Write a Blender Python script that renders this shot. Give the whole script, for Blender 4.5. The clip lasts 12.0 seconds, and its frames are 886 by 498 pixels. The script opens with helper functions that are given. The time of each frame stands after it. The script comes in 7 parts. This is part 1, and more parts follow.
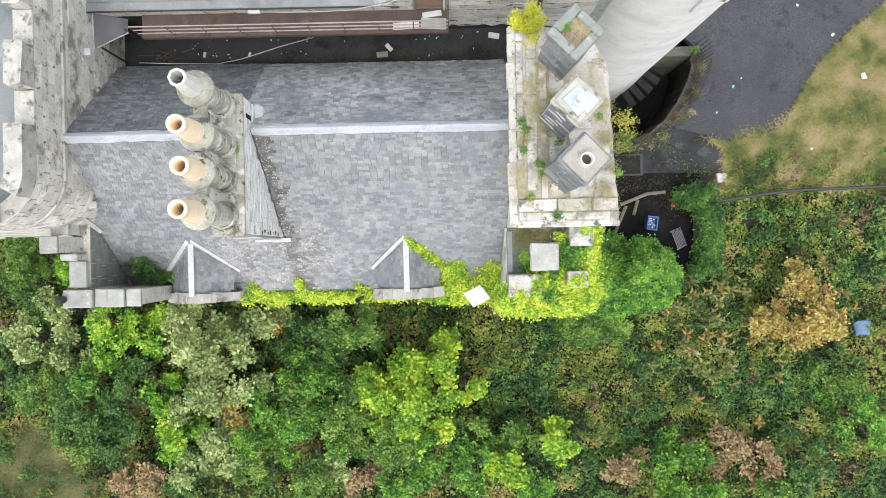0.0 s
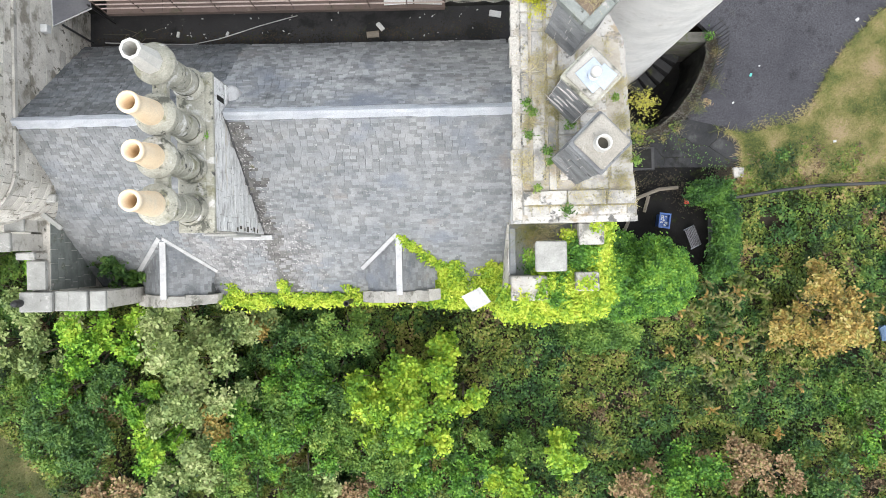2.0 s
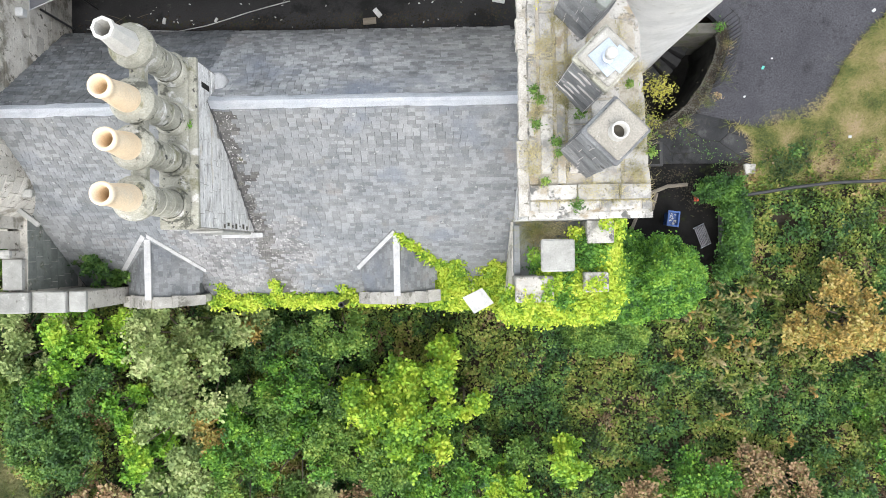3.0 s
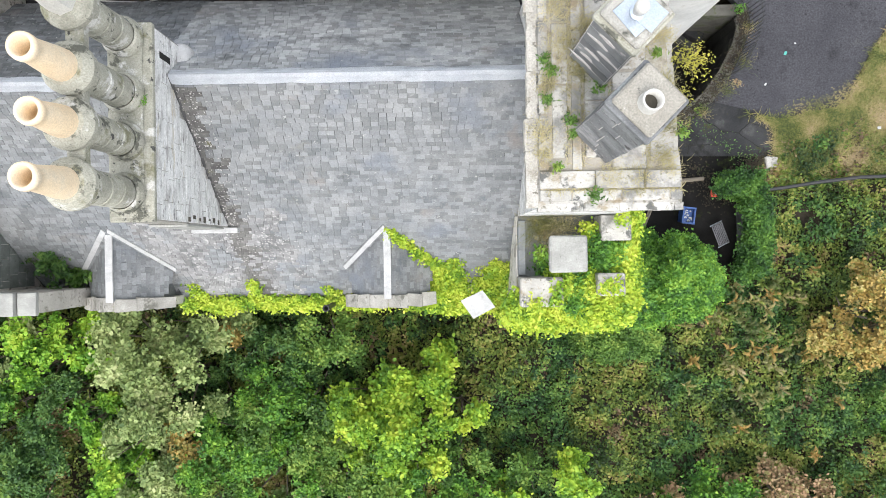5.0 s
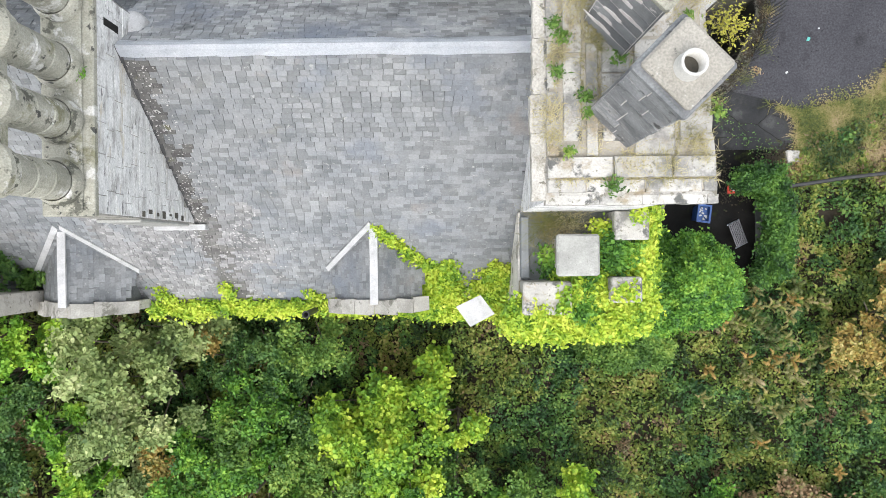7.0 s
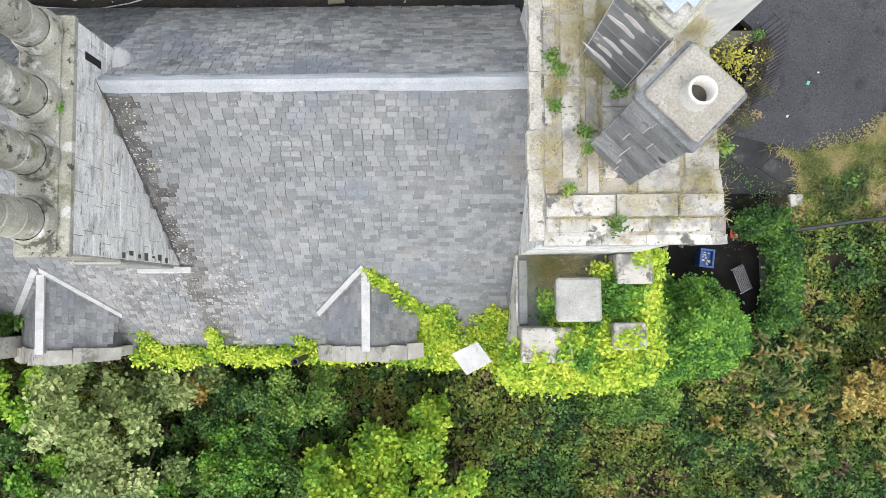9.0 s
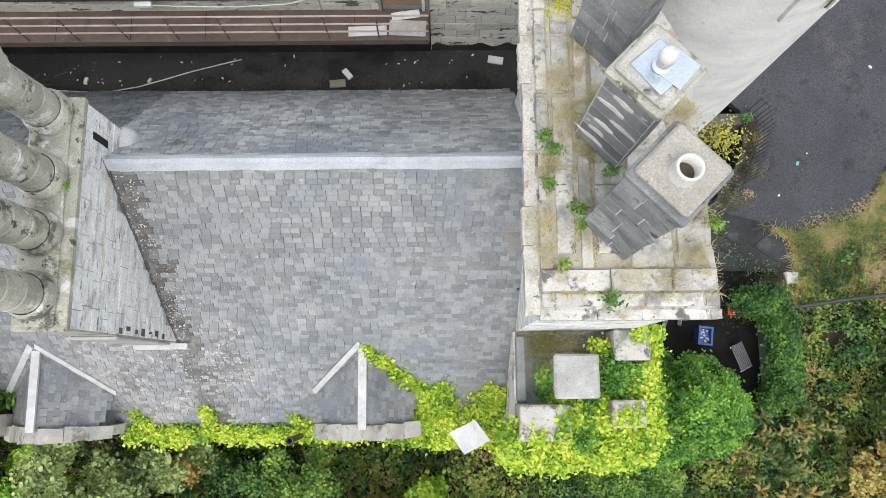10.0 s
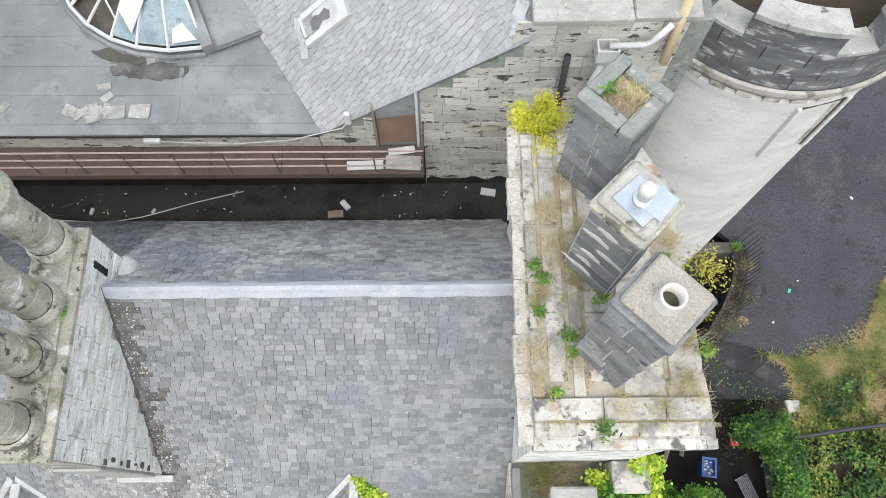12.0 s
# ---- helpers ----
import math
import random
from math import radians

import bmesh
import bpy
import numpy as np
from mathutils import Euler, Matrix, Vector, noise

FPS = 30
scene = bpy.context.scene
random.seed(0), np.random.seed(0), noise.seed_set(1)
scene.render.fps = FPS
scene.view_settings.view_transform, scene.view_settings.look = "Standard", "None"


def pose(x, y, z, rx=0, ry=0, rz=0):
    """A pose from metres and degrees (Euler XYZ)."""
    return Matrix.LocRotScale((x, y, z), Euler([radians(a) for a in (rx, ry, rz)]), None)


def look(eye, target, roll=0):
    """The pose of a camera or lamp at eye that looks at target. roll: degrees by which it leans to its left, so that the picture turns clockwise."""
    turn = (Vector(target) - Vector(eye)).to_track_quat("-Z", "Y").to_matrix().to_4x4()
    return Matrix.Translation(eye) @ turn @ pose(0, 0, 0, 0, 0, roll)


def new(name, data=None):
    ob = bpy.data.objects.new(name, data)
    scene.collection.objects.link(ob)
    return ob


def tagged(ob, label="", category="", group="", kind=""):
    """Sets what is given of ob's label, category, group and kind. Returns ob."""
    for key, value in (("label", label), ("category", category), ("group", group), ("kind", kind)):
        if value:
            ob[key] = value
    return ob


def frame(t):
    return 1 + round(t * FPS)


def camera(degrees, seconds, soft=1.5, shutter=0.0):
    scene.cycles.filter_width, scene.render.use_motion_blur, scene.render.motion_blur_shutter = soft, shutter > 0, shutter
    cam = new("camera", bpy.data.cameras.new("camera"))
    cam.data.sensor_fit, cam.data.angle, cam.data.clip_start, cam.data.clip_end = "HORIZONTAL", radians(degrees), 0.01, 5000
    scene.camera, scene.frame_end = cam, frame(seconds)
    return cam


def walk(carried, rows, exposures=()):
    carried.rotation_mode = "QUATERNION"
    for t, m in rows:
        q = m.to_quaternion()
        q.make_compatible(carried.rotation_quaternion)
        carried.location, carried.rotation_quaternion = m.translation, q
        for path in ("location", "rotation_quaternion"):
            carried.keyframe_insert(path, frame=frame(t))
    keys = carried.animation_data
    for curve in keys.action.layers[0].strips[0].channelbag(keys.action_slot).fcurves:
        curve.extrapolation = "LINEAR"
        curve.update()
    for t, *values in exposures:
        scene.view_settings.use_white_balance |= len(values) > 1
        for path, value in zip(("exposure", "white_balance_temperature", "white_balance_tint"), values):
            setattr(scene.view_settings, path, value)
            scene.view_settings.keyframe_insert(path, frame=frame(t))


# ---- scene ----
cam = camera(63.4, 12.0, soft=0.8)
METRES, EYE, TILT, LEAN, TURN = 8.0, 30.0, -93.57, 0.0, 1.3
ROWS = [
    (0.0, 0.0, 0.0, 0.0, 0.15, 3.57, 2.48),
    (0.5, 0.0028, 0.0541, -0.0004, 0.17, 3.57, 2.48),
    (1.0, 0.0075, 0.11, 0.0031, 0.18, 3.6, 2.48),
    (1.5, 0.0128, 0.1769, 0.0071, 0.2, 3.58, 2.45),
    (2.0, 0.0157, 0.2466, 0.0103, 0.2, 3.57, 2.41),
    (2.5, 0.0143, 0.3129, 0.011, 0.22, 3.56, 2.35),
    (3.0, 0.0146, 0.3796, 0.0155, 0.19, 3.53, 2.31),
    (5.0, 0.0249, 0.632, 0.0246, 0.14, 3.5, 2.11),
    (5.5, 0.0285, 0.6855, 0.0295, 0.13, 3.46, 2.08),
    (6.0, 0.0322, 0.7492, 0.0312, 0.14, 3.45, 2.03),
    (6.5, 0.0374, 0.8115, 0.0362, 0.13, 3.44, 1.97),
    (8.5, 0.0543, 0.9436, 0.043, 0.14, 4.48, 1.81),
    (9.0, 0.0545, 0.9388, 0.0376, 0.09, 7.17, 1.81),
    (9.5, 0.0542, 0.9309, 0.0351, 0.03, 10.36, 1.78),
    (10.0, 0.0577, 0.9289, 0.0288, -0.02, 13.46, 1.79),
    (10.5, 0.062, 0.9291, 0.0244, -0.03, 16.47, 1.79),
    (11.0, 0.0655, 0.9227, 0.0226, -0.07, 19.35, 1.81),
    (11.5, 0.0681, 0.9174, 0.0237, -0.1, 21.87, 1.82),
    (12.0, 0.0688, 0.9122, 0.0256, -0.14, 23.52, 1.82),
]
walk(cam, [(t, pose(0, 0, EYE, TILT, LEAN, TURN) @ pose(METRES * x, METRES * y, METRES * z, 90 + pitch, roll, yaw)) for t, x, y, z, yaw, pitch, roll in ROWS], exposures=[(0.0, 0.8), (3.0, 0.8), (5.5, 0.75), (8.5, 0.66), (10.0, 0.57), (11.0, 0.53), (12.0, 0.61)])

# ---- light and sky ----
world = bpy.data.worlds.new("overcast_sky")
scene.world = world
world.use_nodes = True
wn = world.node_tree
wn.nodes.clear()
sky = wn.nodes.new("ShaderNodeTexSky")
sky.sky_type, sky.sun_disc = "NISHITA", False
sky.sun_elevation, sky.sun_rotation = radians(60), radians(180)
sky.dust_density, sky.air_density = 4.0, 1.0
grey = wn.nodes.new("ShaderNodeHueSaturation")
grey.inputs["Saturation"].default_value = 0.55
back = wn.nodes.new("ShaderNodeBackground")
back.inputs["Strength"].default_value = 0.09
wout = wn.nodes.new("ShaderNodeOutputWorld")
wn.links.new(sky.outputs[0], grey.inputs["Color"])
wn.links.new(grey.outputs[0], back.inputs["Color"])
cloud = wn.nodes.new("ShaderNodeBackground")
cloud.inputs["Color"].default_value, cloud.inputs["Strength"].default_value = (0.86, 0.9, 0.95, 1), 0.8
both = wn.nodes.new("ShaderNodeAddShader")
wn.links.new(back.outputs[0], both.inputs[0])
wn.links.new(cloud.outputs[0], both.inputs[1])
wn.links.new(both.outputs[0], wout.inputs["Surface"])
sun = bpy.data.lights.new("sun", "SUN")
sun.energy, sun.angle, sun.color = 0.8, radians(40), (1.0, 0.97, 0.93)
new("sun", sun).matrix_world = look((-2, -20, 40), (0, 0, 0))
scene.view_settings.exposure = 0.72


# ---- materials ----
def rgb(c):
    return (*c, 1.0)


def surface(name, a, b, scale=3.0, fine=45.0, rough=0.85, bump=0.25, spread=0.0, by="object", stains=(), metal=0.0, grain=0.13, stretch=(1, 1, 1), depth=0.01, gloss=0.5):
    """A weathered surface: two tones in broad patches, fine grain, stains (colour, scale, threshold, softness), a random tone for each piece."""
    m = bpy.data.materials.new(name)
    m.use_nodes = True
    n, l = m.node_tree.nodes, m.node_tree.links
    bsdf = n["Principled BSDF"]
    geo = n.new("ShaderNodeNewGeometry")
    mp = n.new("ShaderNodeMapping")
    mp.inputs["Scale"].default_value = stretch
    l.new(geo.outputs["Position"], mp.inputs["Vector"])

    def noise_at(s, detail=4.0, rgh=0.6):
        t = n.new("ShaderNodeTexNoise")
        t.inputs["Scale"].default_value, t.inputs["Detail"].default_value, t.inputs["Roughness"].default_value = s, detail, rgh
        l.new(mp.outputs[0], t.inputs["Vector"])
        return t.outputs["Fac"]

    def mix(fac, x, y, kind="MIX"):
        k = n.new("ShaderNodeMix")
        k.data_type, k.blend_type = "RGBA", kind
        if isinstance(fac, float):
            k.inputs[0].default_value = fac
        else:
            l.new(fac, k.inputs[0])
        for sock, v in ((k.inputs[6], x), (k.inputs[7], y)):
            if isinstance(v, tuple):
                sock.default_value = rgb(v)
            else:
                l.new(v, sock)
        return k.outputs[2]

    def ramp(fac, lo, hi):
        r = n.new("ShaderNodeMapRange")
        r.inputs[1].default_value, r.inputs[2].default_value = lo, hi
        l.new(fac, r.inputs[0])
        return r.outputs[0]

    col = mix(ramp(noise_at(scale), 0.35, 0.65), a, b)
    small = noise_at(fine, 3.0)
    if spread:
        if by == "island":
            rnd = geo.outputs["Random Per Island"]
        else:
            info = n.new("ShaderNodeObjectInfo")
            rnd = info.outputs["Random"]
        hs = n.new("ShaderNodeHueSaturation")
        r = n.new("ShaderNodeMapRange")
        r.inputs[3].default_value, r.inputs[4].default_value = 1 - spread, 1 + spread
        l.new(rnd, r.inputs[0])
        l.new(r.outputs[0], hs.inputs["Value"])
        l.new(col, hs.inputs["Color"])
        col = hs.outputs[0]
    for c, s, lo, soft in stains:
        col = mix(ramp(noise_at(s, 6.0, 0.65), lo, lo + soft), col, c)
    g = n.new("ShaderNodeMapRange")
    g.inputs[1].default_value, g.inputs[2].default_value = 0.3, 0.7
    g.inputs[3].default_value, g.inputs[4].default_value = 1 - grain, 1 + grain
    l.new(small, g.inputs[0])
    hv = n.new("ShaderNodeHueSaturation")
    l.new(g.outputs[0], hv.inputs["Value"])
    l.new(col, hv.inputs["Color"])
    l.new(hv.outputs[0], bsdf.inputs["Base Color"])
    bsdf.inputs["Roughness"].default_value, bsdf.inputs["Metallic"].default_value = rough, metal
    bsdf.inputs["Specular IOR Level"].default_value = gloss
    if bump:
        bp = n.new("ShaderNodeBump")
        bp.inputs["Strength"].default_value, bp.inputs["Distance"].default_value = bump, depth
        l.new(small, bp.inputs["Height"])
        l.new(bp.outputs[0], bsdf.inputs["Normal"])
    return m


def leafy(name, tones, rough=0.62, patch=2.2, low=-0.28, high=0.52):
    """Leaves: each one takes a tone of its own from the row of tones, shifted by broad patches; light shines through a little."""
    m = bpy.data.materials.new(name)
    m.use_nodes = True
    n, l = m.node_tree.nodes, m.node_tree.links
    bsdf = n["Principled BSDF"]
    geo = n.new("ShaderNodeNewGeometry")
    t = n.new("ShaderNodeTexNoise")
    t.inputs["Scale"].default_value, t.inputs["Detail"].default_value = patch, 3.0
    l.new(geo.outputs["Position"], t.inputs["Vector"])
    mr = n.new("ShaderNodeMapRange")
    mr.inputs[1].default_value, mr.inputs[2].default_value = 0.3, 0.7
    mr.inputs[3].default_value, mr.inputs[4].default_value = low + 0.06, high + 0.16
    l.new(t.outputs["Fac"], mr.inputs[0])
    ad = n.new("ShaderNodeMath")
    ad.operation = "MULTIPLY_ADD"
    ad.inputs[1].default_value = 0.48
    l.new(geo.outputs["Random Per Island"], ad.inputs[0])
    l.new(mr.outputs[0], ad.inputs[2])
    cr = n.new("ShaderNodeValToRGB")
    e = cr.color_ramp.elements
    while len(e) < len(tones):
        e.new(0.5)
    for i, c in enumerate(tones):
        e[i].position, e[i].color = i / max(1, len(tones) - 1), rgb(c)
    l.new(ad.outputs[0], cr.inputs[0])
    l.new(cr.outputs[0], bsdf.inputs["Base Color"])
    bsdf.inputs["Roughness"].default_value = rough
    tr = n.new("ShaderNodeBsdfTranslucent")
    l.new(cr.outputs[0], tr.inputs["Color"])
    mx = n.new("ShaderNodeMixShader")
    mx.inputs[0].default_value = 0.12
    l.new(bsdf.outputs[0], mx.inputs[1])
    l.new(tr.outputs[0], mx.inputs[2])
    l.new(mx.outputs[0], n["Material Output"].inputs["Surface"])
    return m


LICHEN, SOOT, MOSS = (0.62, 0.6, 0.52), (0.06, 0.06, 0.06), (0.16, 0.17, 0.08)
SLATE_STAINS = [((0.27, 0.275, 0.27), 12.0, 0.58, 0.12), ((0.34, 0.345, 0.335), 6.0, 0.64, 0.05), ((0.2, 0.19, 0.155), 0.9, 0.58, 0.2), ((0.11, 0.12, 0.135), 1.6, 0.6, 0.15), ((0.165, 0.185, 0.22), 0.45, 0.55, 0.15), ((0.235, 0.215, 0.2), 0.7, 0.6, 0.12)]
M_slate = surface("roof_slate", (0.168, 0.178, 0.186), (0.225, 0.231, 0.233), 1.0, 25, 0.6, 0.3, 0.27, "island", SLATE_STAINS)
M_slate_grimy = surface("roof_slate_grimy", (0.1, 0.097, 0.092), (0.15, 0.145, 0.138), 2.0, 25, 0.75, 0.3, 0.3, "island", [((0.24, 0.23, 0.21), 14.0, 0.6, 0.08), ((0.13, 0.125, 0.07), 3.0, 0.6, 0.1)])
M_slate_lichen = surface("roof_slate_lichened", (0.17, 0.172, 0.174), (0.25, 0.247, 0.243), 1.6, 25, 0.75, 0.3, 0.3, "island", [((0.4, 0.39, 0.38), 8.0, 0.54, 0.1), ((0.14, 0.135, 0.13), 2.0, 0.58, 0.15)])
M_crumb = surface("mortar_crumb", (0.42, 0.41, 0.39), (0.56, 0.55, 0.53), 9.0, 40, 0.95)
M_slate_piece = surface("roof_slate_single", (0.168, 0.178, 0.186), (0.225, 0.231, 0.233), 1.0, 25, 0.6, 0.3, 0.27, "object", SLATE_STAINS)
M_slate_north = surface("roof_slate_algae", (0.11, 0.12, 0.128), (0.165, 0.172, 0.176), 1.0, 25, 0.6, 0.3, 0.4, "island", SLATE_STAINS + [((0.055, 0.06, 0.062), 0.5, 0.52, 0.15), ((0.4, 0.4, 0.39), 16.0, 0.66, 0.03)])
M_slate_east = surface("roof_slate_bleached", (0.225, 0.235, 0.24), (0.325, 0.33, 0.33), 1.0, 25, 0.6, 0.3, 0.36, "island", SLATE_STAINS + [((0.36, 0.36, 0.35), 5.0, 0.64, 0.06), ((0.1, 0.105, 0.108), 0.8, 0.6, 0.12)])
REAR_STAINS = [((0.36, 0.35, 0.33), 3.0, 0.62, 0.1), ((0.34, 0.29, 0.28), 1.8, 0.64, 0.1), ((0.2, 0.2, 0.21), 2.6, 0.66, 0.06)]
M_slate_rear = surface("roof_slate_rear", (0.27, 0.28, 0.285), (0.32, 0.325, 0.325), 1.5, 25, 0.6, 0.3, 0.12, "island", REAR_STAINS)
M_slate_rear_piece = surface("roof_slate_rear_single", (0.27, 0.28, 0.285), (0.32, 0.325, 0.325), 1.5, 25, 0.6, 0.3, 0.12, "object", REAR_STAINS)
M_batten = surface("roof_underlay", (0.05, 0.05, 0.05), (0.08, 0.08, 0.08))
M_stone = surface("pale_sandstone", (0.46, 0.435, 0.385), (0.6, 0.575, 0.525), 1.6, 50, 0.9, 0.6, 0.17, "object", [(LICHEN, 2.5, 0.6, 0.15), ((0.24, 0.22, 0.18), 2.0, 0.52, 0.12), ((0.13, 0.12, 0.095), 5.5, 0.6, 0.05)], grain=0.22)
M_merlon = surface("lichened_parapet_stone", (0.3, 0.29, 0.26), (0.42, 0.405, 0.37), 2.2, 45, 0.9, 0.6, 0.12, "object", [((0.17, 0.165, 0.14), 3.0, 0.55, 0.08), ((0.45, 0.44, 0.4), 5.0, 0.6, 0.06), ((0.08, 0.08, 0.07), 6.0, 0.65, 0.04)], grain=0.2)
M_stone_chim = surface("lichened_chimney_stone", (0.27, 0.265, 0.215), (0.4, 0.39, 0.33), 2.5, 40, 0.9, 0.5, 0.12, "object", [((0.2, 0.195, 0.125), 1.8, 0.57, 0.08), ((0.1, 0.1, 0.08), 2.6, 0.58, 0.05), ((0.55, 0.54, 0.51), 2.2, 0.58, 0.06), ((0.06, 0.06, 0.055), 6.0, 0.63, 0.04)], grain=0.2)
M_stone_dark = surface("soot_stained_sandstone", (0.12, 0.125, 0.13), (0.22, 0.225, 0.23), 2.0, 40, 0.8, 0.4, 0.3, "object", [((0.42, 0.41, 0.4), 1.5, 0.57, 0.12), ((0.24, 0.25, 0.25), 1.3, 0.52, 0.2), ((0.05, 0.05, 0.05), 3.0, 0.6, 0.08), ((0.4, 0.39, 0.37), 11.0, 0.64, 0.04)], grain=0.25)
M_stone_seamed = surface("soot_stone_with_mortar_smears", (0.12, 0.125, 0.13), (0.2, 0.205, 0.205), 2.0, 40, 0.8, 0.4, 0.3, "object", [((0.47, 0.44, 0.43), 3.0, 0.63, 0.03), ((0.2, 0.2, 0.195), 1.3, 0.54, 0.15)])
# Damp stone taken down to near black, so deep shade is in the colour.
M_wellstone = surface("black_damp_and_shade_stone", (0.014, 0.014, 0.013), (0.035, 0.035, 0.032), 1.5, 40, 0.8, 0.4, 0.2, "object", [((0.04, 0.045, 0.03), 1.5, 0.6, 0.1)], gloss=0.15)
M_yard = surface("worn_wet_concrete", (0.022, 0.023, 0.025), (0.042, 0.043, 0.045), 0.8, 30, 0.8, 0.4, 0.0, "object", [((0.065, 0.065, 0.066), 1.6, 0.6, 0.1), ((0.014, 0.014, 0.014), 1.1, 0.53, 0.12), ((0.05, 0.055, 0.02), 2.5, 0.6, 0.08)], grain=0.25, gloss=0.25)
M_edge = surface("bleached_edge_stone", (0.36, 0.34, 0.3), (0.5, 0.48, 0.44), 2.4, 30, 0.9, 0.7, 0.0, "object", [((0.3, 0.28, 0.23), 3.2, 0.55, 0.08), ((0.17, 0.16, 0.13), 7.0, 0.62, 0.05)], grain=0.25)
M_patch = surface("crumpled_white_flashing", (0.33, 0.34, 0.35), (0.43, 0.44, 0.45), 4.0, 30, 0.6, 0.5, 0.0, "object", [((0.25, 0.28, 0.27), 5.0, 0.56, 0.1)])
M_seam = surface("pale_mortar_seam", (0.5, 0.47, 0.45), (0.62, 0.59, 0.57), 6.0, 40)
M_mortar = surface("pale_lime_mortar", (0.34, 0.31, 0.26), (0.46, 0.43, 0.37), 3.0, 40, 0.95, 0.5, 0.0, "object", [((0.14, 0.12, 0.07), 2.2, 0.55, 0.15)])
M_rearwall = surface("weathered_ashlar", (0.37, 0.36, 0.325), (0.5, 0.49, 0.45), 1.0, 40, 0.9, 0.5, 0.2, "object", [((0.36, 0.33, 0.2), 0.5, 0.6, 0.1), ((0.2, 0.195, 0.17), 3.0, 0.58, 0.08), ((0.06, 0.06, 0.055), 2.0, 0.58, 0.035), ((0.08, 0.08, 0.075), 6.0, 0.63, 0.03)], grain=0.2, stretch=(1.0, 1.0, 2.6))
M_harl = surface("grey_tower_render", (0.51, 0.51, 0.5), (0.65, 0.645, 0.63), 0.9, 30, 0.9, 0.3, 0.0, "object", [((0.62, 0.61, 0.59), 1.4, 0.52, 0.2), ((0.36, 0.35, 0.33), 0.9, 0.6, 0.25), ((0.4, 0.385, 0.35), 4.0, 0.6, 0.12)], stretch=(0.8, 0.8, 1.5))
M_plinth = surface("limewashed_stack_face", (0.6, 0.6, 0.59), (0.76, 0.755, 0.74), 2.6, 30, 0.9, 0.5, 0.05, "object", [((0.4, 0.39, 0.375), 2.0, 0.52, 0.12), ((0.5, 0.44, 0.33), 1.2, 0.6, 0.12), ((0.3, 0.295, 0.285), 5.0, 0.58, 0.08), ((0.13, 0.13, 0.13), 5.0, 0.65, 0.04)], grain=0.25, stretch=(0.8, 0.8, 2.4))
M_rim = surface("mossy_grey_stone", (0.16, 0.175, 0.16), (0.24, 0.255, 0.24), 3.0, 40, 0.9, 0.5, 0.12, "object", [((0.12, 0.14, 0.1), 3.0, 0.56, 0.1), ((0.36, 0.34, 0.32), 6.0, 0.62, 0.05), ((0.07, 0.075, 0.065), 5.0, 0.63, 0.05)])
M_flag = surface("overgrown_flagstone", (0.38, 0.365, 0.335), (0.5, 0.485, 0.45), 1.8, 35, 0.9, 0.5, 0.18, "object", [((0.3, 0.25, 0.17), 2.2, 0.55, 0.1), ((0.2, 0.197, 0.185), 1.6, 0.52, 0.12), ((0.12, 0.12, 0.112), 2.6, 0.58, 0.06), ((0.46, 0.45, 0.42), 4.0, 0.64, 0.06), ((0.2, 0.19, 0.15), 9.0, 0.58, 0.06)])
M_cope = surface("pale_coping_stone", (0.25, 0.252, 0.235), (0.34, 0.34, 0.32), 2.5, 40, 0.9, 0.4, 0.14, "object", [((0.2, 0.2, 0.18), 3.0, 0.58, 0.15), ((0.42, 0.415, 0.39), 5.0, 0.6, 0.08), ((0.1, 0.1, 0.085), 4.0, 0.63, 0.06)])
M_cap = surface("tan_mortar_cap", (0.26, 0.245, 0.21), (0.34, 0.32, 0.28), 2.5, 40, 0.9, 0.5, 0.0, "object", [((0.44, 0.43, 0.4), 9.0, 0.64, 0.04), ((0.19, 0.175, 0.14), 2.0, 0.54, 0.12), ((0.12, 0.115, 0.1), 7.0, 0.65, 0.04)], grain=0.2)
M_crown = surface("weathered_parapet_stone", (0.09, 0.095, 0.1), (0.17, 0.175, 0.18), 1.2, 40, 0.85, 0.4, 0.22, "object", [((0.4, 0.4, 0.39), 2.4, 0.56, 0.06), ((0.05, 0.05, 0.05), 1.5, 0.6, 0.1)], stretch=(1, 1, 3))
M_terra = surface("buff_clay_pot", (0.7, 0.55, 0.37), (0.76, 0.63, 0.46), 2.0, 40, 0.7, 0.2, 0.06, "object", [((0.6, 0.52, 0.4), 2.0, 0.55, 0.2)])
M_white_clay = surface("white_clay_pot", (0.5, 0.49, 0.46), (0.58, 0.57, 0.53), 3.0, 40, 0.6, 0.2)
# Soot inside the pots; elsewhere the dark of recesses and openings, painted on.
M_soot_shade = surface("soot_and_shade", (0.06, 0.055, 0.045), (0.1, 0.09, 0.07))
M_lead = surface("white_painted_lead", (0.62, 0.65, 0.69), (0.74, 0.76, 0.79), 2.0, 40, 0.6, 0.3, 0.0, "object", [((0.5, 0.53, 0.57), 3.0, 0.56, 0.2), ((0.4, 0.41, 0.42), 9.0, 0.66, 0.05)])
M_flash = surface("weathered_lead_flashing", (0.4, 0.4, 0.4), (0.5, 0.5, 0.5), 3.0, 40, 0.6, 0.3, 0.0, "object", [((0.32, 0.32, 0.31), 4.0, 0.56, 0.15), ((0.2, 0.2, 0.19), 9.0, 0.66, 0.05)])
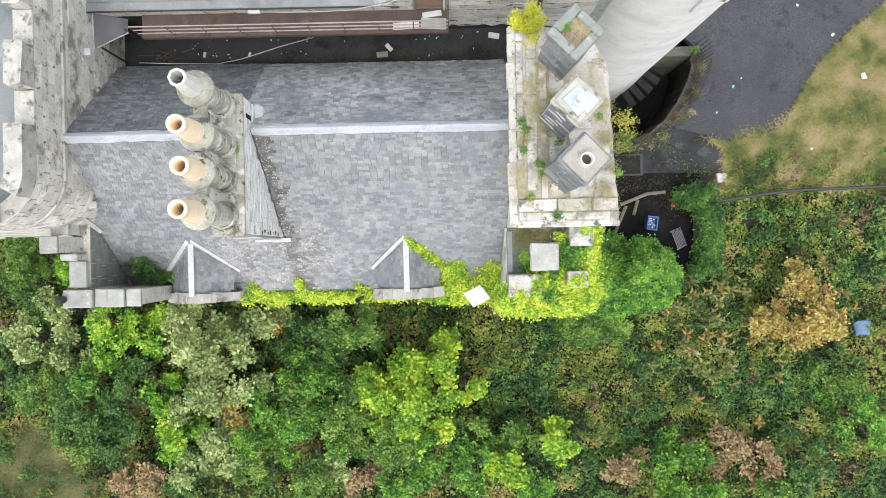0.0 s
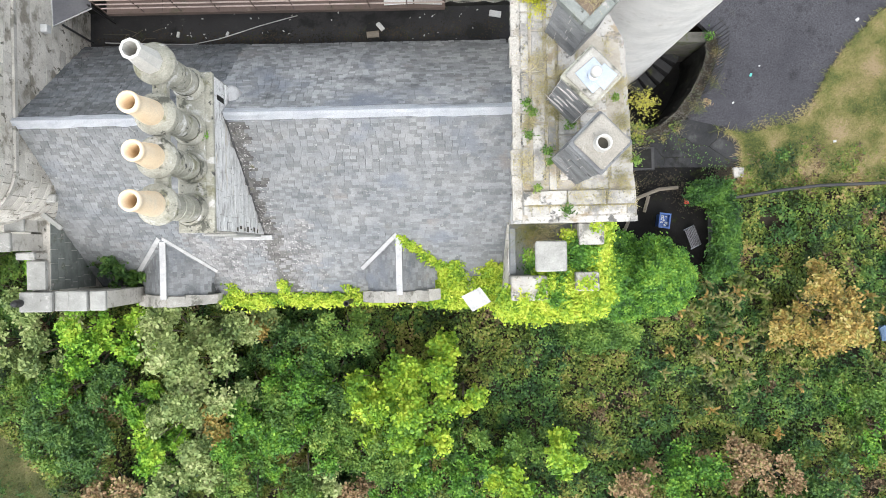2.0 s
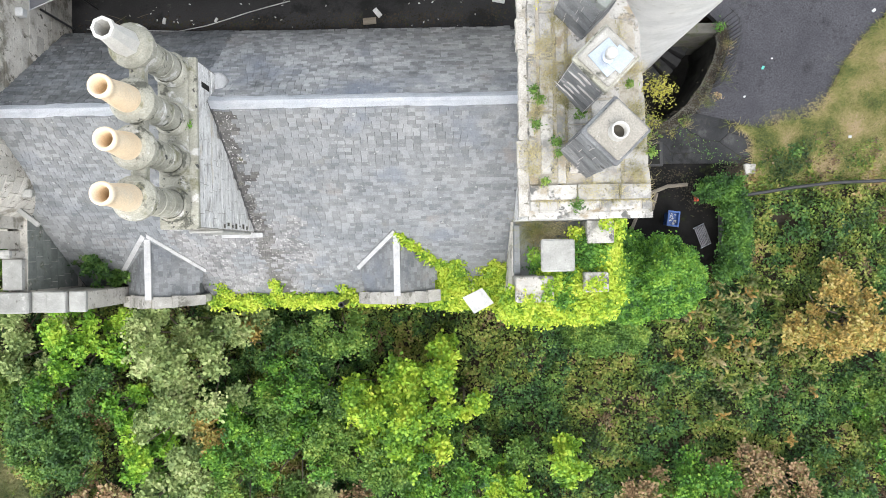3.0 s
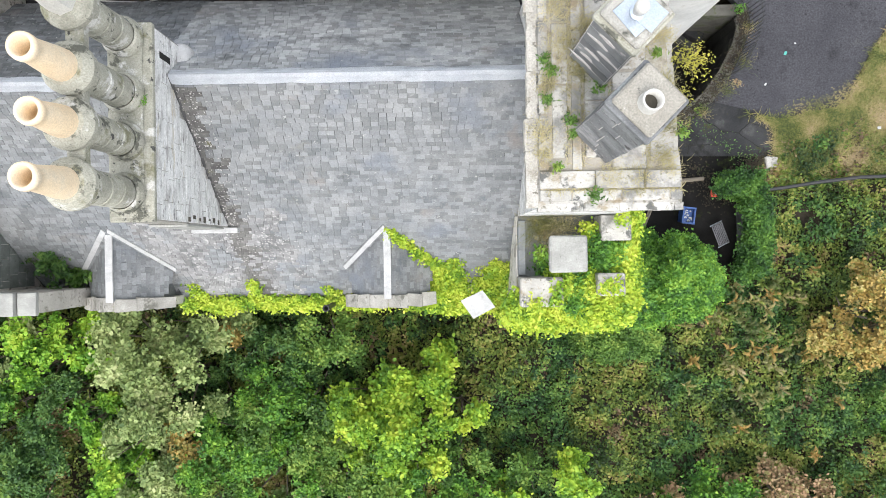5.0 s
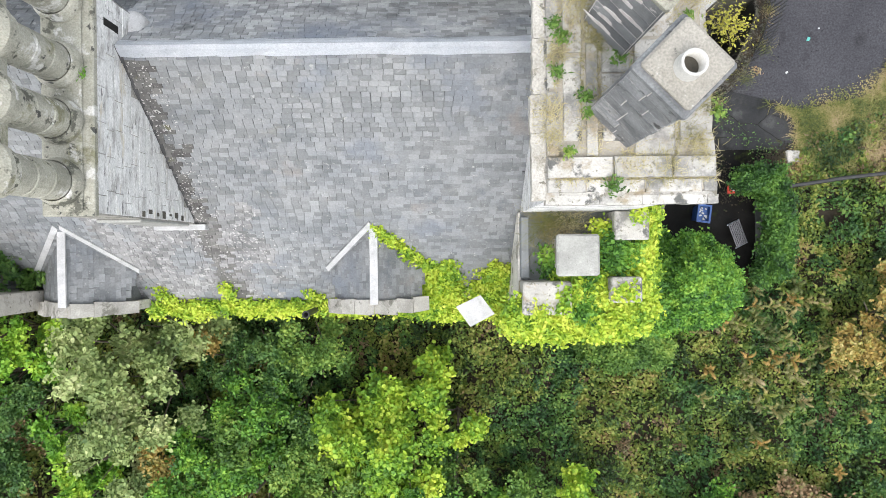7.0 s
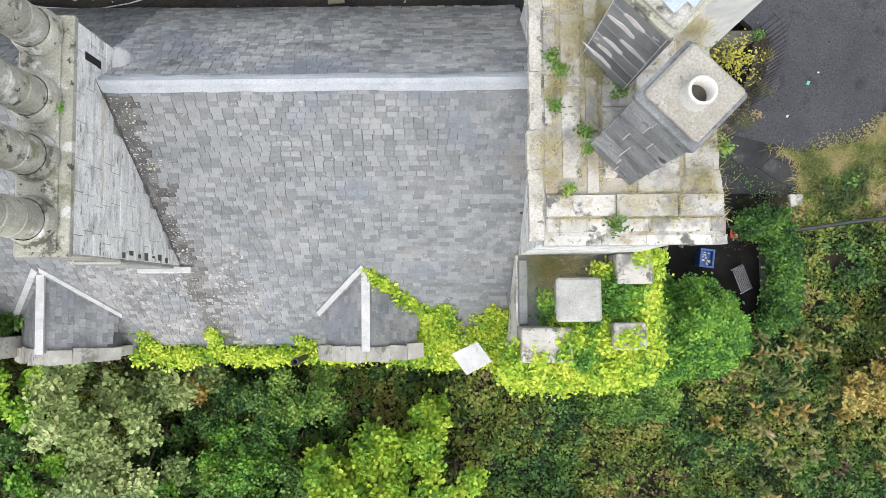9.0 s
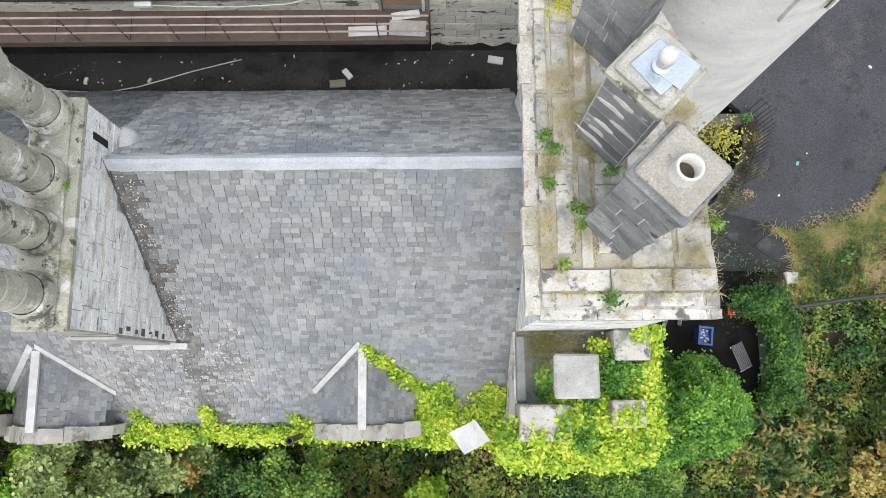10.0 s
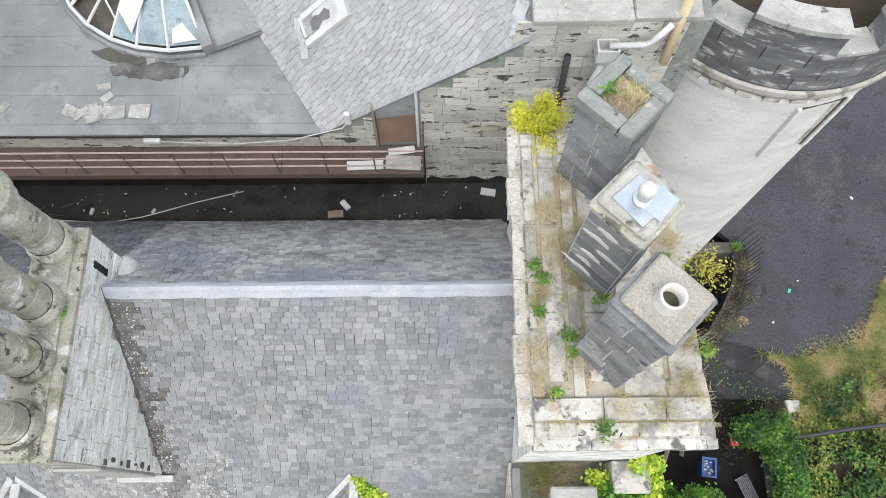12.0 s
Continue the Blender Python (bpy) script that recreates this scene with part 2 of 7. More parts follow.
M_felt = surface("grey_roof_felt", (0.155, 0.168, 0.172), (0.23, 0.24, 0.243), 0.7, 30, 0.85, 0.15, 0.0, "object", [((0.12, 0.13, 0.13), 0.9, 0.56, 0.12), ((0.3, 0.312, 0.316), 0.8, 0.54, 0.22), ((0.15, 0.155, 0.155), 3.5, 0.58, 0.1), ((0.42, 0.42, 0.42), 11.0, 0.68, 0.04)], grain=0.1)
M_asphalt = surface("driveway_asphalt", (0.045, 0.045, 0.052), (0.062, 0.062, 0.07), 0.6, 16, 0.9, 0.5, 0.0, "object", [((0.1, 0.1, 0.105), 14.0, 0.66, 0.06), ((0.03, 0.03, 0.034), 1.2, 0.56, 0.15), ((0.085, 0.085, 0.08), 0.5, 0.6, 0.15), ((0.022, 0.022, 0.025), 7.0, 0.63, 0.04)], grain=0.35, gloss=0.3)
M_turf = surface("mossy_turf", (0.08, 0.095, 0.028), (0.15, 0.135, 0.065), 0.8, 14, 0.95, 0.6, 0.0, "object", [((0.24, 0.18, 0.12), 0.9, 0.56, 0.12), ((0.06, 0.09, 0.015), 2.2, 0.56, 0.12)], grain=0.4)
# Wet mud, set darker still to carry the shade of the surrounding walls.
M_mud = surface("wet_yard_with_shade", (0.008, 0.008, 0.0075), (0.018, 0.0175, 0.017), 0.8, 30, 0.95, 0.4, 0.0, "object", [((0.03, 0.029, 0.028), 1.1, 0.64, 0.15), ((0.024, 0.03, 0.01), 2.0, 0.6, 0.1)], gloss=0.12)
M_walk = surface("wet_mossy_walkway", (0.014, 0.014, 0.015), (0.03, 0.03, 0.032), 0.7, 30, 0.7, 0.4, 0.0, "object", [((0.045, 0.06, 0.016), 0.9, 0.62, 0.12), ((0.06, 0.058, 0.055), 3.0, 0.62, 0.08), ((0.008, 0.008, 0.009), 0.6, 0.54, 0.06)], grain=0.3, gloss=0.35)
M_dirt = surface("silted_felt", (0.05, 0.05, 0.046), (0.12, 0.118, 0.11), 2.2, 30, 0.9, 0.3, 0.0, "object", [((0.17, 0.17, 0.165), 4.0, 0.58, 0.1)])
M_canopy = surface("dark_lead_sheet", (0.1, 0.1, 0.11), (0.15, 0.15, 0.16), 1.0, 30, 0.6, 0.1)
M_kerb = surface("dark_mossy_kerb", (0.07, 0.068, 0.058), (0.125, 0.12, 0.105), 2.0, 40, 0.95, 0.5, 0.2, "object", [((0.06, 0.07, 0.03), 2.0, 0.52, 0.12), ((0.16, 0.09, 0.06), 3.0, 0.62, 0.08)])
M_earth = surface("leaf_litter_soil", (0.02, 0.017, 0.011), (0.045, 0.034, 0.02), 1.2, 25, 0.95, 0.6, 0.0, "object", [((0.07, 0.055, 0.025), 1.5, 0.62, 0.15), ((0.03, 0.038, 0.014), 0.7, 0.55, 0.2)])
M_door = surface("rusty_door_paint", (0.16, 0.1, 0.07), (0.24, 0.16, 0.11), 1.5, 40, 0.8, 0.2, 0.0, "object", [((0.3, 0.25, 0.2), 2.0, 0.6, 0.15)])
M_rail = surface("faded_brown_rail", (0.26, 0.2, 0.18), (0.34, 0.28, 0.25), 4.0, 40, 0.6, 0.2)
M_rust = surface("rust_brown_paint", (0.07, 0.05, 0.042), (0.105, 0.074, 0.062), 1.2, 40, 0.8, 0.3, 0.0, "object", [((0.16, 0.125, 0.1), 2.0, 0.6, 0.15), ((0.05, 0.045, 0.025), 1.5, 0.58, 0.15)])
M_white = surface("weathered_white_paint", (0.45, 0.46, 0.455), (0.55, 0.555, 0.55), 3.0, 40, 0.5, 0.15)
M_black = surface("black_iron", (0.02, 0.02, 0.022), (0.035, 0.035, 0.035), 4.0, 60, 0.5, 0.1)
M_steel = surface("galvanised_steel", (0.42, 0.48, 0.56), (0.52, 0.57, 0.63), 3.0, 40, 0.35, 0.1, metal=0.7)
M_blue = surface("blue_plastic", (0.02, 0.06, 0.2), (0.03, 0.085, 0.26), 3.0, 40, 0.4, 0.1)
M_red = surface("red_cone_plastic", (0.5, 0.05, 0.03), (0.58, 0.08, 0.05), 5.0, 40, 0.5, 0.1)
M_wood = surface("grey_weathered_timber", (0.16, 0.14, 0.11), (0.24, 0.21, 0.17), 2.0, 40, 0.85, 0.3, stretch=(1, 6, 1))
M_bark = surface("bark", (0.09, 0.075, 0.055), (0.14, 0.12, 0.09), 4.0, 30, 0.95, 0.6)
M_pale = surface("pale_yellow_pipe", (0.62, 0.5, 0.3), (0.68, 0.57, 0.37), 3.0, 40, 0.6, 0.1)
M_brick_earth = surface("dry_soil", (0.2, 0.15, 0.11), (0.3, 0.24, 0.19), 4.0, 40, 0.95, 0.6)
M_teal = surface("teal_plastic", (0.1, 0.4, 0.36), (0.12, 0.46, 0.4))
M_tarp = surface("blue_tarpaulin", (0.07, 0.12, 0.2), (0.1, 0.17, 0.27), 3.0, 30, 0.5, 0.2)
L_ivy = leafy("ivy_yellow_green", [(0.08, 0.2, 0.02), (0.24, 0.4, 0.03), (0.44, 0.56, 0.045), (0.62, 0.68, 0.1)], patch=2.0, low=-0.15, high=0.55)
L_bush = leafy("bright_green_leaf", [(0.018, 0.065, 0.012), (0.07, 0.2, 0.025), (0.15, 0.33, 0.035), (0.3, 0.48, 0.06)], patch=2.0, low=-0.22, high=0.5)
L_dark = leafy("dark_green_leaf", [(0.016, 0.052, 0.014), (0.048, 0.125, 0.028), (0.1, 0.205, 0.042), (0.19, 0.3, 0.07)])
L_hedge = leafy("hedge_ivy_leaf", [(0.01, 0.038, 0.008), (0.032, 0.1, 0.016), (0.08, 0.19, 0.026), (0.16, 0.3, 0.045)], patch=1.6, low=-0.2, high=0.5)
L_mid = leafy("mid_green_leaf", [(0.032, 0.082, 0.016), (0.085, 0.185, 0.03), (0.155, 0.275, 0.045), (0.29, 0.39, 0.07)], patch=1.1, low=-0.22, high=0.5)
L_grey = leafy("grey_green_leaf", [(0.07, 0.125, 0.036), (0.19, 0.27, 0.085), (0.33, 0.41, 0.15), (0.5, 0.54, 0.26)], patch=0.9, low=-0.2, high=0.5)
L_lime = leafy("lime_leaf", [(0.07, 0.18, 0.022), (0.18, 0.35, 0.03), (0.34, 0.5, 0.04), (0.53, 0.61, 0.07)], patch=0.9, low=-0.2, high=0.5)
L_vivid = leafy("vivid_green_leaf", [(0.05, 0.16, 0.015), (0.13, 0.31, 0.025), (0.25, 0.45, 0.035), (0.42, 0.56, 0.06)], patch=1.0, low=-0.2, high=0.5)
L_gold = leafy("golden_autumn_leaf", [(0.08, 0.1, 0.026), (0.27, 0.21, 0.06), (0.52, 0.35, 0.1), (0.33, 0.33, 0.085), (0.6, 0.47, 0.19)], patch=1.6, low=-0.2)
L_rust = leafy("russet_leaf", [(0.09, 0.09, 0.035), (0.26, 0.18, 0.09), (0.45, 0.29, 0.17), (0.26, 0.26, 0.09), (0.52, 0.38, 0.24)])
L_bramble = leafy("bramble_leaf", [(0.018, 0.045, 0.01), (0.07, 0.132, 0.022), (0.155, 0.22, 0.036), (0.28, 0.31, 0.065), (0.36, 0.26, 0.11)], patch=0.8, low=-0.36, high=0.52)
L_nettle = leafy("nettle_leaf", [(0.016, 0.055, 0.015), (0.05, 0.13, 0.03), (0.11, 0.215, 0.04), (0.23, 0.33, 0.06)], patch=1.3, low=-0.3, high=0.48)
L_brown = leafy("browned_bramble_leaf", [(0.035, 0.035, 0.015), (0.11, 0.075, 0.04), (0.23, 0.15, 0.085), (0.1, 0.11, 0.035), (0.34, 0.24, 0.15)], patch=1.5)
L_fern = leafy("bracken_orange", [(0.1, 0.11, 0.03), (0.26, 0.19, 0.05), (0.44, 0.27, 0.08), (0.24, 0.24, 0.06)], patch=2.0)
L_grass = leafy("dry_grass", [(0.2, 0.2, 0.08), (0.38, 0.34, 0.16), (0.5, 0.44, 0.24), (0.62, 0.55, 0.34)], patch=1.0)
L_meadow = leafy("rank_meadow_grass", [(0.05, 0.07, 0.018), (0.12, 0.14, 0.04), (0.19, 0.195, 0.07), (0.3, 0.27, 0.12)], patch=0.8, low=-0.35)
L_verge = leafy("verge_grass", [(0.06, 0.09, 0.018), (0.17, 0.185, 0.045), (0.3, 0.26, 0.1), (0.42, 0.32, 0.19)], patch=0.8, low=-0.35, high=0.6)
L_litter = leafy("dead_leaf_litter", [(0.01, 0.009, 0.006), (0.022, 0.018, 0.011), (0.05, 0.037, 0.022), (0.024, 0.034, 0.011)], rough=0.85)


# ---- builders ----
def mesh_of(name, bm, mat, smooth=False):
    me = bpy.data.meshes.new(name)
    bm.to_mesh(me)
    bm.free()
    me.materials.append(mat)
    if smooth:
        me.polygons.foreach_set("use_smooth", [True] * len(me.polygons))
    return me


def part(name, bm, mat, parent=None, label="", smooth=False):
    """Links a bmesh as one mesh object, under a thing or a part."""
    ob = new(name, mesh_of(name, bm, mat, smooth))
    if parent is not None:
        ob.parent = parent
        ob.matrix_parent_inverse = Matrix.Translation(-Vector(parent.location))
    return tagged(ob, label) if label else ob


def thing(name, label, category, group="", kind="", at=(0, 0, 0)):
    ob = new(name)
    ob.empty_display_size = 0.1
    ob.location = at
    return tagged(ob, label, category, group, kind)


def box(x0, x1, y0, y1, z0, z1, bev=0.0, bm=None, rot=None, jig=0.0):
    """A box with worn edges, added to bm; rot: a matrix that turns it in place."""
    bm = bm or bmesh.new()
    m = Matrix.LocRotScale(((x0 + x1) / 2, (y0 + y1) / 2, (z0 + z1) / 2), None, (abs(x1 - x0), abs(y1 - y0), abs(z1 - z0)))
    g = bmesh.ops.create_cube(bm, size=1.0, matrix=m)
    vs = g["verts"]
    if bev:
        es = list({e for v in vs for e in v.link_edges})
        r = bmesh.ops.bevel(bm, geom=es, offset=bev, segments=1, affect="EDGES", profile=0.5)
        vs = list({v for f in r["faces"] for v in f.verts} | {v for v in vs if v.is_valid})
    if jig:
        for v in vs:
            v.co += Vector((random.uniform(-jig, jig), random.uniform(-jig, jig), random.uniform(-jig, jig)))
    if rot is not None:
        bmesh.ops.transform(bm, matrix=rot, verts=vs)
    return bm


def about(x, y, z, rz):
    """Turns about a point, round the upright axis, by degrees."""
    return Matrix.Translation((x, y, z)) @ Matrix.Rotation(radians(rz), 4, "Z") @ Matrix.Translation((-x, -y, -z))


def lathe(profile, n=24, at=(0, 0, 0), bm=None, close=False, a0=0.0, a1=360.0):
    """A turned body from (radius, height) pairs round an upright axis."""
    bm = bm or bmesh.new()
    full = a1 - a0 >= 360
    cols = n if full else n + 1
    rings = [[bm.verts.new((at[0] + r * math.cos(radians(a0 + (a1 - a0) * i / n)), at[1] + r * math.sin(radians(a0 + (a1 - a0) * i / n)), at[2] + z)) for i in range(cols)] for r, z in profile]
    for p, q in zip(rings, rings[1:]):
        for i in range(n):
            j = (i + 1) % cols
            bm.faces.new((p[i], p[j], q[j], q[i]))
    if close and full:
        bm.faces.new(rings[-1])
        bm.faces.new(rings[0][::-1])
    return bm


def tube(points, radius, n=8, bm=None, r_end=None):
    """A pipe or limb along points."""
    bm = bm or bmesh.new()
    pts = [Vector(p) for p in points]
    rings = []
    for i, p in enumerate(pts):
        d = (pts[min(i + 1, len(pts) - 1)] - pts[max(i - 1, 0)]).normalized()
        q = d.to_track_quat("Z", "Y").to_matrix()
        r = radius + ((r_end if r_end is not None else radius) - radius) * i / max(1, len(pts) - 1)
        rings.append([bm.verts.new(p + q @ Vector((r * math.cos(math.tau * k / n), r * math.sin(math.tau * k / n), 0))) for k in range(n)])
    for a, b in zip(rings, rings[1:]):
        for k in range(n):
            bm.faces.new((a[k], a[(k + 1) % n], b[(k + 1) % n], b[k]))
    bm.faces.new(rings[0][::-1])
    bm.faces.new(rings[-1])
    return bm


def prism(poly, z0, z1, bm=None):
    """An upright prism on a plan polygon, anticlockwise."""
    bm = bm or bmesh.new()
    lo = [bm.verts.new((x, y, z0)) for x, y in poly]
    hi = [bm.verts.new((x, y, z1)) for x, y in poly]
    bm.faces.new(hi)
    bm.faces.new(lo[::-1])
    for i in range(len(poly)):
        j = (i + 1) % len(poly)
        bm.faces.new((lo[i], lo[j], hi[j], hi[i]))
    return bm


def slab_from(corners, thick, bm=None):
    """A plate on four corners, thickened against its normal."""
    bm = bm or bmesh.new()
    c = [Vector(p) for p in corners]
    nrm = (c[1] - c[0]).cross(c[3] - c[0]).normalized() * thick
    hi = [bm.verts.new(p) for p in c]
    lo = [bm.verts.new(p - nrm) for p in c]
    bm.faces.new(hi)
    bm.faces.new(lo[::-1])
    for i in range(len(c)):
        j = (i + 1) % len(c)
        bm.faces.new((lo[i], lo[j], hi[j], hi[i]))
    return bm


def quick_mesh(name, verts, quads, mat):
    """A mesh from arrays of points and four-sided faces."""
    me = bpy.data.meshes.new(name)
    me.vertices.add(len(verts))
    me.vertices.foreach_set("co", np.asarray(verts, dtype=np.float32).ravel())
    me.loops.add(quads.size)
    me.loops.foreach_set("vertex_index", quads.astype(np.int32).ravel())
    me.polygons.add(len(quads))
    me.polygons.foreach_set("loop_start", np.arange(0, quads.size, 4, dtype=np.int32))
    me.update(calc_edges=True)
    me.shade_flat()
    me.materials.append(mat)
    return me


RNG = np.random.default_rng(7)


def leaves(name, centres, size, mat, parent=None, up=0.6, label="", long=1.5, normal=None, broad=False):
    """Many single leaves, each a small folded blade; up: how far they face the sky (or the given normal). broad: rounder leaves of two halves."""
    n = len(centres)
    nrm = RNG.normal(size=(n, 3))
    nrm /= np.linalg.norm(nrm, axis=1)[:, None]
    nrm = nrm * (1 - up) + (np.array([0, 0, 1.0]) if normal is None else np.asarray(normal)) * up
    nrm /= np.linalg.norm(nrm, axis=1)[:, None]
    t = RNG.normal(size=(n, 3))
    t -= (t * nrm).sum(1)[:, None] * nrm
    t /= np.linalg.norm(t, axis=1)[:, None]
    b = np.cross(nrm, t)
    s = (size * RNG.uniform(0.6, 1.35, n))[:, None]
    c = np.asarray(centres)
    tip, root = c + t * s * long * 0.5, c - t * s * long * 0.5
    lft, rgt = c + b * s * 0.5 + nrm * s * 0.12, c - b * s * 0.5 + nrm * s * 0.12
    if broad:
        out, fold = b * s * 0.5, nrm * s * RNG.uniform(0.02, 0.2, (n, 1))
        near, far = c - t * s * long * 0.2 + fold, c + t * s * long * 0.22 + fold
        v = np.stack([root, near - out, far - out * 0.8, tip, far + out * 0.8, near + out], 1).reshape(-1, 3)
        base = np.arange(n)[:, None] * 6
        quads = np.concatenate([base + np.array([0, 1, 2, 3]), base + np.array([0, 3, 4, 5])], 0)
    else:
        v, quads = np.stack([root, rgt, tip, lft], 1).reshape(-1, 3), np.arange(4 * n).reshape(n, 4)
    ob = new(name, quick_mesh(name, v, quads, mat))
    if parent is not None:
        ob.parent = parent
        ob.matrix_parent_inverse = Matrix.Translation(-Vector(parent.location))
    return tagged(ob, label) if label else ob


def blades(name, roots, height, mat, parent=None, lean=0.5, width=0.012):
    """Grass blades and stalks that rise and bend from their roots."""
    n = len(roots)
    r = np.asarray(roots)
    a = RNG.uniform(0, math.tau, n)
    d = np.stack([np.cos(a), np.sin(a), np.zeros(n)], 1)
    side = np.stack([-np.sin(a), np.cos(a), np.zeros(n)], 1)
    h = (height * RNG.uniform(0.5, 1.3, n))[:, None]
    k = (lean * RNG.uniform(0.2, 1.5, n))[:, None]
    up = np.array([0, 0, 1.0])
    mid = r + d * h * k * 0.4 + up * h * 0.6
    tip = r + d * h * k + up * h * np.clip(1 - k * 0.4, 0.2, 1)
    w = side * width
    v = np.stack([r - w, r + w, mid + w * 0.8, mid - w * 0.8, tip + w * 0.2, tip - w * 0.2], 1).reshape(-1, 3)
    base = np.arange(n)[:, None] * 6
    q = np.concatenate([base + np.array([0, 1, 2, 3]), base + np.array([3, 2, 4, 5])], 0)
    ob = new(name, quick_mesh(name, v, q, mat))
    if parent is not None:
        ob.parent = parent
        ob.matrix_parent_inverse = Matrix.Translation(-Vector(parent.location))
    return ob


def unit_block(name, mat, bev=(0.03, 0.1, 0.06)):
    """One worn block of size 1 on which all alike pieces are built; bev: the worn edge as a share of each side."""
    bm = bmesh.new()
    for z, s in ((-0.5, 1.0), (0.5 - bev[2], 1.0), (0.5, 0.0)):
        k = 1.0 if s else 0.0
        ex, ey = (0.5, 0.5) if s else (0.5 - bev[0], 0.5 - bev[1])
        for x, y in ((-ex, -ey), (ex, -ey), (ex, ey), (-ex, ey)):
            bm.verts.new((x, y, z))
    bm.verts.ensure_lookup_table()
    v = bm.verts
    for k in (0, 4):
        for i in range(4):
            j = (i + 1) % 4
            bm.faces.new((v[k + i], v[k + j], v[k + 4 + j], v[k + 4 + i]))
    bm.faces.new(v[8:12])
    bm.faces.new((v[3], v[2], v[1], v[0]))
    return mesh_of(name, bm, mat)


def lay(name, mesh, parent, u, v, n, at, w, h, d):
    """A piece w wide along u, h along v, d deep along n, its middle at the point."""
    ob = new(name, mesh)
    m = Matrix((u, v, n)).transposed().to_4x4()
    ob.matrix_world = Matrix.Translation(at) @ m @ Matrix.Diagonal((w, h, d, 1))
    ob.parent = parent
    ob.matrix_parent_inverse = Matrix.Translation(-Vector(parent.location))
    return ob


def ashlar(mesh, parent, origin, u, v, n, width, height, course, length, gap=0.012, proud=0.02, inside=None, name="stone"):
    """Courses of blocks on a wall face, from its lower corner."""
    u, v, n, o = Vector(u).normalized(), Vector(v).normalized(), Vector(n).normalized(), Vector(origin)
    rows = max(1, round(height / course))
    ch = height / rows
    for r in range(rows):
        x = 0.0
        first = random.uniform(0.35, 1.0)
        while x < width - 0.02:
            w = min(length * random.uniform(0.7, 1.3) * first, width - x)
            first = 1.0
            if width - x - w < length * 0.3:
                w = width - x
            c = o + u * (x + w / 2) + v * ((r + 0.5) * ch)
            if inside is None or inside(x + w / 2, (r + 0.5) * ch, w, ch):
                lay(name, mesh, parent, u, v, n, c + n * random.uniform(-0.006, 0.006), w - gap, ch - gap, proud * 2)
            x += w


# ---- ground ----
GROUND = -1.2
RIDGE_Y, RIDGE_Z, PITCH = 3.2, 11.46, 1.34
WEST_SHIFT = -0.1
EAVE_Y, BACK_Y = -1.38, 5.75


def hump(x, y):
    return 0.35 * noise.noise(Vector((x * 0.35, y * 0.35, 3.1))) + 0.12 * noise.noise(Vector((x * 1.3, y * 1.3, 7.7)))


def in_poly(x, y, poly):
    hit, j = False, len(poly) - 1
    for i in range(len(poly)):
        (xi, yi), (xj, yj) = poly[i], poly[j]
        if (yi > y) != (yj > y) and x < (xj - xi) * (y - yi) / (yj - yi) + xi:
            hit = not hit
        j = i
    return hit


WELL_C, WELL_R = (7.6, 7.9), 3.1
RIM = [(7.0, 4.35), (7.9, 4.4), (8.9, 4.75), (9.6, 5.3), (10.2, 6.1), (10.65, 6.95), (10.85, 7.65), (10.8, 8.0)]
RIM_OUT = [(7.0, 3.95), (8.0, 4.0), (9.1, 4.4), (9.95, 5.0), (10.6, 5.9), (11.1, 6.85), (11.35, 7.7), (11.3, 8.4)]
ROAD = [(11.3, 8.4), (11.35, 7.7), (11.1, 6.85), (10.6, 5.9), (9.95, 5.0), (11.4, 4.6), (12.6, 4.35), (13.68, 4.63), (14.6, 4.75), (15.16, 5.33), (15.7, 6.4), (16.25, 7.3), (17.0, 8.2), (18.2, 9.3), (21, 11.5), (27, 15), (45, 24), (45, 60), (-5, 60), (-5, 20), (7.5, 12.5), (10.0, 9.6)]
YARD = [(6.9, 3.95), (8.0, 4.0), (9.1, 4.4), (9.95, 5.0), (11.4, 4.6), (12.3, 4.0), (12.2, 2.9), (11.3, 2.3), (11.1, 1.6), (11.0, -0.9), (9.0, -1.0), (4.3, -1.0), (4.3, 3.95)]


def paving_distance(x, y):
    """Distance to the edge of the road and yard, negative on the paving."""
    best, inside = 99.0, False
    for poly in (ROAD, YARD):
        inside = inside or in_poly(x, y, poly)
        for (ax, ay), (bx, by) in zip(poly, poly[1:] + poly[:1]):
            dx, dy = bx - ax, by - ay
            k = max(0.0, min(1.0, ((x - ax) * dx + (y - ay) * dy) / (dx * dx + dy * dy)))
            best = min(best, math.hypot(x - ax - k * dx, y - ay - k * dy))
    return -best if inside else best


def soft_edge(poly, times=2):
    """Rounds the corners of a plan outline."""
    for _ in range(times):
        q = []
        for (ax, ay), (bx, by) in zip(poly, poly[1:] + poly[:1]):
            q += [(ax * 0.78 + bx * 0.22, ay * 0.78 + by * 0.22), (ax * 0.22 + bx * 0.78, ay * 0.22 + by * 0.78)]
        poly = q
    return poly


# distance to the paving on a grid over the verge, and the ground's swell that dies out towards it
EDGE = [[paving_distance(10 + 0.1 * i, 1 + 0.1 * j) for j in range(121)] for i in range(131)]


def edge_at(x, y):
    return EDGE[max(0, min(130, round((x - 10) * 10)))][max(0, min(120, round((y - 1) * 10)))]


def swell(x, y):
    return hump(x, y) * (max(0.0, min(1.0, edge_at(x, y) / 2.0)) if x > 10 and y > 1 else 1.0)


def ground_z(x, y):
    if in_poly(x, y, RIM_OUT + [(10.0, 9.6), (6.0, 9.6), (6.0, 4.0)]):
        return -5.2
    z = GROUND + swell(x, y)
    if in_poly(x, y, ROAD) or in_poly(x, y, YARD):
        return GROUND - 0.35
    return z


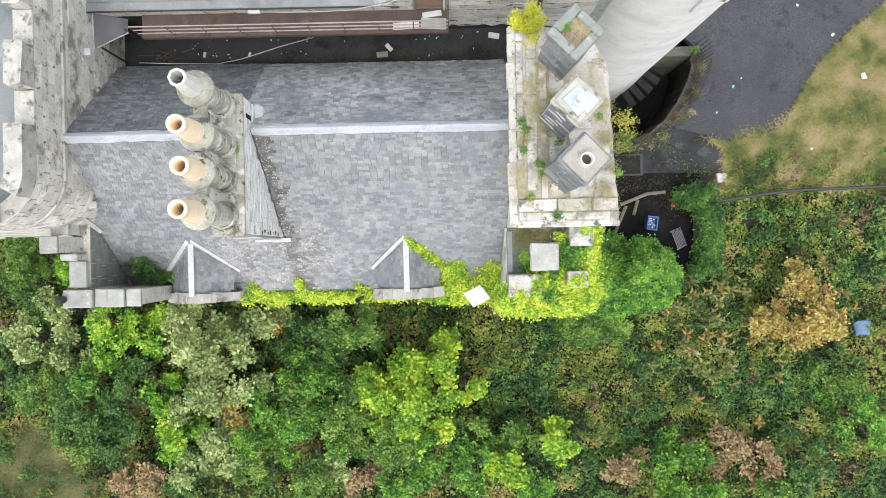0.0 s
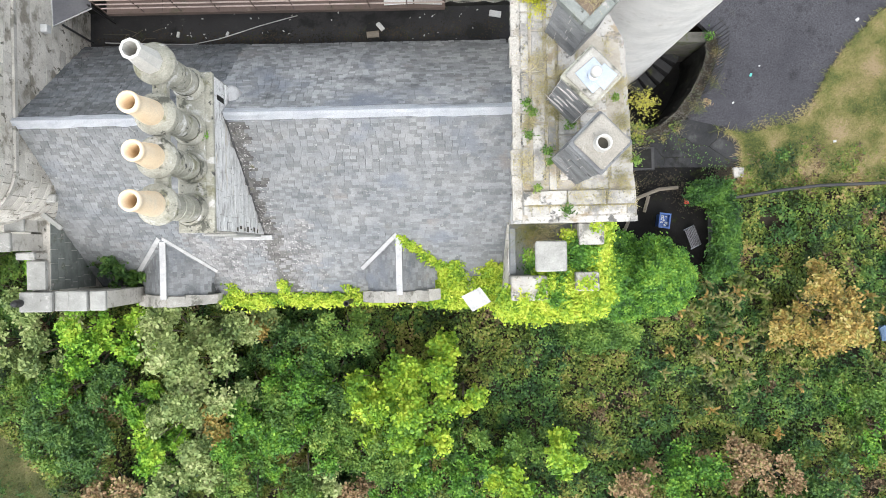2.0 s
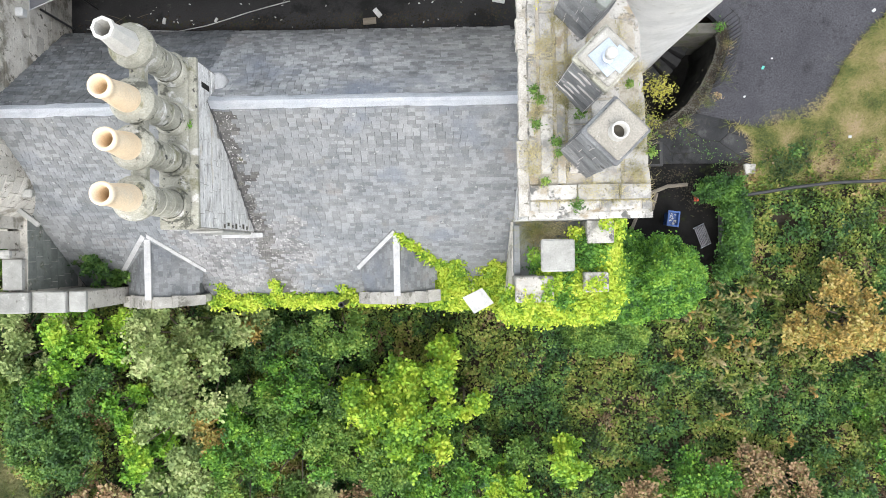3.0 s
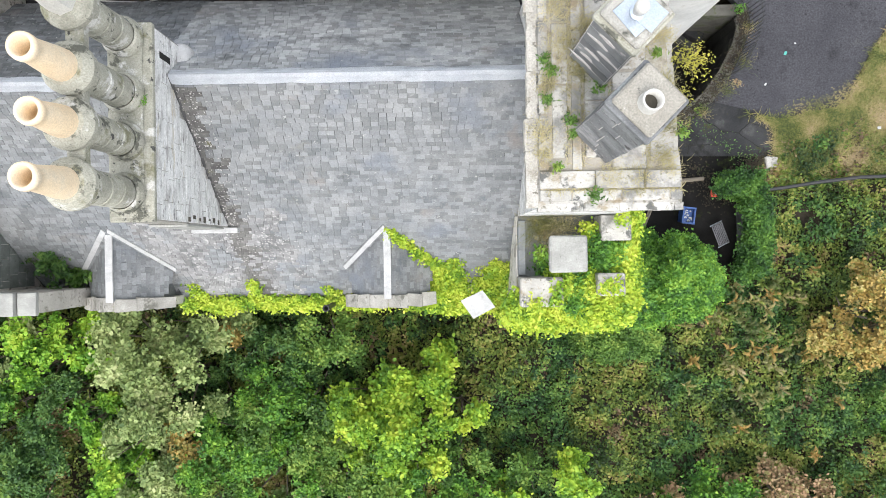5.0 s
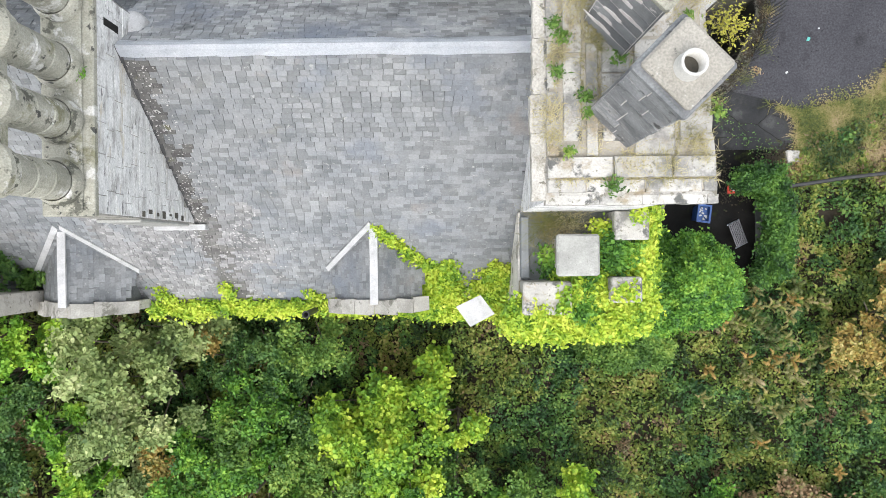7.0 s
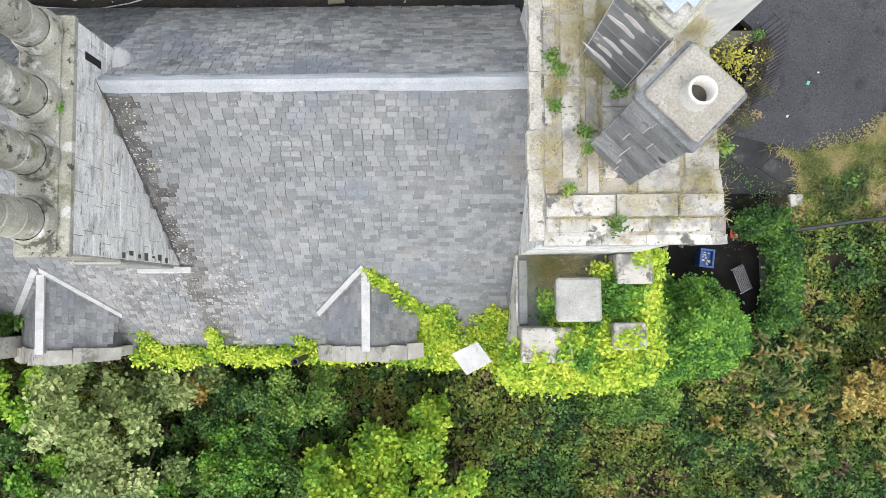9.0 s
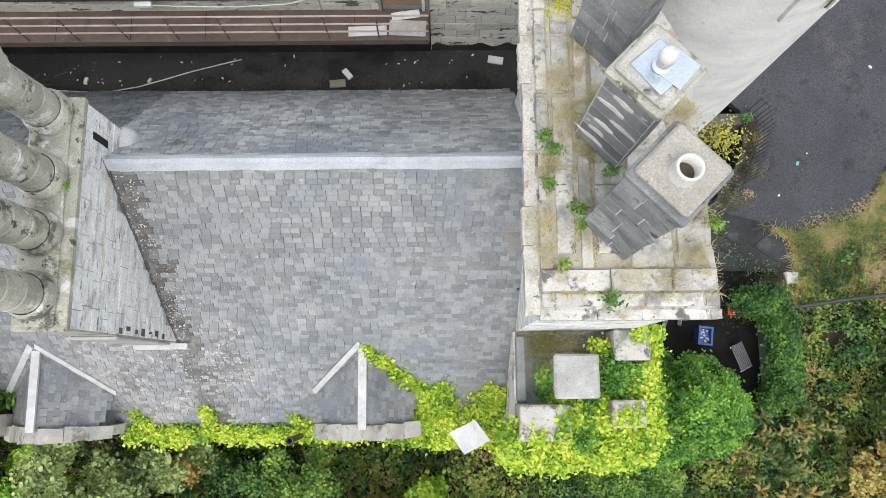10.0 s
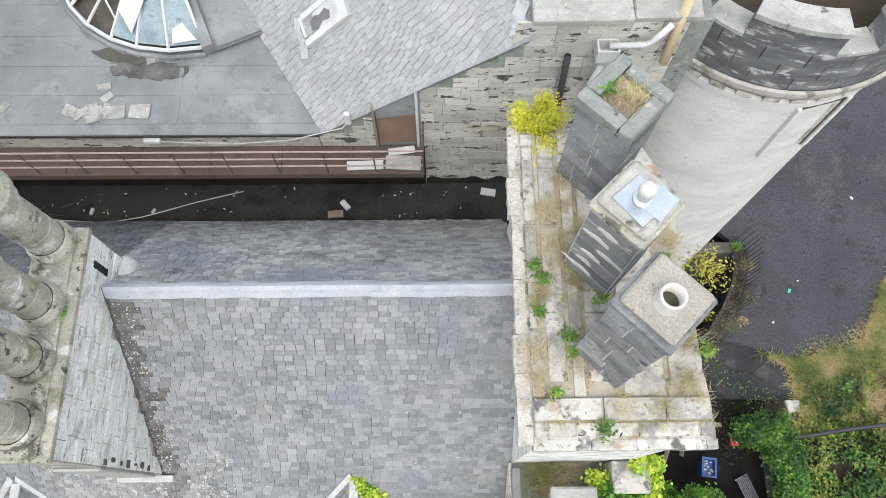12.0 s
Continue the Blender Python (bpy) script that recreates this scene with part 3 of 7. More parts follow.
def build_ground():
    xs = np.concatenate([[-1500, -300, -90], np.arange(-32, 32.1, 0.4), [90, 300, 1500]])
    ys = np.concatenate([[-1500, -300, -90], np.arange(-22, 26.1, 0.4), [90, 300, 1500]])
    bm = bmesh.new()
    g = [[bm.verts.new((x, y, ground_z(x, y) if abs(x) < 40 and -30 < y < 30 else GROUND - 0.4)) for x in xs] for y in ys]
    for j in range(len(ys) - 1):
        for i in range(len(xs) - 1):
            bm.faces.new((g[j][i], g[j][i + 1], g[j + 1][i + 1], g[j + 1][i]))
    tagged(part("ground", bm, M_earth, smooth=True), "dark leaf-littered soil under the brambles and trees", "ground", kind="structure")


build_ground()


def sheet(name, poly, z, mat, label, category):
    bm = prism(poly, z - 0.3, z)
    bmesh.ops.triangulate(bm, faces=[f for f in bm.faces if len(f.verts) > 4])
    return tagged(part(name, bm, mat), label, category, kind="structure")


sheet("road", soft_edge(ROAD), GROUND + 0.02, M_asphalt, "dark grey asphalt driveway with scattered litter", "road")
sheet("pavement", YARD, GROUND + 0.012, M_mud, "wet paved yard, darkened for shade, beside the basement well", "pavement")


sheet("pavement", [(6.9, 3.95), (8.0, 4.0), (9.1, 4.4), (9.85, 5.12), (11.5, 4.72), (12.4, 4.05), (12.2, 3.05), (9.5, 3.1), (4.3, 3.15), (4.3, 3.95)], GROUND + 0.06, M_yard, "cracked grey wet concrete apron along the basement well", "pavement")


def crack(pts):
    """A dark open joint winding over the apron."""
    out = []
    for (ax, ay), (bx, by) in zip(pts, pts[1:]):
        for i in range(8):
            k = i / 8
            x, y = ax + (bx - ax) * k, ay + (by - ay) * k
            out.append((x + 0.06 * noise.noise(Vector((x * 4, y * 4, 1))), y + 0.06 * noise.noise(Vector((x * 4, y * 4, 8))), GROUND + 0.058))
    tagged(part("pavement_crack", tube(out, 0.014, 4), M_wellstone), "dark mossy crack in the concrete apron", "crack", kind="structure")


for line in ([(9.6, 4.5), (10.4, 4.0), (11.0, 3.9), (11.9, 3.3)], [(10.4, 4.0), (10.7, 3.5), (10.6, 3.12)], [(11.0, 3.9), (11.4, 4.3), (11.5, 4.7)], [(8.8, 3.9), (9.2, 3.5), (10.7, 3.5)], [(11.4, 4.3), (12.3, 3.9)], [(9.2, 3.5), (9.1, 3.12)]):
    crack(line)


# ---- basement well ----
def build_well():
    w = thing("basement_well", "curved stone-walled basement well with a steep stair beside the round tower", "light well", kind="structure", at=(9, 7, -4))
    bm = bmesh.new()
    for (a, b), (c, d) in zip(zip(RIM, RIM[1:]), zip(RIM_OUT, RIM_OUT[1:])):
        q = [bm.verts.new((*p, z)) for z in (-4.2, GROUND + 0.28) for p in (a, b, d, c)]
        for f in ((4, 5, 6, 7), (0, 1, 5, 4), (1, 2, 6, 5), (2, 3, 7, 6), (3, 0, 4, 7), (3, 2, 1, 0)):
            bm.faces.new([q[i] for i in f])
    bmesh.ops.recalc_face_normals(bm, faces=bm.faces)
    # Wall and floor tones paint in the darkness of the deep well.
    part("retaining_wall", bm, M_wellstone, w, "stone wall of the well, blackened for its shaded depth")
    for (a, b), (c, d) in zip(zip(RIM, RIM[1:]), zip(RIM_OUT, RIM_OUT[1:])):
        bm = prism([a, b, d, c], GROUND + 0.285, GROUND + 0.4)
        bmesh.ops.recalc_face_normals(bm, faces=bm.faces)
        part("coping", bm, M_kerb, w, "dark mossy coping stone")
    part("well_floor", prism([(6.2, 4.2), (10.9, 4.2), (11.2, 9.4), (6.2, 9.4)], -4.3, -4.0), M_mud, w, "wet floor, blackened for the shaded depth")
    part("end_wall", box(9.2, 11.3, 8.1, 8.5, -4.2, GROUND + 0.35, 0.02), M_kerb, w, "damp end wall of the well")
    for i in range(10):
        a = radians(-58 + i * 7.5)
        cx, cy, r = 7.1, 9.55, 3.2
        u = Vector((math.cos(a), math.sin(a), 0))
        t = Vector((-math.sin(a), math.cos(a), 0))
        bm = box(-0.42, 0.42, -0.17, 0.17, -4.2, -3.4 + i * 0.18, 0.012)
        bmesh.ops.transform(bm, matrix=Matrix.Translation((cx + u.x * r, cy + u.y * r, 0)) @ Matrix((u, t, (0, 0, 1))).transposed().to_4x4(), verts=bm.verts)
        part("step", bm, M_yard, w)


build_well()


def build_railing():
    r = thing("iron_railing", "black wrought-iron railing on the rim of the basement well", "railing", at=(11.2, 7, GROUND + 0.4))
    pts = [Vector((10.15, 5.3, 0)), Vector((10.6, 5.95, 0)), Vector((11.05, 6.85, 0)), Vector((11.3, 7.7, 0)), Vector((11.25, 8.3, 0)), Vector((10.9, 8.7, 0))][1:]
    z0, z1 = GROUND + 0.38, GROUND + 1.65
    for z in (z0 + 0.12, z1 - 0.12):
        part("rail", tube([(p.x, p.y, z) for p in pts], 0.018, 6), M_black, r)
    for a, b in zip(pts, pts[1:]):
        n = max(2, int((b - a).length / 0.14))
        for i in range(n):
            p = a.lerp(b, i / n)
            part("bar", tube([(p.x, p.y, z0), (p.x + 0.05, p.y + 0.01, z1)], 0.014, 5, r_end=0.01), M_black, r)


build_railing()

# ---- main building: walls and roof planes ----
COS = 1 / math.hypot(1, PITCH)
SIN = PITCH * COS
EAVE_Z = RIDGE_Z - PITCH * (RIDGE_Y - EAVE_Y)
BACK_Z = RIDGE_Z - PITCH * (BACK_Y - RIDGE_Y)
W_X, E_X = -9.85, 1.95


def roof_z(y):
    return RIDGE_Z - PITCH * abs(y - RIDGE_Y)


tagged(part("wall_south", box(-10.6, 4.4, EAVE_Y, EAVE_Y + 0.5, GROUND - 0.5, EAVE_Z - 0.06), M_stone), "pale sandstone wall under the ivy eaves", "wall", kind="structure")
tagged(part("wall_gutter", box(-9.8, 1.9, BACK_Y - 0.25, BACK_Y - 0.02, 7.2, BACK_Z - 0.05), M_rearwall), "stone wall under the rear eaves", "wall", kind="structure")

roof = thing("main_roof", "pitched grey slate roof with a white-painted lead ridge", "roof", kind="structure", at=(-4, 3.17, 8))
prof = [(EAVE_Y - 0.05, EAVE_Z - 0.1), (RIDGE_Y, RIDGE_Z - 0.04), (BACK_Y + 0.03, BACK_Z - 0.1), (BACK_Y - 0.2, BACK_Z - 0.4), (RIDGE_Y, RIDGE_Z - 0.5), (EAVE_Y + 0.2, EAVE_Z - 0.4)]
for xa, xb, shift in ((-10.5, -5.3, WEST_SHIFT), (-5.3, E_X + 0.1, 0.0)):
    bm = bmesh.new()
    ends = [[bm.verts.new((x, y + (shift if y == RIDGE_Y else 0.0), z)) for y, z in prof] for x in (xa, xb)]
    for i in range(6):
        j = (i + 1) % 6
        bm.faces.new((ends[0][i], ends[0][j], ends[1][j], ends[1][i]))
    bm.faces.new(ends[0])
    bm.faces.new(ends[1][::-1])
    bmesh.ops.recalc_face_normals(bm, faces=bm.faces)
    part("roof_deck", bm, M_batten, roof)
SLATE = unit_block("slate", M_slate_piece, (0.02, 0.03, 0.3))


def slates(parent, origin, u, d, n, length, x_range, mat, near=None, width=0.182, shown=0.12, keep=None, name="slating", piece=None, soiled=None):
    """Overlapping courses of slates down a slope. near: which ones are pieces of their own; the rest are joined. soiled: the material of a place, or None."""
    u, d, n, o = Vector(u), Vector(d), Vector(n), Vector(origin)
    rows = int(length / shown)
    sets, single = {}, 0
    for r in range(rows):
        s = r * shown
        x = x_range[0] + (0.5 * width if r % 2 else 0) + random.uniform(-0.02, 0.02)
        while x < x_range[1]:
            w = width * random.uniform(0.82, 1.14)
            head, tail = max(s - 0.75 * shown, 0.0), s + 1.12 * shown
            p = o + u * (x + w / 2) + d * ((head + tail) / 2)
            x += w
            if random.random() < 0.0012 or (keep and not keep(p)):
                continue
            tip = random.gauss(0, 0.02)
            drop = random.gauss(0, 0.008) + (0.05 if random.random() < 0.008 else 0)
            uu = (u + d * tip + n * random.gauss(0, 0.022)).normalized()
            dd = (d + n * random.uniform(0.08, 0.15)).normalized()
            nn = uu.cross(dd)
            nn = nn if nn.dot(n) > 0 else -nn
            dd = (dd - uu * dd.dot(uu)).normalized()
            c = p + n * (0.012 + random.uniform(0, 0.008)) + d * drop
            hw, hl, th = (w - random.uniform(0.004, 0.014)) / 2, (tail - head) / 2, 0.014
            dirt = soiled(p) if soiled else None
            if dirt is None and near and near(p) and single < 300:
                lay("slate", piece or SLATE, parent, uu, dd if uu.cross(dd).dot(nn) > 0 else -dd, nn, c, 2 * hw, 2 * hl, th)
                single += 1
            else:
                q = [c + uu * (sx * hw) + dd * (sy * hl) + nn * (sz * th / 2) for sz in (-1, 1) for sx, sy in ((-1, -1), (1, -1), (1, 1), (-1, 1))]
                sets.setdefault(dirt or mat, []).append([tuple(k) for k in q])
    f = np.array([(4, 5, 6, 7), (0, 1, 5, 4), (1, 2, 6, 5), (2, 3, 7, 6), (3, 0, 4, 7)])
    first = None
    for stuff, vs in sets.items():
        v = np.array(vs)
        quads = (np.arange(len(v))[:, None, None] * 8 + f[None]).reshape(-1, 4)
        ob = new(name, quick_mesh(name, v.reshape(-1, 3), quads, stuff))
        ob.parent = parent
        ob.matrix_parent_inverse = Matrix.Translation(-Vector(parent.location))
        tagged(ob, SOIL_LABELS.get(stuff.name, "overlapping grey slates"), kind="stuff")
        first = ob if stuff is mat else first
    return first


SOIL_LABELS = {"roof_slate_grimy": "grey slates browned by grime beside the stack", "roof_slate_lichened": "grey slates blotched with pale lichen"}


STACK = (-5.66, -4.9, 0.45, 3.92)


def on_main(p):
    if STACK[0] < p.x < STACK[1] and STACK[2] < p.y < STACK[3]:
        return False
    return p.x > (W_X if p.y > 1.9 else -10.35) and p.x < E_X + 0.02


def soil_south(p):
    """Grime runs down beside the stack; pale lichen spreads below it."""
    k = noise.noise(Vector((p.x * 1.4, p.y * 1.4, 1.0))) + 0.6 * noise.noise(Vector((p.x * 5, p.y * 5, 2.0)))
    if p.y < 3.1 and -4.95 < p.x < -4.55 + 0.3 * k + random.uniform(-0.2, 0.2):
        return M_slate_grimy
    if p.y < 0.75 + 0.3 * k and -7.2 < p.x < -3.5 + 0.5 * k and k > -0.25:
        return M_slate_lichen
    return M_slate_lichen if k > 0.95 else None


def main_slope(xa, xb, shift, south, mat, near=None, soiled=None):
    """Slates one stretch of the main roof, from the ridge to the eaves."""
    ridge = Vector((0, RIDGE_Y + shift, RIDGE_Z))
    foot = Vector((0, EAVE_Y, EAVE_Z)) if south else Vector((0, BACK_Y, BACK_Z))
    down = (foot - ridge).normalized()
    slates(roof, ridge, (1, 0, 0), down, (0, abs(down.z) * (-1 if south else 1), abs(down.y)), (foot - ridge).length, (xa, xb), mat, near=near, keep=on_main, soiled=soiled)


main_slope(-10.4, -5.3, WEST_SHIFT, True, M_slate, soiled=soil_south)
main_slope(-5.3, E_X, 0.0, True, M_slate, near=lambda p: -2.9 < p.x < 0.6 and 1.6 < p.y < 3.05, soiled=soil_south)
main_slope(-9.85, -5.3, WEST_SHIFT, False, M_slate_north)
main_slope(-5.28, E_X, 0.0, False, M_slate_east)
crumbs = []
while len(crumbs) < 420:
    x, y = -4.88 + abs(random.gauss(0, 0.26)), random.uniform(0.5, 3.0)
    crumbs.append((x, y, roof_z(y) + 0.05))
while len(crumbs) < 900:
    x, y = random.gauss(-4.6, 1.0), random.gauss(0.0, 0.5)
    if y < 0.4 and y > EAVE_Y + 0.2 and not (-8.8 < x < -6.8):
        crumbs.append((x, y, roof_z(y) + 0.05))
tagged(leaves("mortar_crumbs", np.array(crumbs), 0.03, M_crumb, up=0.93, long=1.2, normal=(0, -SIN, COS)), "pale mortar crumbs and lichen specks on the slates", "debris", kind="stuff")


def ridge_cap(x0, x1, shift):
    bm = bmesh.new()
    n = int((x1 - x0) / 0.25)
    rows = []
    for i in range(n + 1):
        x = x0 + (x1 - x0) * i / n
        wob = random.gauss(0, 0.009) + 0.02 * noise.noise(Vector((x * 0.6, 0, 2)))
        sec = [(-0.145 + wob, -0.145 * PITCH * 0.92 + 0.012), (-0.06, -0.04), (0.0, 0.02 + wob * 0.5), (0.06, -0.04), (0.13 + wob, -0.13 * PITCH * 0.92 + 0.012)]
        rows.append([bm.verts.new((x, RIDGE_Y + shift + y, RIDGE_Z + 0.055 + z)) for y, z in sec])
    for a, b in zip(rows, rows[1:]):
        for k in range(4):
            bm.faces.new((a[k], b[k], b[k + 1], a[k + 1]))
    bmesh.ops.solidify(bm, geom=bm.faces[:], thickness=0.02)
    part("ridge_cap", bm, M_lead, roof, "white-painted lead ridge capping")


ridge_cap(-9.8, STACK[0], WEST_SHIFT)
ridge_cap(STACK[1], E_X - 0.02, 0.0)


# ---- dormers ----
def build_dormer(xc, label, right_flashing):
    d = thing("dormer", label, "dormer", "gabled dormers on the south slope", at=(xc, -1.2, EAVE_Z))
    hw, zr, ze, yf = 1.0, 7.6, 6.5, -1.3
    ya, yt = 0.28, -0.53
    half = lambda y: 0.9 + 0.2 * min(1.0, max(0.0, (y - yf) / (yt - yf)))
    hf, hb = half(yf) - 0.06, half(0.2) - 0.05
    bm = bmesh.new()
    f = [bm.verts.new(p) for p in ((xc - hf, yf, ze - 1.2), (xc + hf, yf, ze - 1.2), (xc + hf, yf, zr - 0.05 - 1.1 * hf), (xc, yf, zr - 0.03), (xc - hf, yf, zr - 0.05 - 1.1 * hf))]
    b = [bm.verts.new(p) for p in ((xc - hb, 0.2, ze - 1.2), (xc + hb, 0.2, ze - 1.2), (xc + hb, 0.2, zr - 0.05 - 1.1 * hb), (xc, 0.2, zr - 0.03), (xc - hb, 0.2, zr - 0.05 - 1.1 * hb))]
    bm.faces.new(f[::-1])
    bm.faces.new(b)
    for i in range(5):
        j = (i + 1) % 5
        bm.faces.new((f[i], f[j], b[j], b[i]))
    bmesh.ops.recalc_face_normals(bm, faces=bm.faces)
    part("dormer_body", bm, M_stone_dark, d, "grey dormer cheeks")
    ln = math.hypot(hw, zr - ze)
    for s in (-1, 1):
        dn = Vector((s * hw / ln, 0, -(zr - ze) / ln))
        nr = Vector((s * (zr - ze) / ln, 0, hw / ln))
        slates(d, (xc, yf, zr), (0, 1, 0), dn, nr, ln * 1.12, (0.0, ya - yf + 0.25), M_slate, keep=lambda p: p.z > roof_z(p.y) - 0.08 and abs(p.x - xc) < half(p.y), name="dormer_slating")
    part("ridge_flashing", slab_from([(xc - 0.08, yf - 0.02, zr + 0.09), (xc + 0.09, yf - 0.02, zr + 0.09), (xc + 0.085, ya + 0.12, zr + 0.1), (xc - 0.085, ya + 0.12, zr + 0.1)], 0.06), M_flash, d, "white lead ridge strip")
    for s in (-1, 1):
        if s > 0 and not right_flashing:
            continue
        a, t = Vector((xc + s * 0.02, ya + 0.08, roof_z(ya + 0.08) + 0.13)), Vector((xc + s * (hw + 0.16), yt - 0.1, roof_z(yt - 0.1) + 0.15))
        off = Vector((s * 0.05, 0.085, 0.085 * PITCH))
        c = [a, t, t + off, a + off] if s < 0 else [a, a + off, t + off, t]
        bm = slab_from(c[::-1], 0.03)
        bmesh.ops.recalc_face_normals(bm, faces=bm.faces)
        part("valley_flashing", bm, M_flash, d, "white lead valley strip")
    for s in (-1, 1):
        for k in range(3):
            f0, f1 = k / 3 + 0.004, (k + 1) / 3 - 0.004
            pt = lambda f, y: (xc + s * (hw + 0.04) * f + random.uniform(-0.012, 0.012), y + random.uniform(-0.03, 0.03), zr - 0.12 + (ze - zr + 0.02) * f + random.uniform(-0.02, 0.02))
            bm = slab_from([pt(f0, yf + 0.06), pt(f1, yf + 0.06), pt(f1, yf - 0.26), pt(f0, yf - 0.26)], 0.18 * s)
            bmesh.ops.recalc_face_normals(bm, faces=bm.faces)
            part("coping_stone", bm, M_merlon, d, "pale lichened coping stone")
    part("gable_wall", box(xc - hw, xc + hw, yf - 0.2, yf + 0.02, EAVE_Z - 1.5, ze - 0.3), M_stone, d)
    return d


build_dormer(-7.85, "gabled slate dormer with white lead flashings beside the stone parapet", True)
build_dormer(-1.15, "gabled slate dormer with white flashing, ivy creeping over one side", False)


# ---- row of four chimney shafts ----
BLOCK_WASH = unit_block("stone", M_plinth, (0.01, 0.02, 0.1))


def build_long_stack():
    x0, x1, y0, y1 = STACK
    top = 12.35
    s = thing("chimney_stack", "long stone chimney stack on the roof ridge with limewashed faces", "chimney", at=(-5.3, 2.2, 8))
    part("stack_body", box(x0, x1 - 0.02, y0, y1, 7.2, top - 0.2), M_merlon, s, "weathered stack wall")
    part("cap_ledge", box(x0 - 0.02, x1 + 0.02, y0 - 0.03, y1 + 0.03, top - 0.2, top - 0.06, 0.02), M_stone_chim, s, "green-stained stone ledge")
    part("cap_ledge", box(x0 + 0.03, x1 - 0.14, y0 + 0.04, y1 - 0.05, top - 0.055, top, 0.02), M_stone_chim, s, "green-stained stone ledge")
    # Dark strip draws the side gutter and the shadow line along the stack foot.
    bm = slab_from([(x1 - 0.02, y0 - 0.06, roof_z(y0 - 0.06) + 0.06), (x1 + 0.06, y0 - 0.06, roof_z(y0 - 0.06) + 0.03), (x1 + 0.03, RIDGE_Y, RIDGE_Z + 0.05), (x1 - 0.02, RIDGE_Y, RIDGE_Z + 0.1)], 0.02)
    bmesh.ops.recalc_face_normals(bm, faces=bm.faces)
    part("side_flashing", bm, M_batten, s, "dark side gutter strip painting the shadow line")
    part("apron_flashing", box(x0 - 0.12, x1 + 0.22, y0 - 0.13, y0 + 0.0, roof_z(y0) - 0.25, roof_z(y0) + 0.12, 0.015), M_flash, s, "white lead apron")
    part("plinth", box(x0 - 0.03, x1 + 0.0, y0 - 0.06, y0, 8.2, 10.6, 0.02), M_cope, s, "pale plinth stone")
    bm = bmesh.new()
    bmesh.ops.create_icosphere(bm, subdivisions=3, radius=1.0, matrix=Matrix.Translation((x1 - 0.04, 3.58, 10.68)) @ Matrix.Diagonal((0.3, 0.42, 0.36, 1)))
    for v in bm.verts:
        v.co += v.normal * 0.06 * noise.noise(v.co * 4.0)
    part("saddle_flashing", bm, M_flash, s, "lead saddle dressed over the ridge end", True)
    # No slot is cut; a black plate paints its shade.
    part("flue_gap", box(x1 - 0.03, x1 - 0.002, 3.42, 3.54, 11.4, 11.9), M_wellstone, s, "dark plate drawn for the shaded slot in the stack")
    ashlar(BLOCK_WASH, s, (x1 - 0.021, y0 + 0.02, 7.9), (0, 1, 0), (0, 0, 1), (1, 0, 0), y1 - y0 - 0.04, top - 0.22 - 7.9, 0.31, 0.6, gap=0.012, proud=0.014, inside=lambda a, b, ww, hh: b + hh / 2 + 7.9 > roof_z(y0 + a) and not (2.9 < a < 3.12 and 3.3 < b < 4.2))
    # Dark blocks on the face stand in for shade in the quoin recesses.
    for k in range(7):
        part("quoin_recess", box(x1 - 0.03, x1 + 0.004, y0 + 0.04 + 0.03 * (k % 3), y0 + 0.14 + 0.04 * (k % 2), 8.56 + k * 0.31, 8.66 + k * 0.31 + 0.05 * (k % 2)), M_soot_shade, s, "dark block drawn for a shaded recess between quoins")
    for i in range(3):
        yb = (3.62, 2.68, 1.85, 0.93)
        ym = (yb[i] + yb[i + 1]) / 2
        part("bridging_stone", box(-5.5, -5.22, ym - 0.26, ym + 0.26, 13.85, 14.05, 0.02), M_stone_chim, s)
    return s


build_long_stack()


def build_shaft(y, pot_top, octagon, label):
    x, z0 = -5.36, 12.35
    s = thing("chimney_shaft", label, "chimney", "chimney shafts in a row", at=(x, y, z0))
    n = 8 if octagon else 20
    part("base_ring", lathe([(0.36, z0), (0.36, z0 + 0.1), (0.33, z0 + 0.2), (0.3, z0 + 0.24)], 20, (x, y, 0)), M_stone_chim, s, smooth=False)
    for k in range(3):
        za = z0 + 0.22 + k * 0.42
        part("drum", lathe([(0.27, za), (0.285, za + 0.012), (0.285, za + 0.405), (0.27, za + 0.417)], 20, (x - 0.01 * k, y, 0), close=True), M_stone_chim, s, "stained stone drum", smooth=False)
    zc = z0 + 1.46
    part("cap", lathe([(0.27, zc), (0.36, zc + 0.06), (0.36, zc + 0.2), (0.41, zc + 0.26), (0.41, zc + 0.36), (0.36, zc + 0.44), (0.3, zc + 0.5)], 20, (x - 0.04, y, 0), close=True), M_stone_chim, s, "moulded stone cap")
    zp = zc + 0.47
    h = pot_top - zp
    px = x - 0.06
    pot = part("pot", lathe([(0.25, zp), (0.24, zp + h * 0.2), (0.19, zp + h * 0.72), (0.18, zp + h * 0.84), (0.2, zp + h * 0.87), (0.205, zp + h * 0.94), (0.195, zp + h), (0.145, zp + h), (0.14, zp + h * 0.5), (0.14, zp + 0.1)], n if octagon else 24, (px, y, 0)), M_white_clay if octagon else M_terra, s, "octagonal white clay pot" if octagon else "buff clay pot", smooth=not octagon)
    part("flue", lathe([(0.0001, zp + 0.12), (0.139, zp + 0.12)], 16, (px, y, 0)), M_soot_shade, pot)


for y, top, oc in ((3.66, 15.2, True), (2.68, 15.35, False), (1.84, 15.2, False), (0.93, 15.35, False)):
    build_shaft(y, top, oc, "round stone chimney shaft with white octagonal clay pot" if oc else "round stone chimney shaft with moulded cap, buff clay pot")


# ---- east gable head with three diagonal chimneys ----
BLOCK_DARK = unit_block("stone", M_stone_dark)
BLOCK_FLAG = unit_block("flagstone", M_flag, (0.03, 0.03, 0.25))
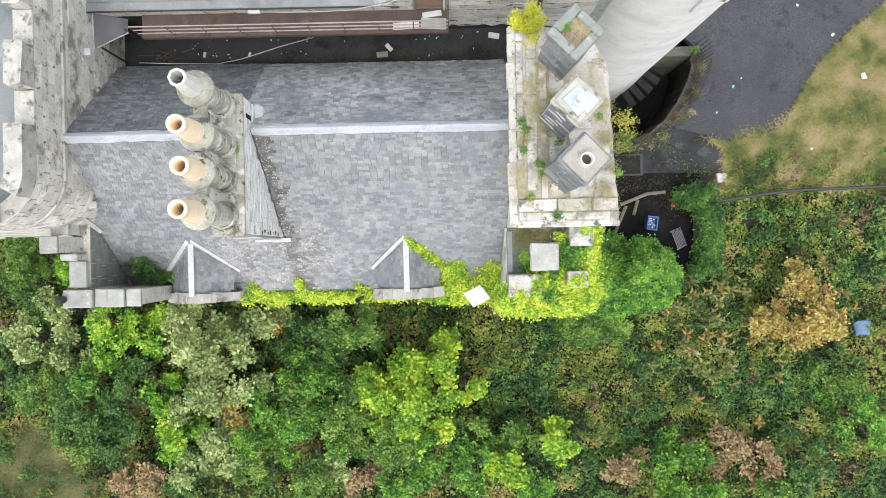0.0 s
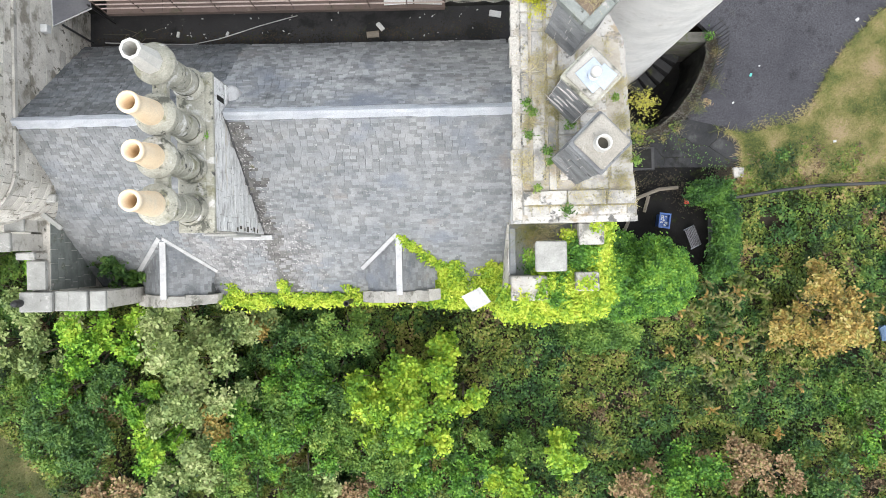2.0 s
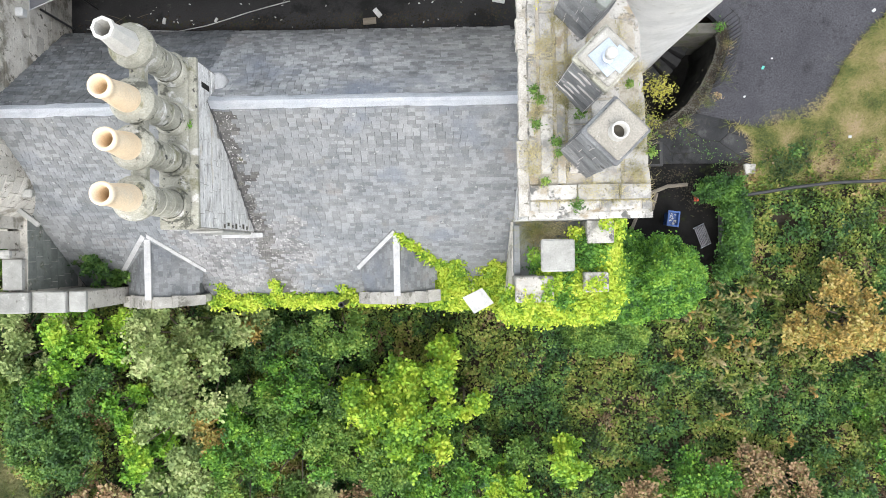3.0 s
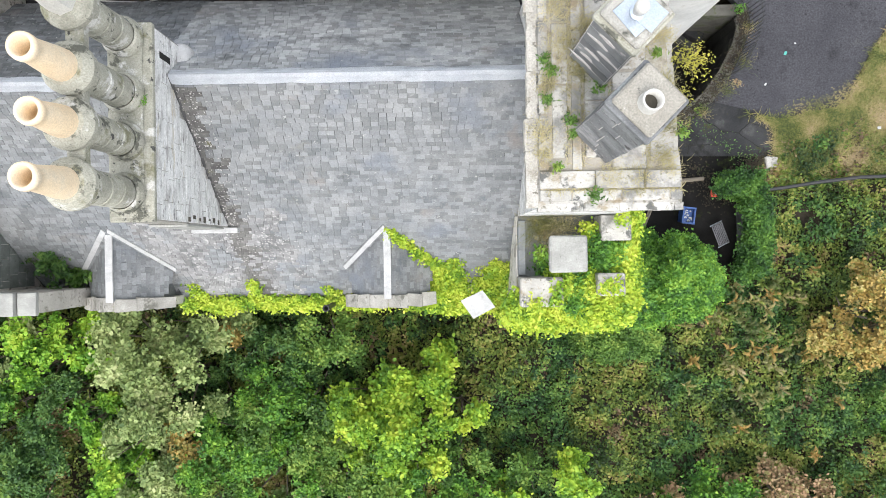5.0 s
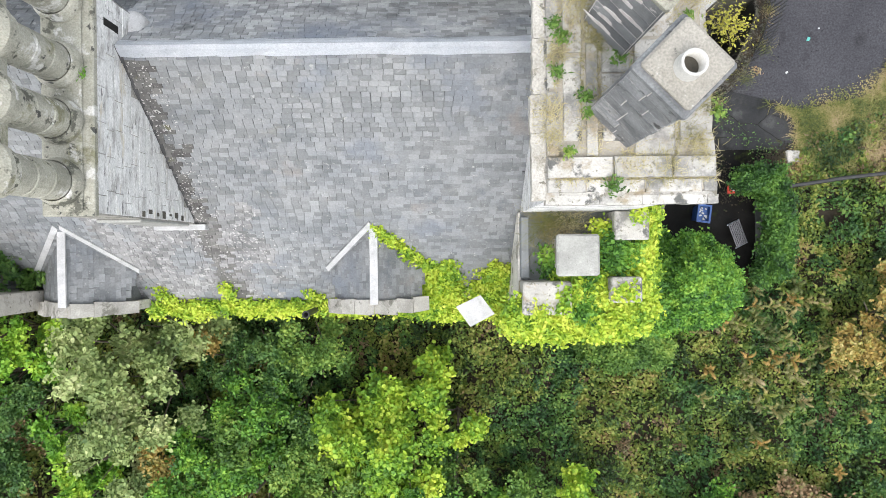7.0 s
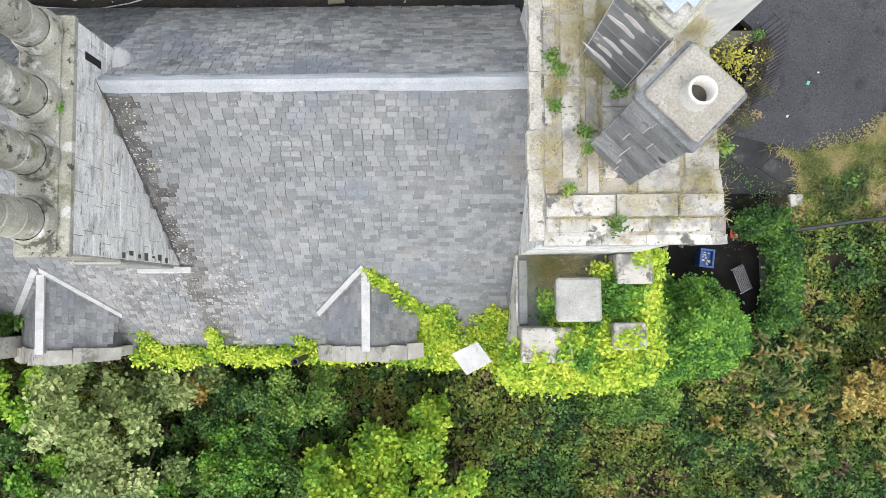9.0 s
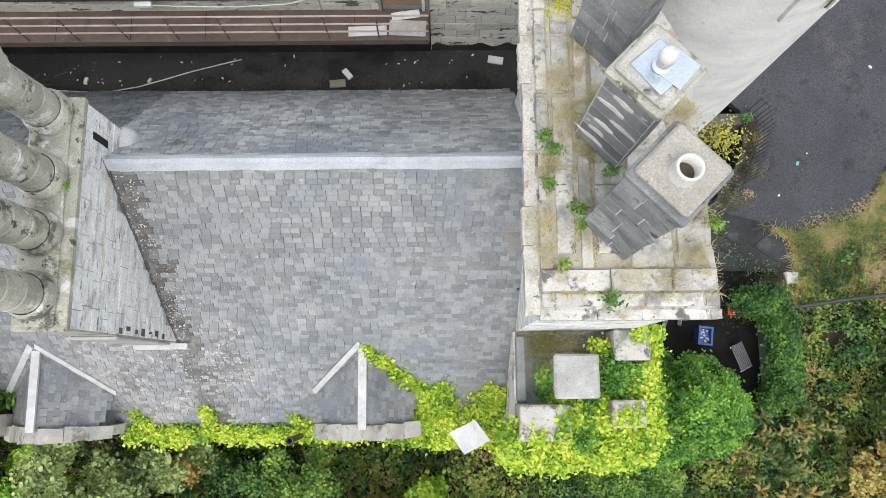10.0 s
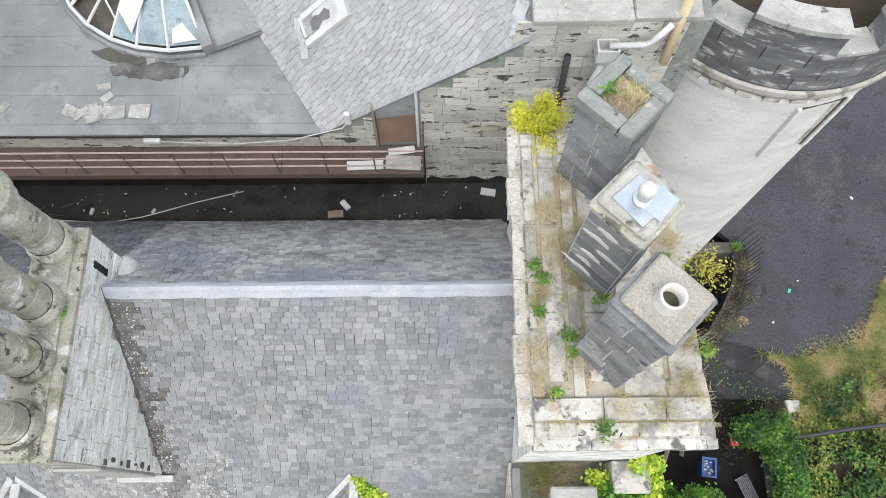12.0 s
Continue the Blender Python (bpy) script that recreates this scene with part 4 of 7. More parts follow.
BLOCK_PALE = unit_block("stone", M_stone)
BLOCK_SEAM = unit_block("stone", M_stone_seamed)
BLOCK_RIM = unit_block("stone", M_rim)
BLOCK_CROWN = unit_block("stone", M_crown)
BLOCK_REAR = unit_block("stone", M_rearwall)


def gable_east(y):
    """Line of the gable head's outer edge, which draws in towards the tower."""
    return 4.15 - 0.055 * (y - 0.55) - (0.45 if y > 4.2 else 0.0)


def ragged(poly, z0, z1, amp, step=0.09):
    """A slab whose outline is worn ragged."""
    out = []
    for (ax, ay), (bx, by) in zip(poly, poly[1:] + poly[:1]):
        n = max(1, int(math.hypot(bx - ax, by - ay) / step))
        for i in range(n):
            x, y = ax + (bx - ax) * i / n, ay + (by - ay) * i / n
            out.append((x + amp * (noise.noise(Vector((x * 5, y * 5, 1 + z0))) + 0.6 * noise.noise(Vector((x * 15, y * 15, 2)))), y + amp * (noise.noise(Vector((x * 5, y * 5, 5 + z0))) + 0.6 * noise.noise(Vector((x * 15, y * 15, 7))))))
    bm = prism(out, z0, z1)
    bmesh.ops.triangulate(bm, faces=[f for f in bm.faces if len(f.verts) > 4])
    for v in bm.verts:
        if v.co.z > (z0 + z1) / 2:
            v.co.z += 0.3 * amp * noise.noise(v.co * 6.0)
    return bm


def build_gable_head():
    g = thing("gable_head", "broad stone gable head paved with weedy flagstones", "gable", kind="structure", at=(3, 3, 8))
    x0, y0, y1, top = 1.97, 0.6, 5.1, 13.17
    plan = lambda d: [(x0 - 0.26 - d, y0 - 0.06 - d), (4.15 + d, y0 - 0.06 - d), (gable_east(4.15) + d, 4.2), (gable_east(4.3) + d, 4.3), (gable_east(y1) + d, y1 + 0.06 + d), (x0 - 0.26 - d, y1 + 0.06 + d)]
    part("gable_wall", prism([(x0, y0), (4.1, y0), (gable_east(4.15) - 0.05, 4.15), (gable_east(4.3) - 0.05, 4.25), (gable_east(y1) - 0.05, y1), (x0, y1)], GROUND - 0.3, top - 0.12), M_plinth, g, "pale bleached gable wall")
    part("coping", ragged(plan(0.0), top - 0.15, top - 0.02, 0.035), M_flag, g, "weathered outer coping course")
    yy = y0 - 0.08
    while yy < y1:
        dy = min(random.uniform(0.5, 1.1), y1 + 0.08 - yy)
        out = random.uniform(0.35, 0.42)
        part("edge_stone", ragged([(x0 - out, yy + 0.004), (x0 - 0.2, yy + 0.004), (x0 - 0.2, yy + dy - 0.004), (x0 - out, yy + dy - 0.004)], top - 0.2, top - 0.008 + random.uniform(-0.012, 0.006), 0.022, 0.05), M_edge, g, "ragged bleached edge stone")
        yy += dy
    xx = x0 - 0.2
    while xx < 4.1:
        dx = min(random.uniform(0.5, 1.0), 4.17 - xx)
        part("edge_stone", ragged([(xx + 0.004, y0 - 0.14), (xx + dx - 0.004, y0 - 0.14), (xx + dx - 0.004, y0 - 0.01), (xx + 0.004, y0 - 0.01)], top - 0.2, top - 0.01 + random.uniform(-0.012, 0.006), 0.014, 0.06), M_flag, g, "worn pale edge stone")
        xx += dx
    part("upper_course", ragged(plan(-0.12), top - 0.015, top + 0.028, 0.03), M_mortar, g)
    # border slabs, then the inner paving in uneven lengths
    rows_x = ((x0 - 0.2, 0.2), (x0 + 0.02, 0.3), (x0 + 0.34, 0.2), (x0 + 0.56, 0.42), (x0 + 1.0, 0.6), (x0 + 1.62, 0.42))
    for k, (xa, w) in enumerate(rows_x):
        yy = y0 + 0.5 + 0.22 * (k % 2)
        while yy < y1 - 0.15:
            dy = min(random.uniform(0.6, 1.25), y1 - 0.08 - yy)
            if xa + w < gable_east(yy + dy) - 0.02:
                tilt = Vector((random.gauss(0, 0.012), 0, 1)).normalized()
                lay("flagstone", BLOCK_FLAG, g, Vector((tilt.z, 0, -tilt.x)), Vector((0, 1, 0)), tilt, (xa + w / 2, yy + dy / 2, top + 0.03 + random.uniform(-0.02, 0.016)), w - random.uniform(0.025, 0.06), dy - random.uniform(0.02, 0.07), 0.08)
            yy += dy
    for ya, dy, lift in ((y0 + 0.02, 0.19, -0.03), (y0 + 0.22, 0.3, 0.05)):
        xx = x0 - 0.18
        while xx < 4.05:
            w = min(random.uniform(0.5, 0.95), 4.1 - xx)
            lay("flagstone", BLOCK_FLAG, g, Vector((1, 0, 0)), Vector((0, 1, 0)), Vector((0, 0, 1)), (xx + w / 2, ya + dy / 2, top + 0.03 + lift + random.uniform(-0.012, 0.012)), w - random.uniform(0.01, 0.03), dy - random.uniform(0.01, 0.03), 0.09)
            xx += w
    return g


build_gable_head()


def diagonal_chimney(cx, cy, top, half, label, block, top_kind, seam, length=0.62):
    z0 = 13.22
    c = thing("chimney", label, "chimney", "diagonal chimneys on the gable head", at=(cx, cy, z0))
    s = half * math.sqrt(2) * 0.96
    part("core", box(cx - s / 2 + 0.004, cx + s / 2 - 0.004, cy - s / 2 + 0.004, cy + s / 2 - 0.004, z0, top - 0.2, rot=about(cx, cy, 0, 45)), M_seam, c)
    for k in range(4):
        a = radians(45 + 90 * k)
        n = Vector((math.cos(a), math.sin(a), 0))
        u = Vector((-math.sin(a), math.cos(a), 0))
        o = Vector((cx, cy, z0)) + n * (s / 2 - 0.012) - u * (s / 2)
        ashlar(block, c, o, u, (0, 0, 1), n, s, top - 0.22 - z0, 0.27, length, gap=seam, proud=0.018)
    r = about(cx, cy, 0, 45)
    e = half / math.sqrt(2) * 1.0
    if top_kind == "open":
        for k in range(4):
            bm = box(cx - e - 0.04, cx + e - 0.16, cy - e - 0.04, cy - e + 0.15, top - 0.24, top, 0.025, rot=about(cx, cy, 0, 45 + 90 * k), jig=0.012)
            part("rim_stone", bm, M_rim, c, "mossy grey-green rim stone")
        part("soil", box(cx - e + 0.12, cx + e - 0.12, cy - e + 0.12, cy + e - 0.12, top - 0.3, top - 0.12, rot=r), M_brick_earth, c, "dry soil in the open top")
    else:
        part("cap", box(cx - e - 0.02, cx + e + 0.02, cy - e - 0.02, cy + e + 0.02, top - 0.24, top - 0.1, 0.03, rot=r), M_stone_chim if top_kind == "vent" else M_stone_dark, c, "stone cap")
        part("cap_slab", box(cx - e + 0.04, cx + e - 0.02, cy - e + 0.03, cy + e - 0.03, top - 0.1, top, 0.03, rot=r), M_cap if top_kind == "pot" else M_merlon, c, "mortar flaunching" if top_kind == "pot" else "lichened grey cap stone")
    if top_kind == "pot":
        px, py = cx - 0.01, cy - 0.04
        pot = part("pot", lathe([(0.15, top), (0.138, top + 0.19), (0.14, top + 0.215), (0.132, top + 0.225), (0.112, top + 0.225), (0.11, top - 0.3)], 24, (px, py, 0)), M_white_clay, c, "short white clay pot", True)
        part("flue", lathe([(0.0001, top + 0.005), (0.111, top + 0.005)], 16, (px, py, 0)), M_soot_shade, pot)
    if top_kind == "vent":
        part("cover_plate", box(cx - 0.24, cx + 0.2, cy - 0.25, cy + 0.22, top + 0.002, top + 0.03, 0.006, rot=about(cx, cy, 0, 40)), M_steel, c, "blue-grey metal cover plate")
        part("cover_plate", box(cx - 0.1, cx + 0.26, cy - 0.33, cy - 0.02, top + 0.032, top + 0.045, 0.005, rot=about(cx, cy, 0, 48)), M_steel, c, "blue-grey metal cover plate")
        v = part("vent_cowl", lathe([(0.075, top + 0.045), (0.07, top + 0.2), (0.095, top + 0.22), (0.1, top + 0.3), (0.075, top + 0.36), (0.001, top + 0.38)], 16, (cx, cy - 0.02, 0)), M_white_clay, c, "white vent cowl", True)
        part("vent_collar", lathe([(0.11, top + 0.046), (0.11, top + 0.07), (0.075, top + 0.09)], 16, (cx, cy - 0.02, 0)), M_steel, v)
    return c


def mortar_smears(c, cx, cy, half, z0, z1):
    """Pale smears of mortar squeezed from the joints of the face that looks south-west."""
    n, u = Vector((-1, -1, 0)).normalized(), Vector((1, -1, 0)).normalized()
    z = z0 + 0.27
    while z < z1:
        w, o = random.uniform(0.22, 0.5) * half, random.uniform(-0.35, 0.3) * half
        bm = ragged([(o - w, -0.03), (o, -0.045), (o + w, -0.025), (o + w * 0.9, 0.03), (o + 0.1 * w, 0.05), (o - w * 0.9, 0.02)], 0.0, 0.012, 0.03, 0.05)
        bmesh.ops.transform(bm, matrix=Matrix.Translation(Vector((cx, cy, z)) + n * (half * math.sqrt(2) * 0.48 + 0.008)) @ Matrix((u, (0, 0, 1), n)).transposed().to_4x4(), verts=bm.verts)
        bmesh.ops.recalc_face_normals(bm, faces=bm.faces)
        part("mortar_smear", bm, M_seam, c, "pale smear of mortar")
        z += 0.27


diagonal_chimney(2.88, 1.75, 15.73, 0.54, "square diagonal chimney of soot-black stone with a short white pot", BLOCK_DARK, "pot", 0.014)
vented = diagonal_chimney(2.82, 2.99, 15.4, 0.54, "square diagonal chimney with white mortar seams and a metal vent", BLOCK_SEAM, "vent", 0.032, 1.3)
mortar_smears(vented, 2.82, 2.99, 0.54, 13.3, 15.0)
diagonal_chimney(2.82, 4.4, 15.3, 0.55, "open-topped diagonal chimney filled with soil and dry grass", BLOCK_DARK, "open", 0.012)


# ---- west wing with crenellated parapet and rounded corner ----
def build_wing():
    w = thing("west_wing", "crenellated pale stone wing with a rounded corner and flat grey roof", "building", kind="structure", at=(-14, 6, GROUND))
    cx, cy, r = -11.1, 2.1, 1.3
    arc = [(cx + r * math.cos(radians(a)), cy + r * math.sin(radians(a))) for a in range(-90, 1, 10)]
    outer = [(-24, cy - r)] + arc + [(cx + r, 20), (-24, 20)]
    part("wing_wall", prism(outer, GROUND - 0.4, 11.3), M_stone, w, "weathered sandstone wall")
    arc2 = [(cx + (r + 0.07) * math.cos(radians(a)), cy + (r + 0.07) * math.sin(radians(a))) for a in range(-90, 1, 10)]
    part("string_course", prism([(-24, cy - r - 0.07)] + arc2 + [(cx + r + 0.07, 20), (-24, 20)], 11.3, 11.42), M_merlon, w, "weathered ledge course")
    rin = r - 0.42
    arc_in = [(cx + rin * math.cos(radians(a)), cy + rin * math.sin(radians(a))) for a in range(0, -91, -10)]
    ring = [(-24, cy - r)] + arc + [(cx + r, 20), (cx + rin, 20)] + arc_in + [(-24, cy - rin)]
    bm = prism(ring, 11.42, 12.65)
    bmesh.ops.triangulate(bm, faces=[f for f in bm.faces if len(f.verts) > 4])
    part("parapet", bm, M_merlon, w, "ashlar parapet")
    part("flat_roof", prism([(-24, cy - rin), (cx, cy - rin), (cx + rin, cy), (cx + rin, 20), (-24, 20)], 11.9, 12.1), M_felt, w, "blue-grey flat roof")
    for k in range(8):
        y0 = 3.1 + 1.95 * (k + 1) - 1.0
        part("merlon", box(cx + rin, cx + r + 0.02, y0, y0 + 1.05, 12.65, 13.25, 0.05, jig=0.04), M_merlon, w)
        part("crenel_sill", box(cx + rin - 0.03, cx + r + 0.03, y0 - 0.88, y0 - 0.02, 12.655, 12.74, 0.02), M_merlon, w)
    lo = [(cx + (r + 0.02) * math.cos(radians(a)), cy + (r + 0.02) * math.sin(radians(a))) for a in range(-30, 1, 6)]
    li = [(cx + rin * math.cos(radians(a)), cy + rin * math.sin(radians(a))) for a in range(0, -31, -6)]
    bm = prism(lo + [(cx + r + 0.02, 3.15), (cx + rin, 3.15)] + li, 12.65, 13.25)
    bmesh.ops.triangulate(bm, faces=[f for f in bm.faces if len(f.verts) > 4])
    part("merlon", bm, M_merlon, w)
    lo = [(cx + (r + 0.02) * math.cos(radians(a)), cy + (r + 0.02) * math.sin(radians(a))) for a in range(-130, -64, 6)]
    li = [(cx + rin * math.cos(radians(a)), cy + rin * math.sin(radians(a))) for a in range(-64, -131, -6)]
    bm = prism(lo + li, 12.65, 13.2)
    bmesh.ops.triangulate(bm, faces=[f for f in bm.faces if len(f.verts) > 4])
    part("merlon", bm, M_merlon, w)
    part("water_spout", box(-10.25, -9.75, 1.35, 1.55, 9.55, 9.75, 0.03), M_cope, w, "projecting stone spout")
    part("drain_trough", box(-10.5, -9.72, 0.86, 0.98, 9.3, 9.4, 0.01, rot=about(-10.1, 0.92, 0, -38)), M_cope, w, "sloping stone drain")
    # ashlar on the faces that overlook the slate roof
    ashlar(BLOCK_PALE, w, (cx + r - 0.005, 2.1, 8.0), (0, 1, 0), (0, 0, 1), (1, 0, 0), 6.5, 3.3, 0.33, 0.55, inside=lambda a, b, ww, hh: b + 8.0 > roof_z(2.1 + a) - 0.3)
    ashlar(BLOCK_PALE, w, (cx + r - 0.005, 2.1, 11.44), (0, 1, 0), (0, 0, 1), (1, 0, 0), 6.5, 1.2, 0.3, 0.5)
    for z, h in [(8.6 + 0.33 * i, 0.33) for i in range(8)] + [(11.44 + 0.3 * i, 0.3) for i in range(4)]:
        for k in range(5):
            a = radians(-82 + 18 * k + (6 if int(z * 10) % 2 else 0))
            n = Vector((math.cos(a), math.sin(a), 0))
            lay("stone", BLOCK_PALE, w, Vector((-math.sin(a), math.cos(a), 0)), Vector((0, 0, 1)), n, Vector((cx, cy, z + h / 2)) + n * (r - 0.012), 0.395, h - 0.012, 0.05)
    return w


build_wing()
tagged(part("wall_lamp", box(-9.8, -9.62, 5.55, 5.75, 10.0, 10.22, 0.02), M_white), "white box lamp fixed to the stone wall", "wall lamp")
tagged(part("sign_board", box(-9.79, -9.76, 6.2, 6.85, 10.9, 11.05, 0.005), M_white), "narrow white board fixed to the stone wall", "board")


def build_flap():
    f = thing("lead_canopy", "grey lead-covered canopy against the stone wall", "canopy", at=(-9.6, 6.4, 8.6))
    part("canopy_sheet", slab_from([(-9.79, 5.9, 9.6), (-9.0, 6.5, 9.2), (-9.0, 6.88, 9.2), (-9.79, 6.88, 9.7)], 0.05), M_canopy, f)
    part("canopy_edge", tube([(-9.78, 6.88, 9.72), (-9.78, 5.88, 9.62), (-8.98, 6.45, 9.22)], 0.025, 6), M_flash, f, "pale edge trim")
    for x, y in ((-9.05, 6.52), (-9.7, 6.0)):
        part("canopy_post", tube([(x, y, 7.7), (x, y, 9.3)], 0.03, 6), M_black, f)


build_flap()


def build_corner_parapet():
    p = thing("corner_parapet", "stepped stone parapet with pale coping stones round a hidden gutter", "parapet", kind="structure", at=(-10.7, -1, 5))
    part("west_wall", box(-10.95, -10.45, -1.4, 0.95, GROUND - 0.3, 8.75), M_stone, p)
    part("south_wall", box(-10.95, -8.9, -1.45, -1.0, GROUND - 0.3, 8.8), M_stone, p)
    for x0, x1, y0, y1, z in ((-11.0, -10.5, 0.6, 1.1, 9.9), (-11.1, -10.6, 0.1, 0.58, 10.3), (-10.98, -10.48, -0.12, 0.08, 9.45), (-10.96, -10.44, -0.93, -0.14, 9.0)):
        part("merlon", box(x0 + 0.04, x1 - 0.04, y0 + 0.02, y1 - 0.02, 8.7, z - 0.12), M_stone, p)
        part("coping", box(x0, x1, y0, y1, z - 0.12, z, 0.025, jig=0.01), M_cope, p, "pale coping stone")
    for x0, x1, z in ((-11.1, -10.25, 9.12), (-10.24, -9.85, 8.98), (-9.84, -9.35, 9.06), (-9.33, -8.9, 8.95)):
        part("coping", box(x0, x1, -1.5, -0.97, 8.8, z, 0.025, jig=0.01), M_cope, p, "pale coping stone")
    part("finial", lathe([(0.09, 9.12), (0.11, 9.2), (0.06, 9.3), (0.1, 9.38), (0.07, 9.48), (0.001, 9.52)], 12, (-11.05, -1.25, 0)), M_black, p, "black iron knob", True)
    ashlar(BLOCK_RIM, p, (-10.445, -0.95, 6.3), (0, 1, 0), (0, 0, 1), (1, 0, 0), 1.9, 2.45, 0.33, 0.5)


build_corner_parapet()


# ---- rear wing: wall, flat roof, slated wing, gangway ----
REAR_Y = 6.9
tagged(part("walkway", box(-9.8, 4.6, BACK_Y - 0.05, REAR_Y + 0.3, 7.2, 7.6), M_walk), "dark wet mossy gutter walkway strewn with litter", "walkway", kind="structure")


def verge_top(x):
    """Height of the sloping wall head under the slated wing."""
    return 9.94 + max(0.0, x + 1.85) * 0.79


def ragged_strip(x0, x1):
    """A damp band along the foot of the wall with an uneven upper edge."""
    n = int((x1 - x0) / 0.06)
    bm = bmesh.new()
    rows = [[bm.verts.new((x0 + (x1 - x0) * i / n, REAR_Y - d, z)) for d, z in ((0.03, 7.61), (0.03, 7.85 + 0.2 * noise.noise(Vector((i * 0.2, 0, 3)))), (0.0, 7.86 + 0.2 * noise.noise(Vector((i * 0.2, 0, 3)))))] for i in range(n + 1)]
    for p, q in zip(rows, rows[1:]):
        for k in (0, 1):
            bm.faces.new((p[k], q[k], q[k + 1], p[k + 1]))
    return bm


def build_rear_wall():
    w = thing("wall_rear", "weathered blackened ashlar wall with a doorway", "wall", kind="structure", at=(-3, REAR_Y, 7.6))
    # main face in strips, so that the doorway is a real opening
    bm = bmesh.new()
    for poly in ([(-9.8, 7.4), (-1.85, 7.4), (-1.85, 9.95), (-9.8, 9.95)], [(-1.85, 7.4), (-0.66, 7.4), (-0.66, verge_top(-0.66)), (-1.85, 9.98)], [(-0.66, 7.4), (0.2, 7.4), (0.2, 9.28), (-0.66, 9.28)], [(0.2, 7.4), (2.05, 7.4), (2.05, verge_top(2.0)), (0.2, verge_top(0.2))], [(2.05, 7.4), (4.9, 7.4), (4.9, 13.42), (2.05, 13.42)]):
        a = [bm.verts.new((x, REAR_Y, z)) for x, z in poly]
        b = [bm.verts.new((x, REAR_Y + 0.5, z)) for x, z in poly]
        bm.faces.new(a)
        bm.faces.new(b[::-1])
        for i in range(4):
            j = (i + 1) % 4
            bm.faces.new((a[j], a[i], b[i], b[j]))
    bmesh.ops.recalc_face_normals(bm, faces=bm.faces)
    part("wall_core", bm, M_rim, w, "dark recessed joints")
    u, v, n = (1, 0, 0), (0, 0, 1), (0, -1, 0)
    ashlar(BLOCK_REAR, w, (0.24, REAR_Y + 0.005, 7.6), u, v, n, 4.3, 5.8, 0.3, 0.62, inside=lambda a, b, ww, hh: b + hh / 2 + 7.6 < (verge_top(0.24 + a - ww / 2) if a < 1.8 else 13.43))
    ashlar(BLOCK_REAR, w, (-1.83, REAR_Y + 0.005, 7.6), u, v, n, 1.14, 3.2, 0.3, 0.5, inside=lambda a, b, ww, hh: b + hh / 2 + 7.6 < verge_top(-1.83 + a - ww / 2))
    ashlar(BLOCK_REAR, w, (-9.7, REAR_Y + 0.005, 9.2), u, v, n, 7.85, 0.74, 0.25, 0.6)
    # Black sheet below the deck paints its shade onto the damp wall.
    part("damp_course", box(-9.8, 0.3, REAR_Y - 0.045, REAR_Y - 0.022, 7.61, 9.36), M_wellstone, w, "damp wall foot, blackened for the shade under the gangway")
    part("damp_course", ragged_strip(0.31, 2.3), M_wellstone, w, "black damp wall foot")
    part("coping", box(2.06, 3.62, REAR_Y - 0.1, REAR_Y + 0.62, 13.42, 13.56, 0.02, jig=0.008), M_cope, w, "weathered parapet coping")
    part("coping", box(3.64, 4.7, REAR_Y - 0.04, REAR_Y + 0.66, 13.42, 13.55, 0.02, jig=0.012), M_cope, w, "weathered parapet coping")
    return w


build_rear_wall()


def build_door():
    d = thing("door_1", "open doorway with a rusty brown metal panel and white frame", "door", kind="structure", at=(-0.2, REAR_Y, 9.3))
    part("frame_jamb", box(-0.7, -0.64, REAR_Y - 0.06, REAR_Y + 0.2, 9.28, 10.95, 0.008), M_wood, d, "worn timber jamb")
    part("frame_jamb", box(0.14, 0.2, REAR_Y - 0.06, REAR_Y + 0.2, 9.28, 11.55, 0.008), M_white, d, "flaking white jamb")

    def upright(name, pts, y0, y1, mat, label):
        bm = bmesh.new()
        a = [bm.verts.new((x, y0, z)) for x, z in pts]
        b = [bm.verts.new((x, y1, z)) for x, z in pts]
        bm.faces.new(a)
        bm.faces.new(b[::-1])
        for i in range(len(pts)):
            k = (i + 1) % len(pts)
            bm.faces.new((a[k], a[i], b[i], b[k]))
        bmesh.ops.recalc_face_normals(bm, faces=bm.faces)
        part(name, bm, mat, d, label)
    upright("door_panel", [(-0.63, 9.55), (0.13, 9.55), (0.13, 10.6), (-0.63, 10.45)], REAR_Y + 0.0, REAR_Y + 0.03, M_door, "rust-brown door panel")
    upright("upper_board", [(-0.63, 10.46), (0.13, 10.61), (0.13, 11.52), (-0.63, 10.9)], REAR_Y + 0.015, REAR_Y + 0.04, M_felt, "grey upper board")
    upright("kick_board", [(-0.63, 9.3), (0.13, 9.3), (0.13, 9.54), (-0.63, 9.54)], REAR_Y + 0.015, REAR_Y + 0.04, M_felt, "dirty kick board")


build_door()


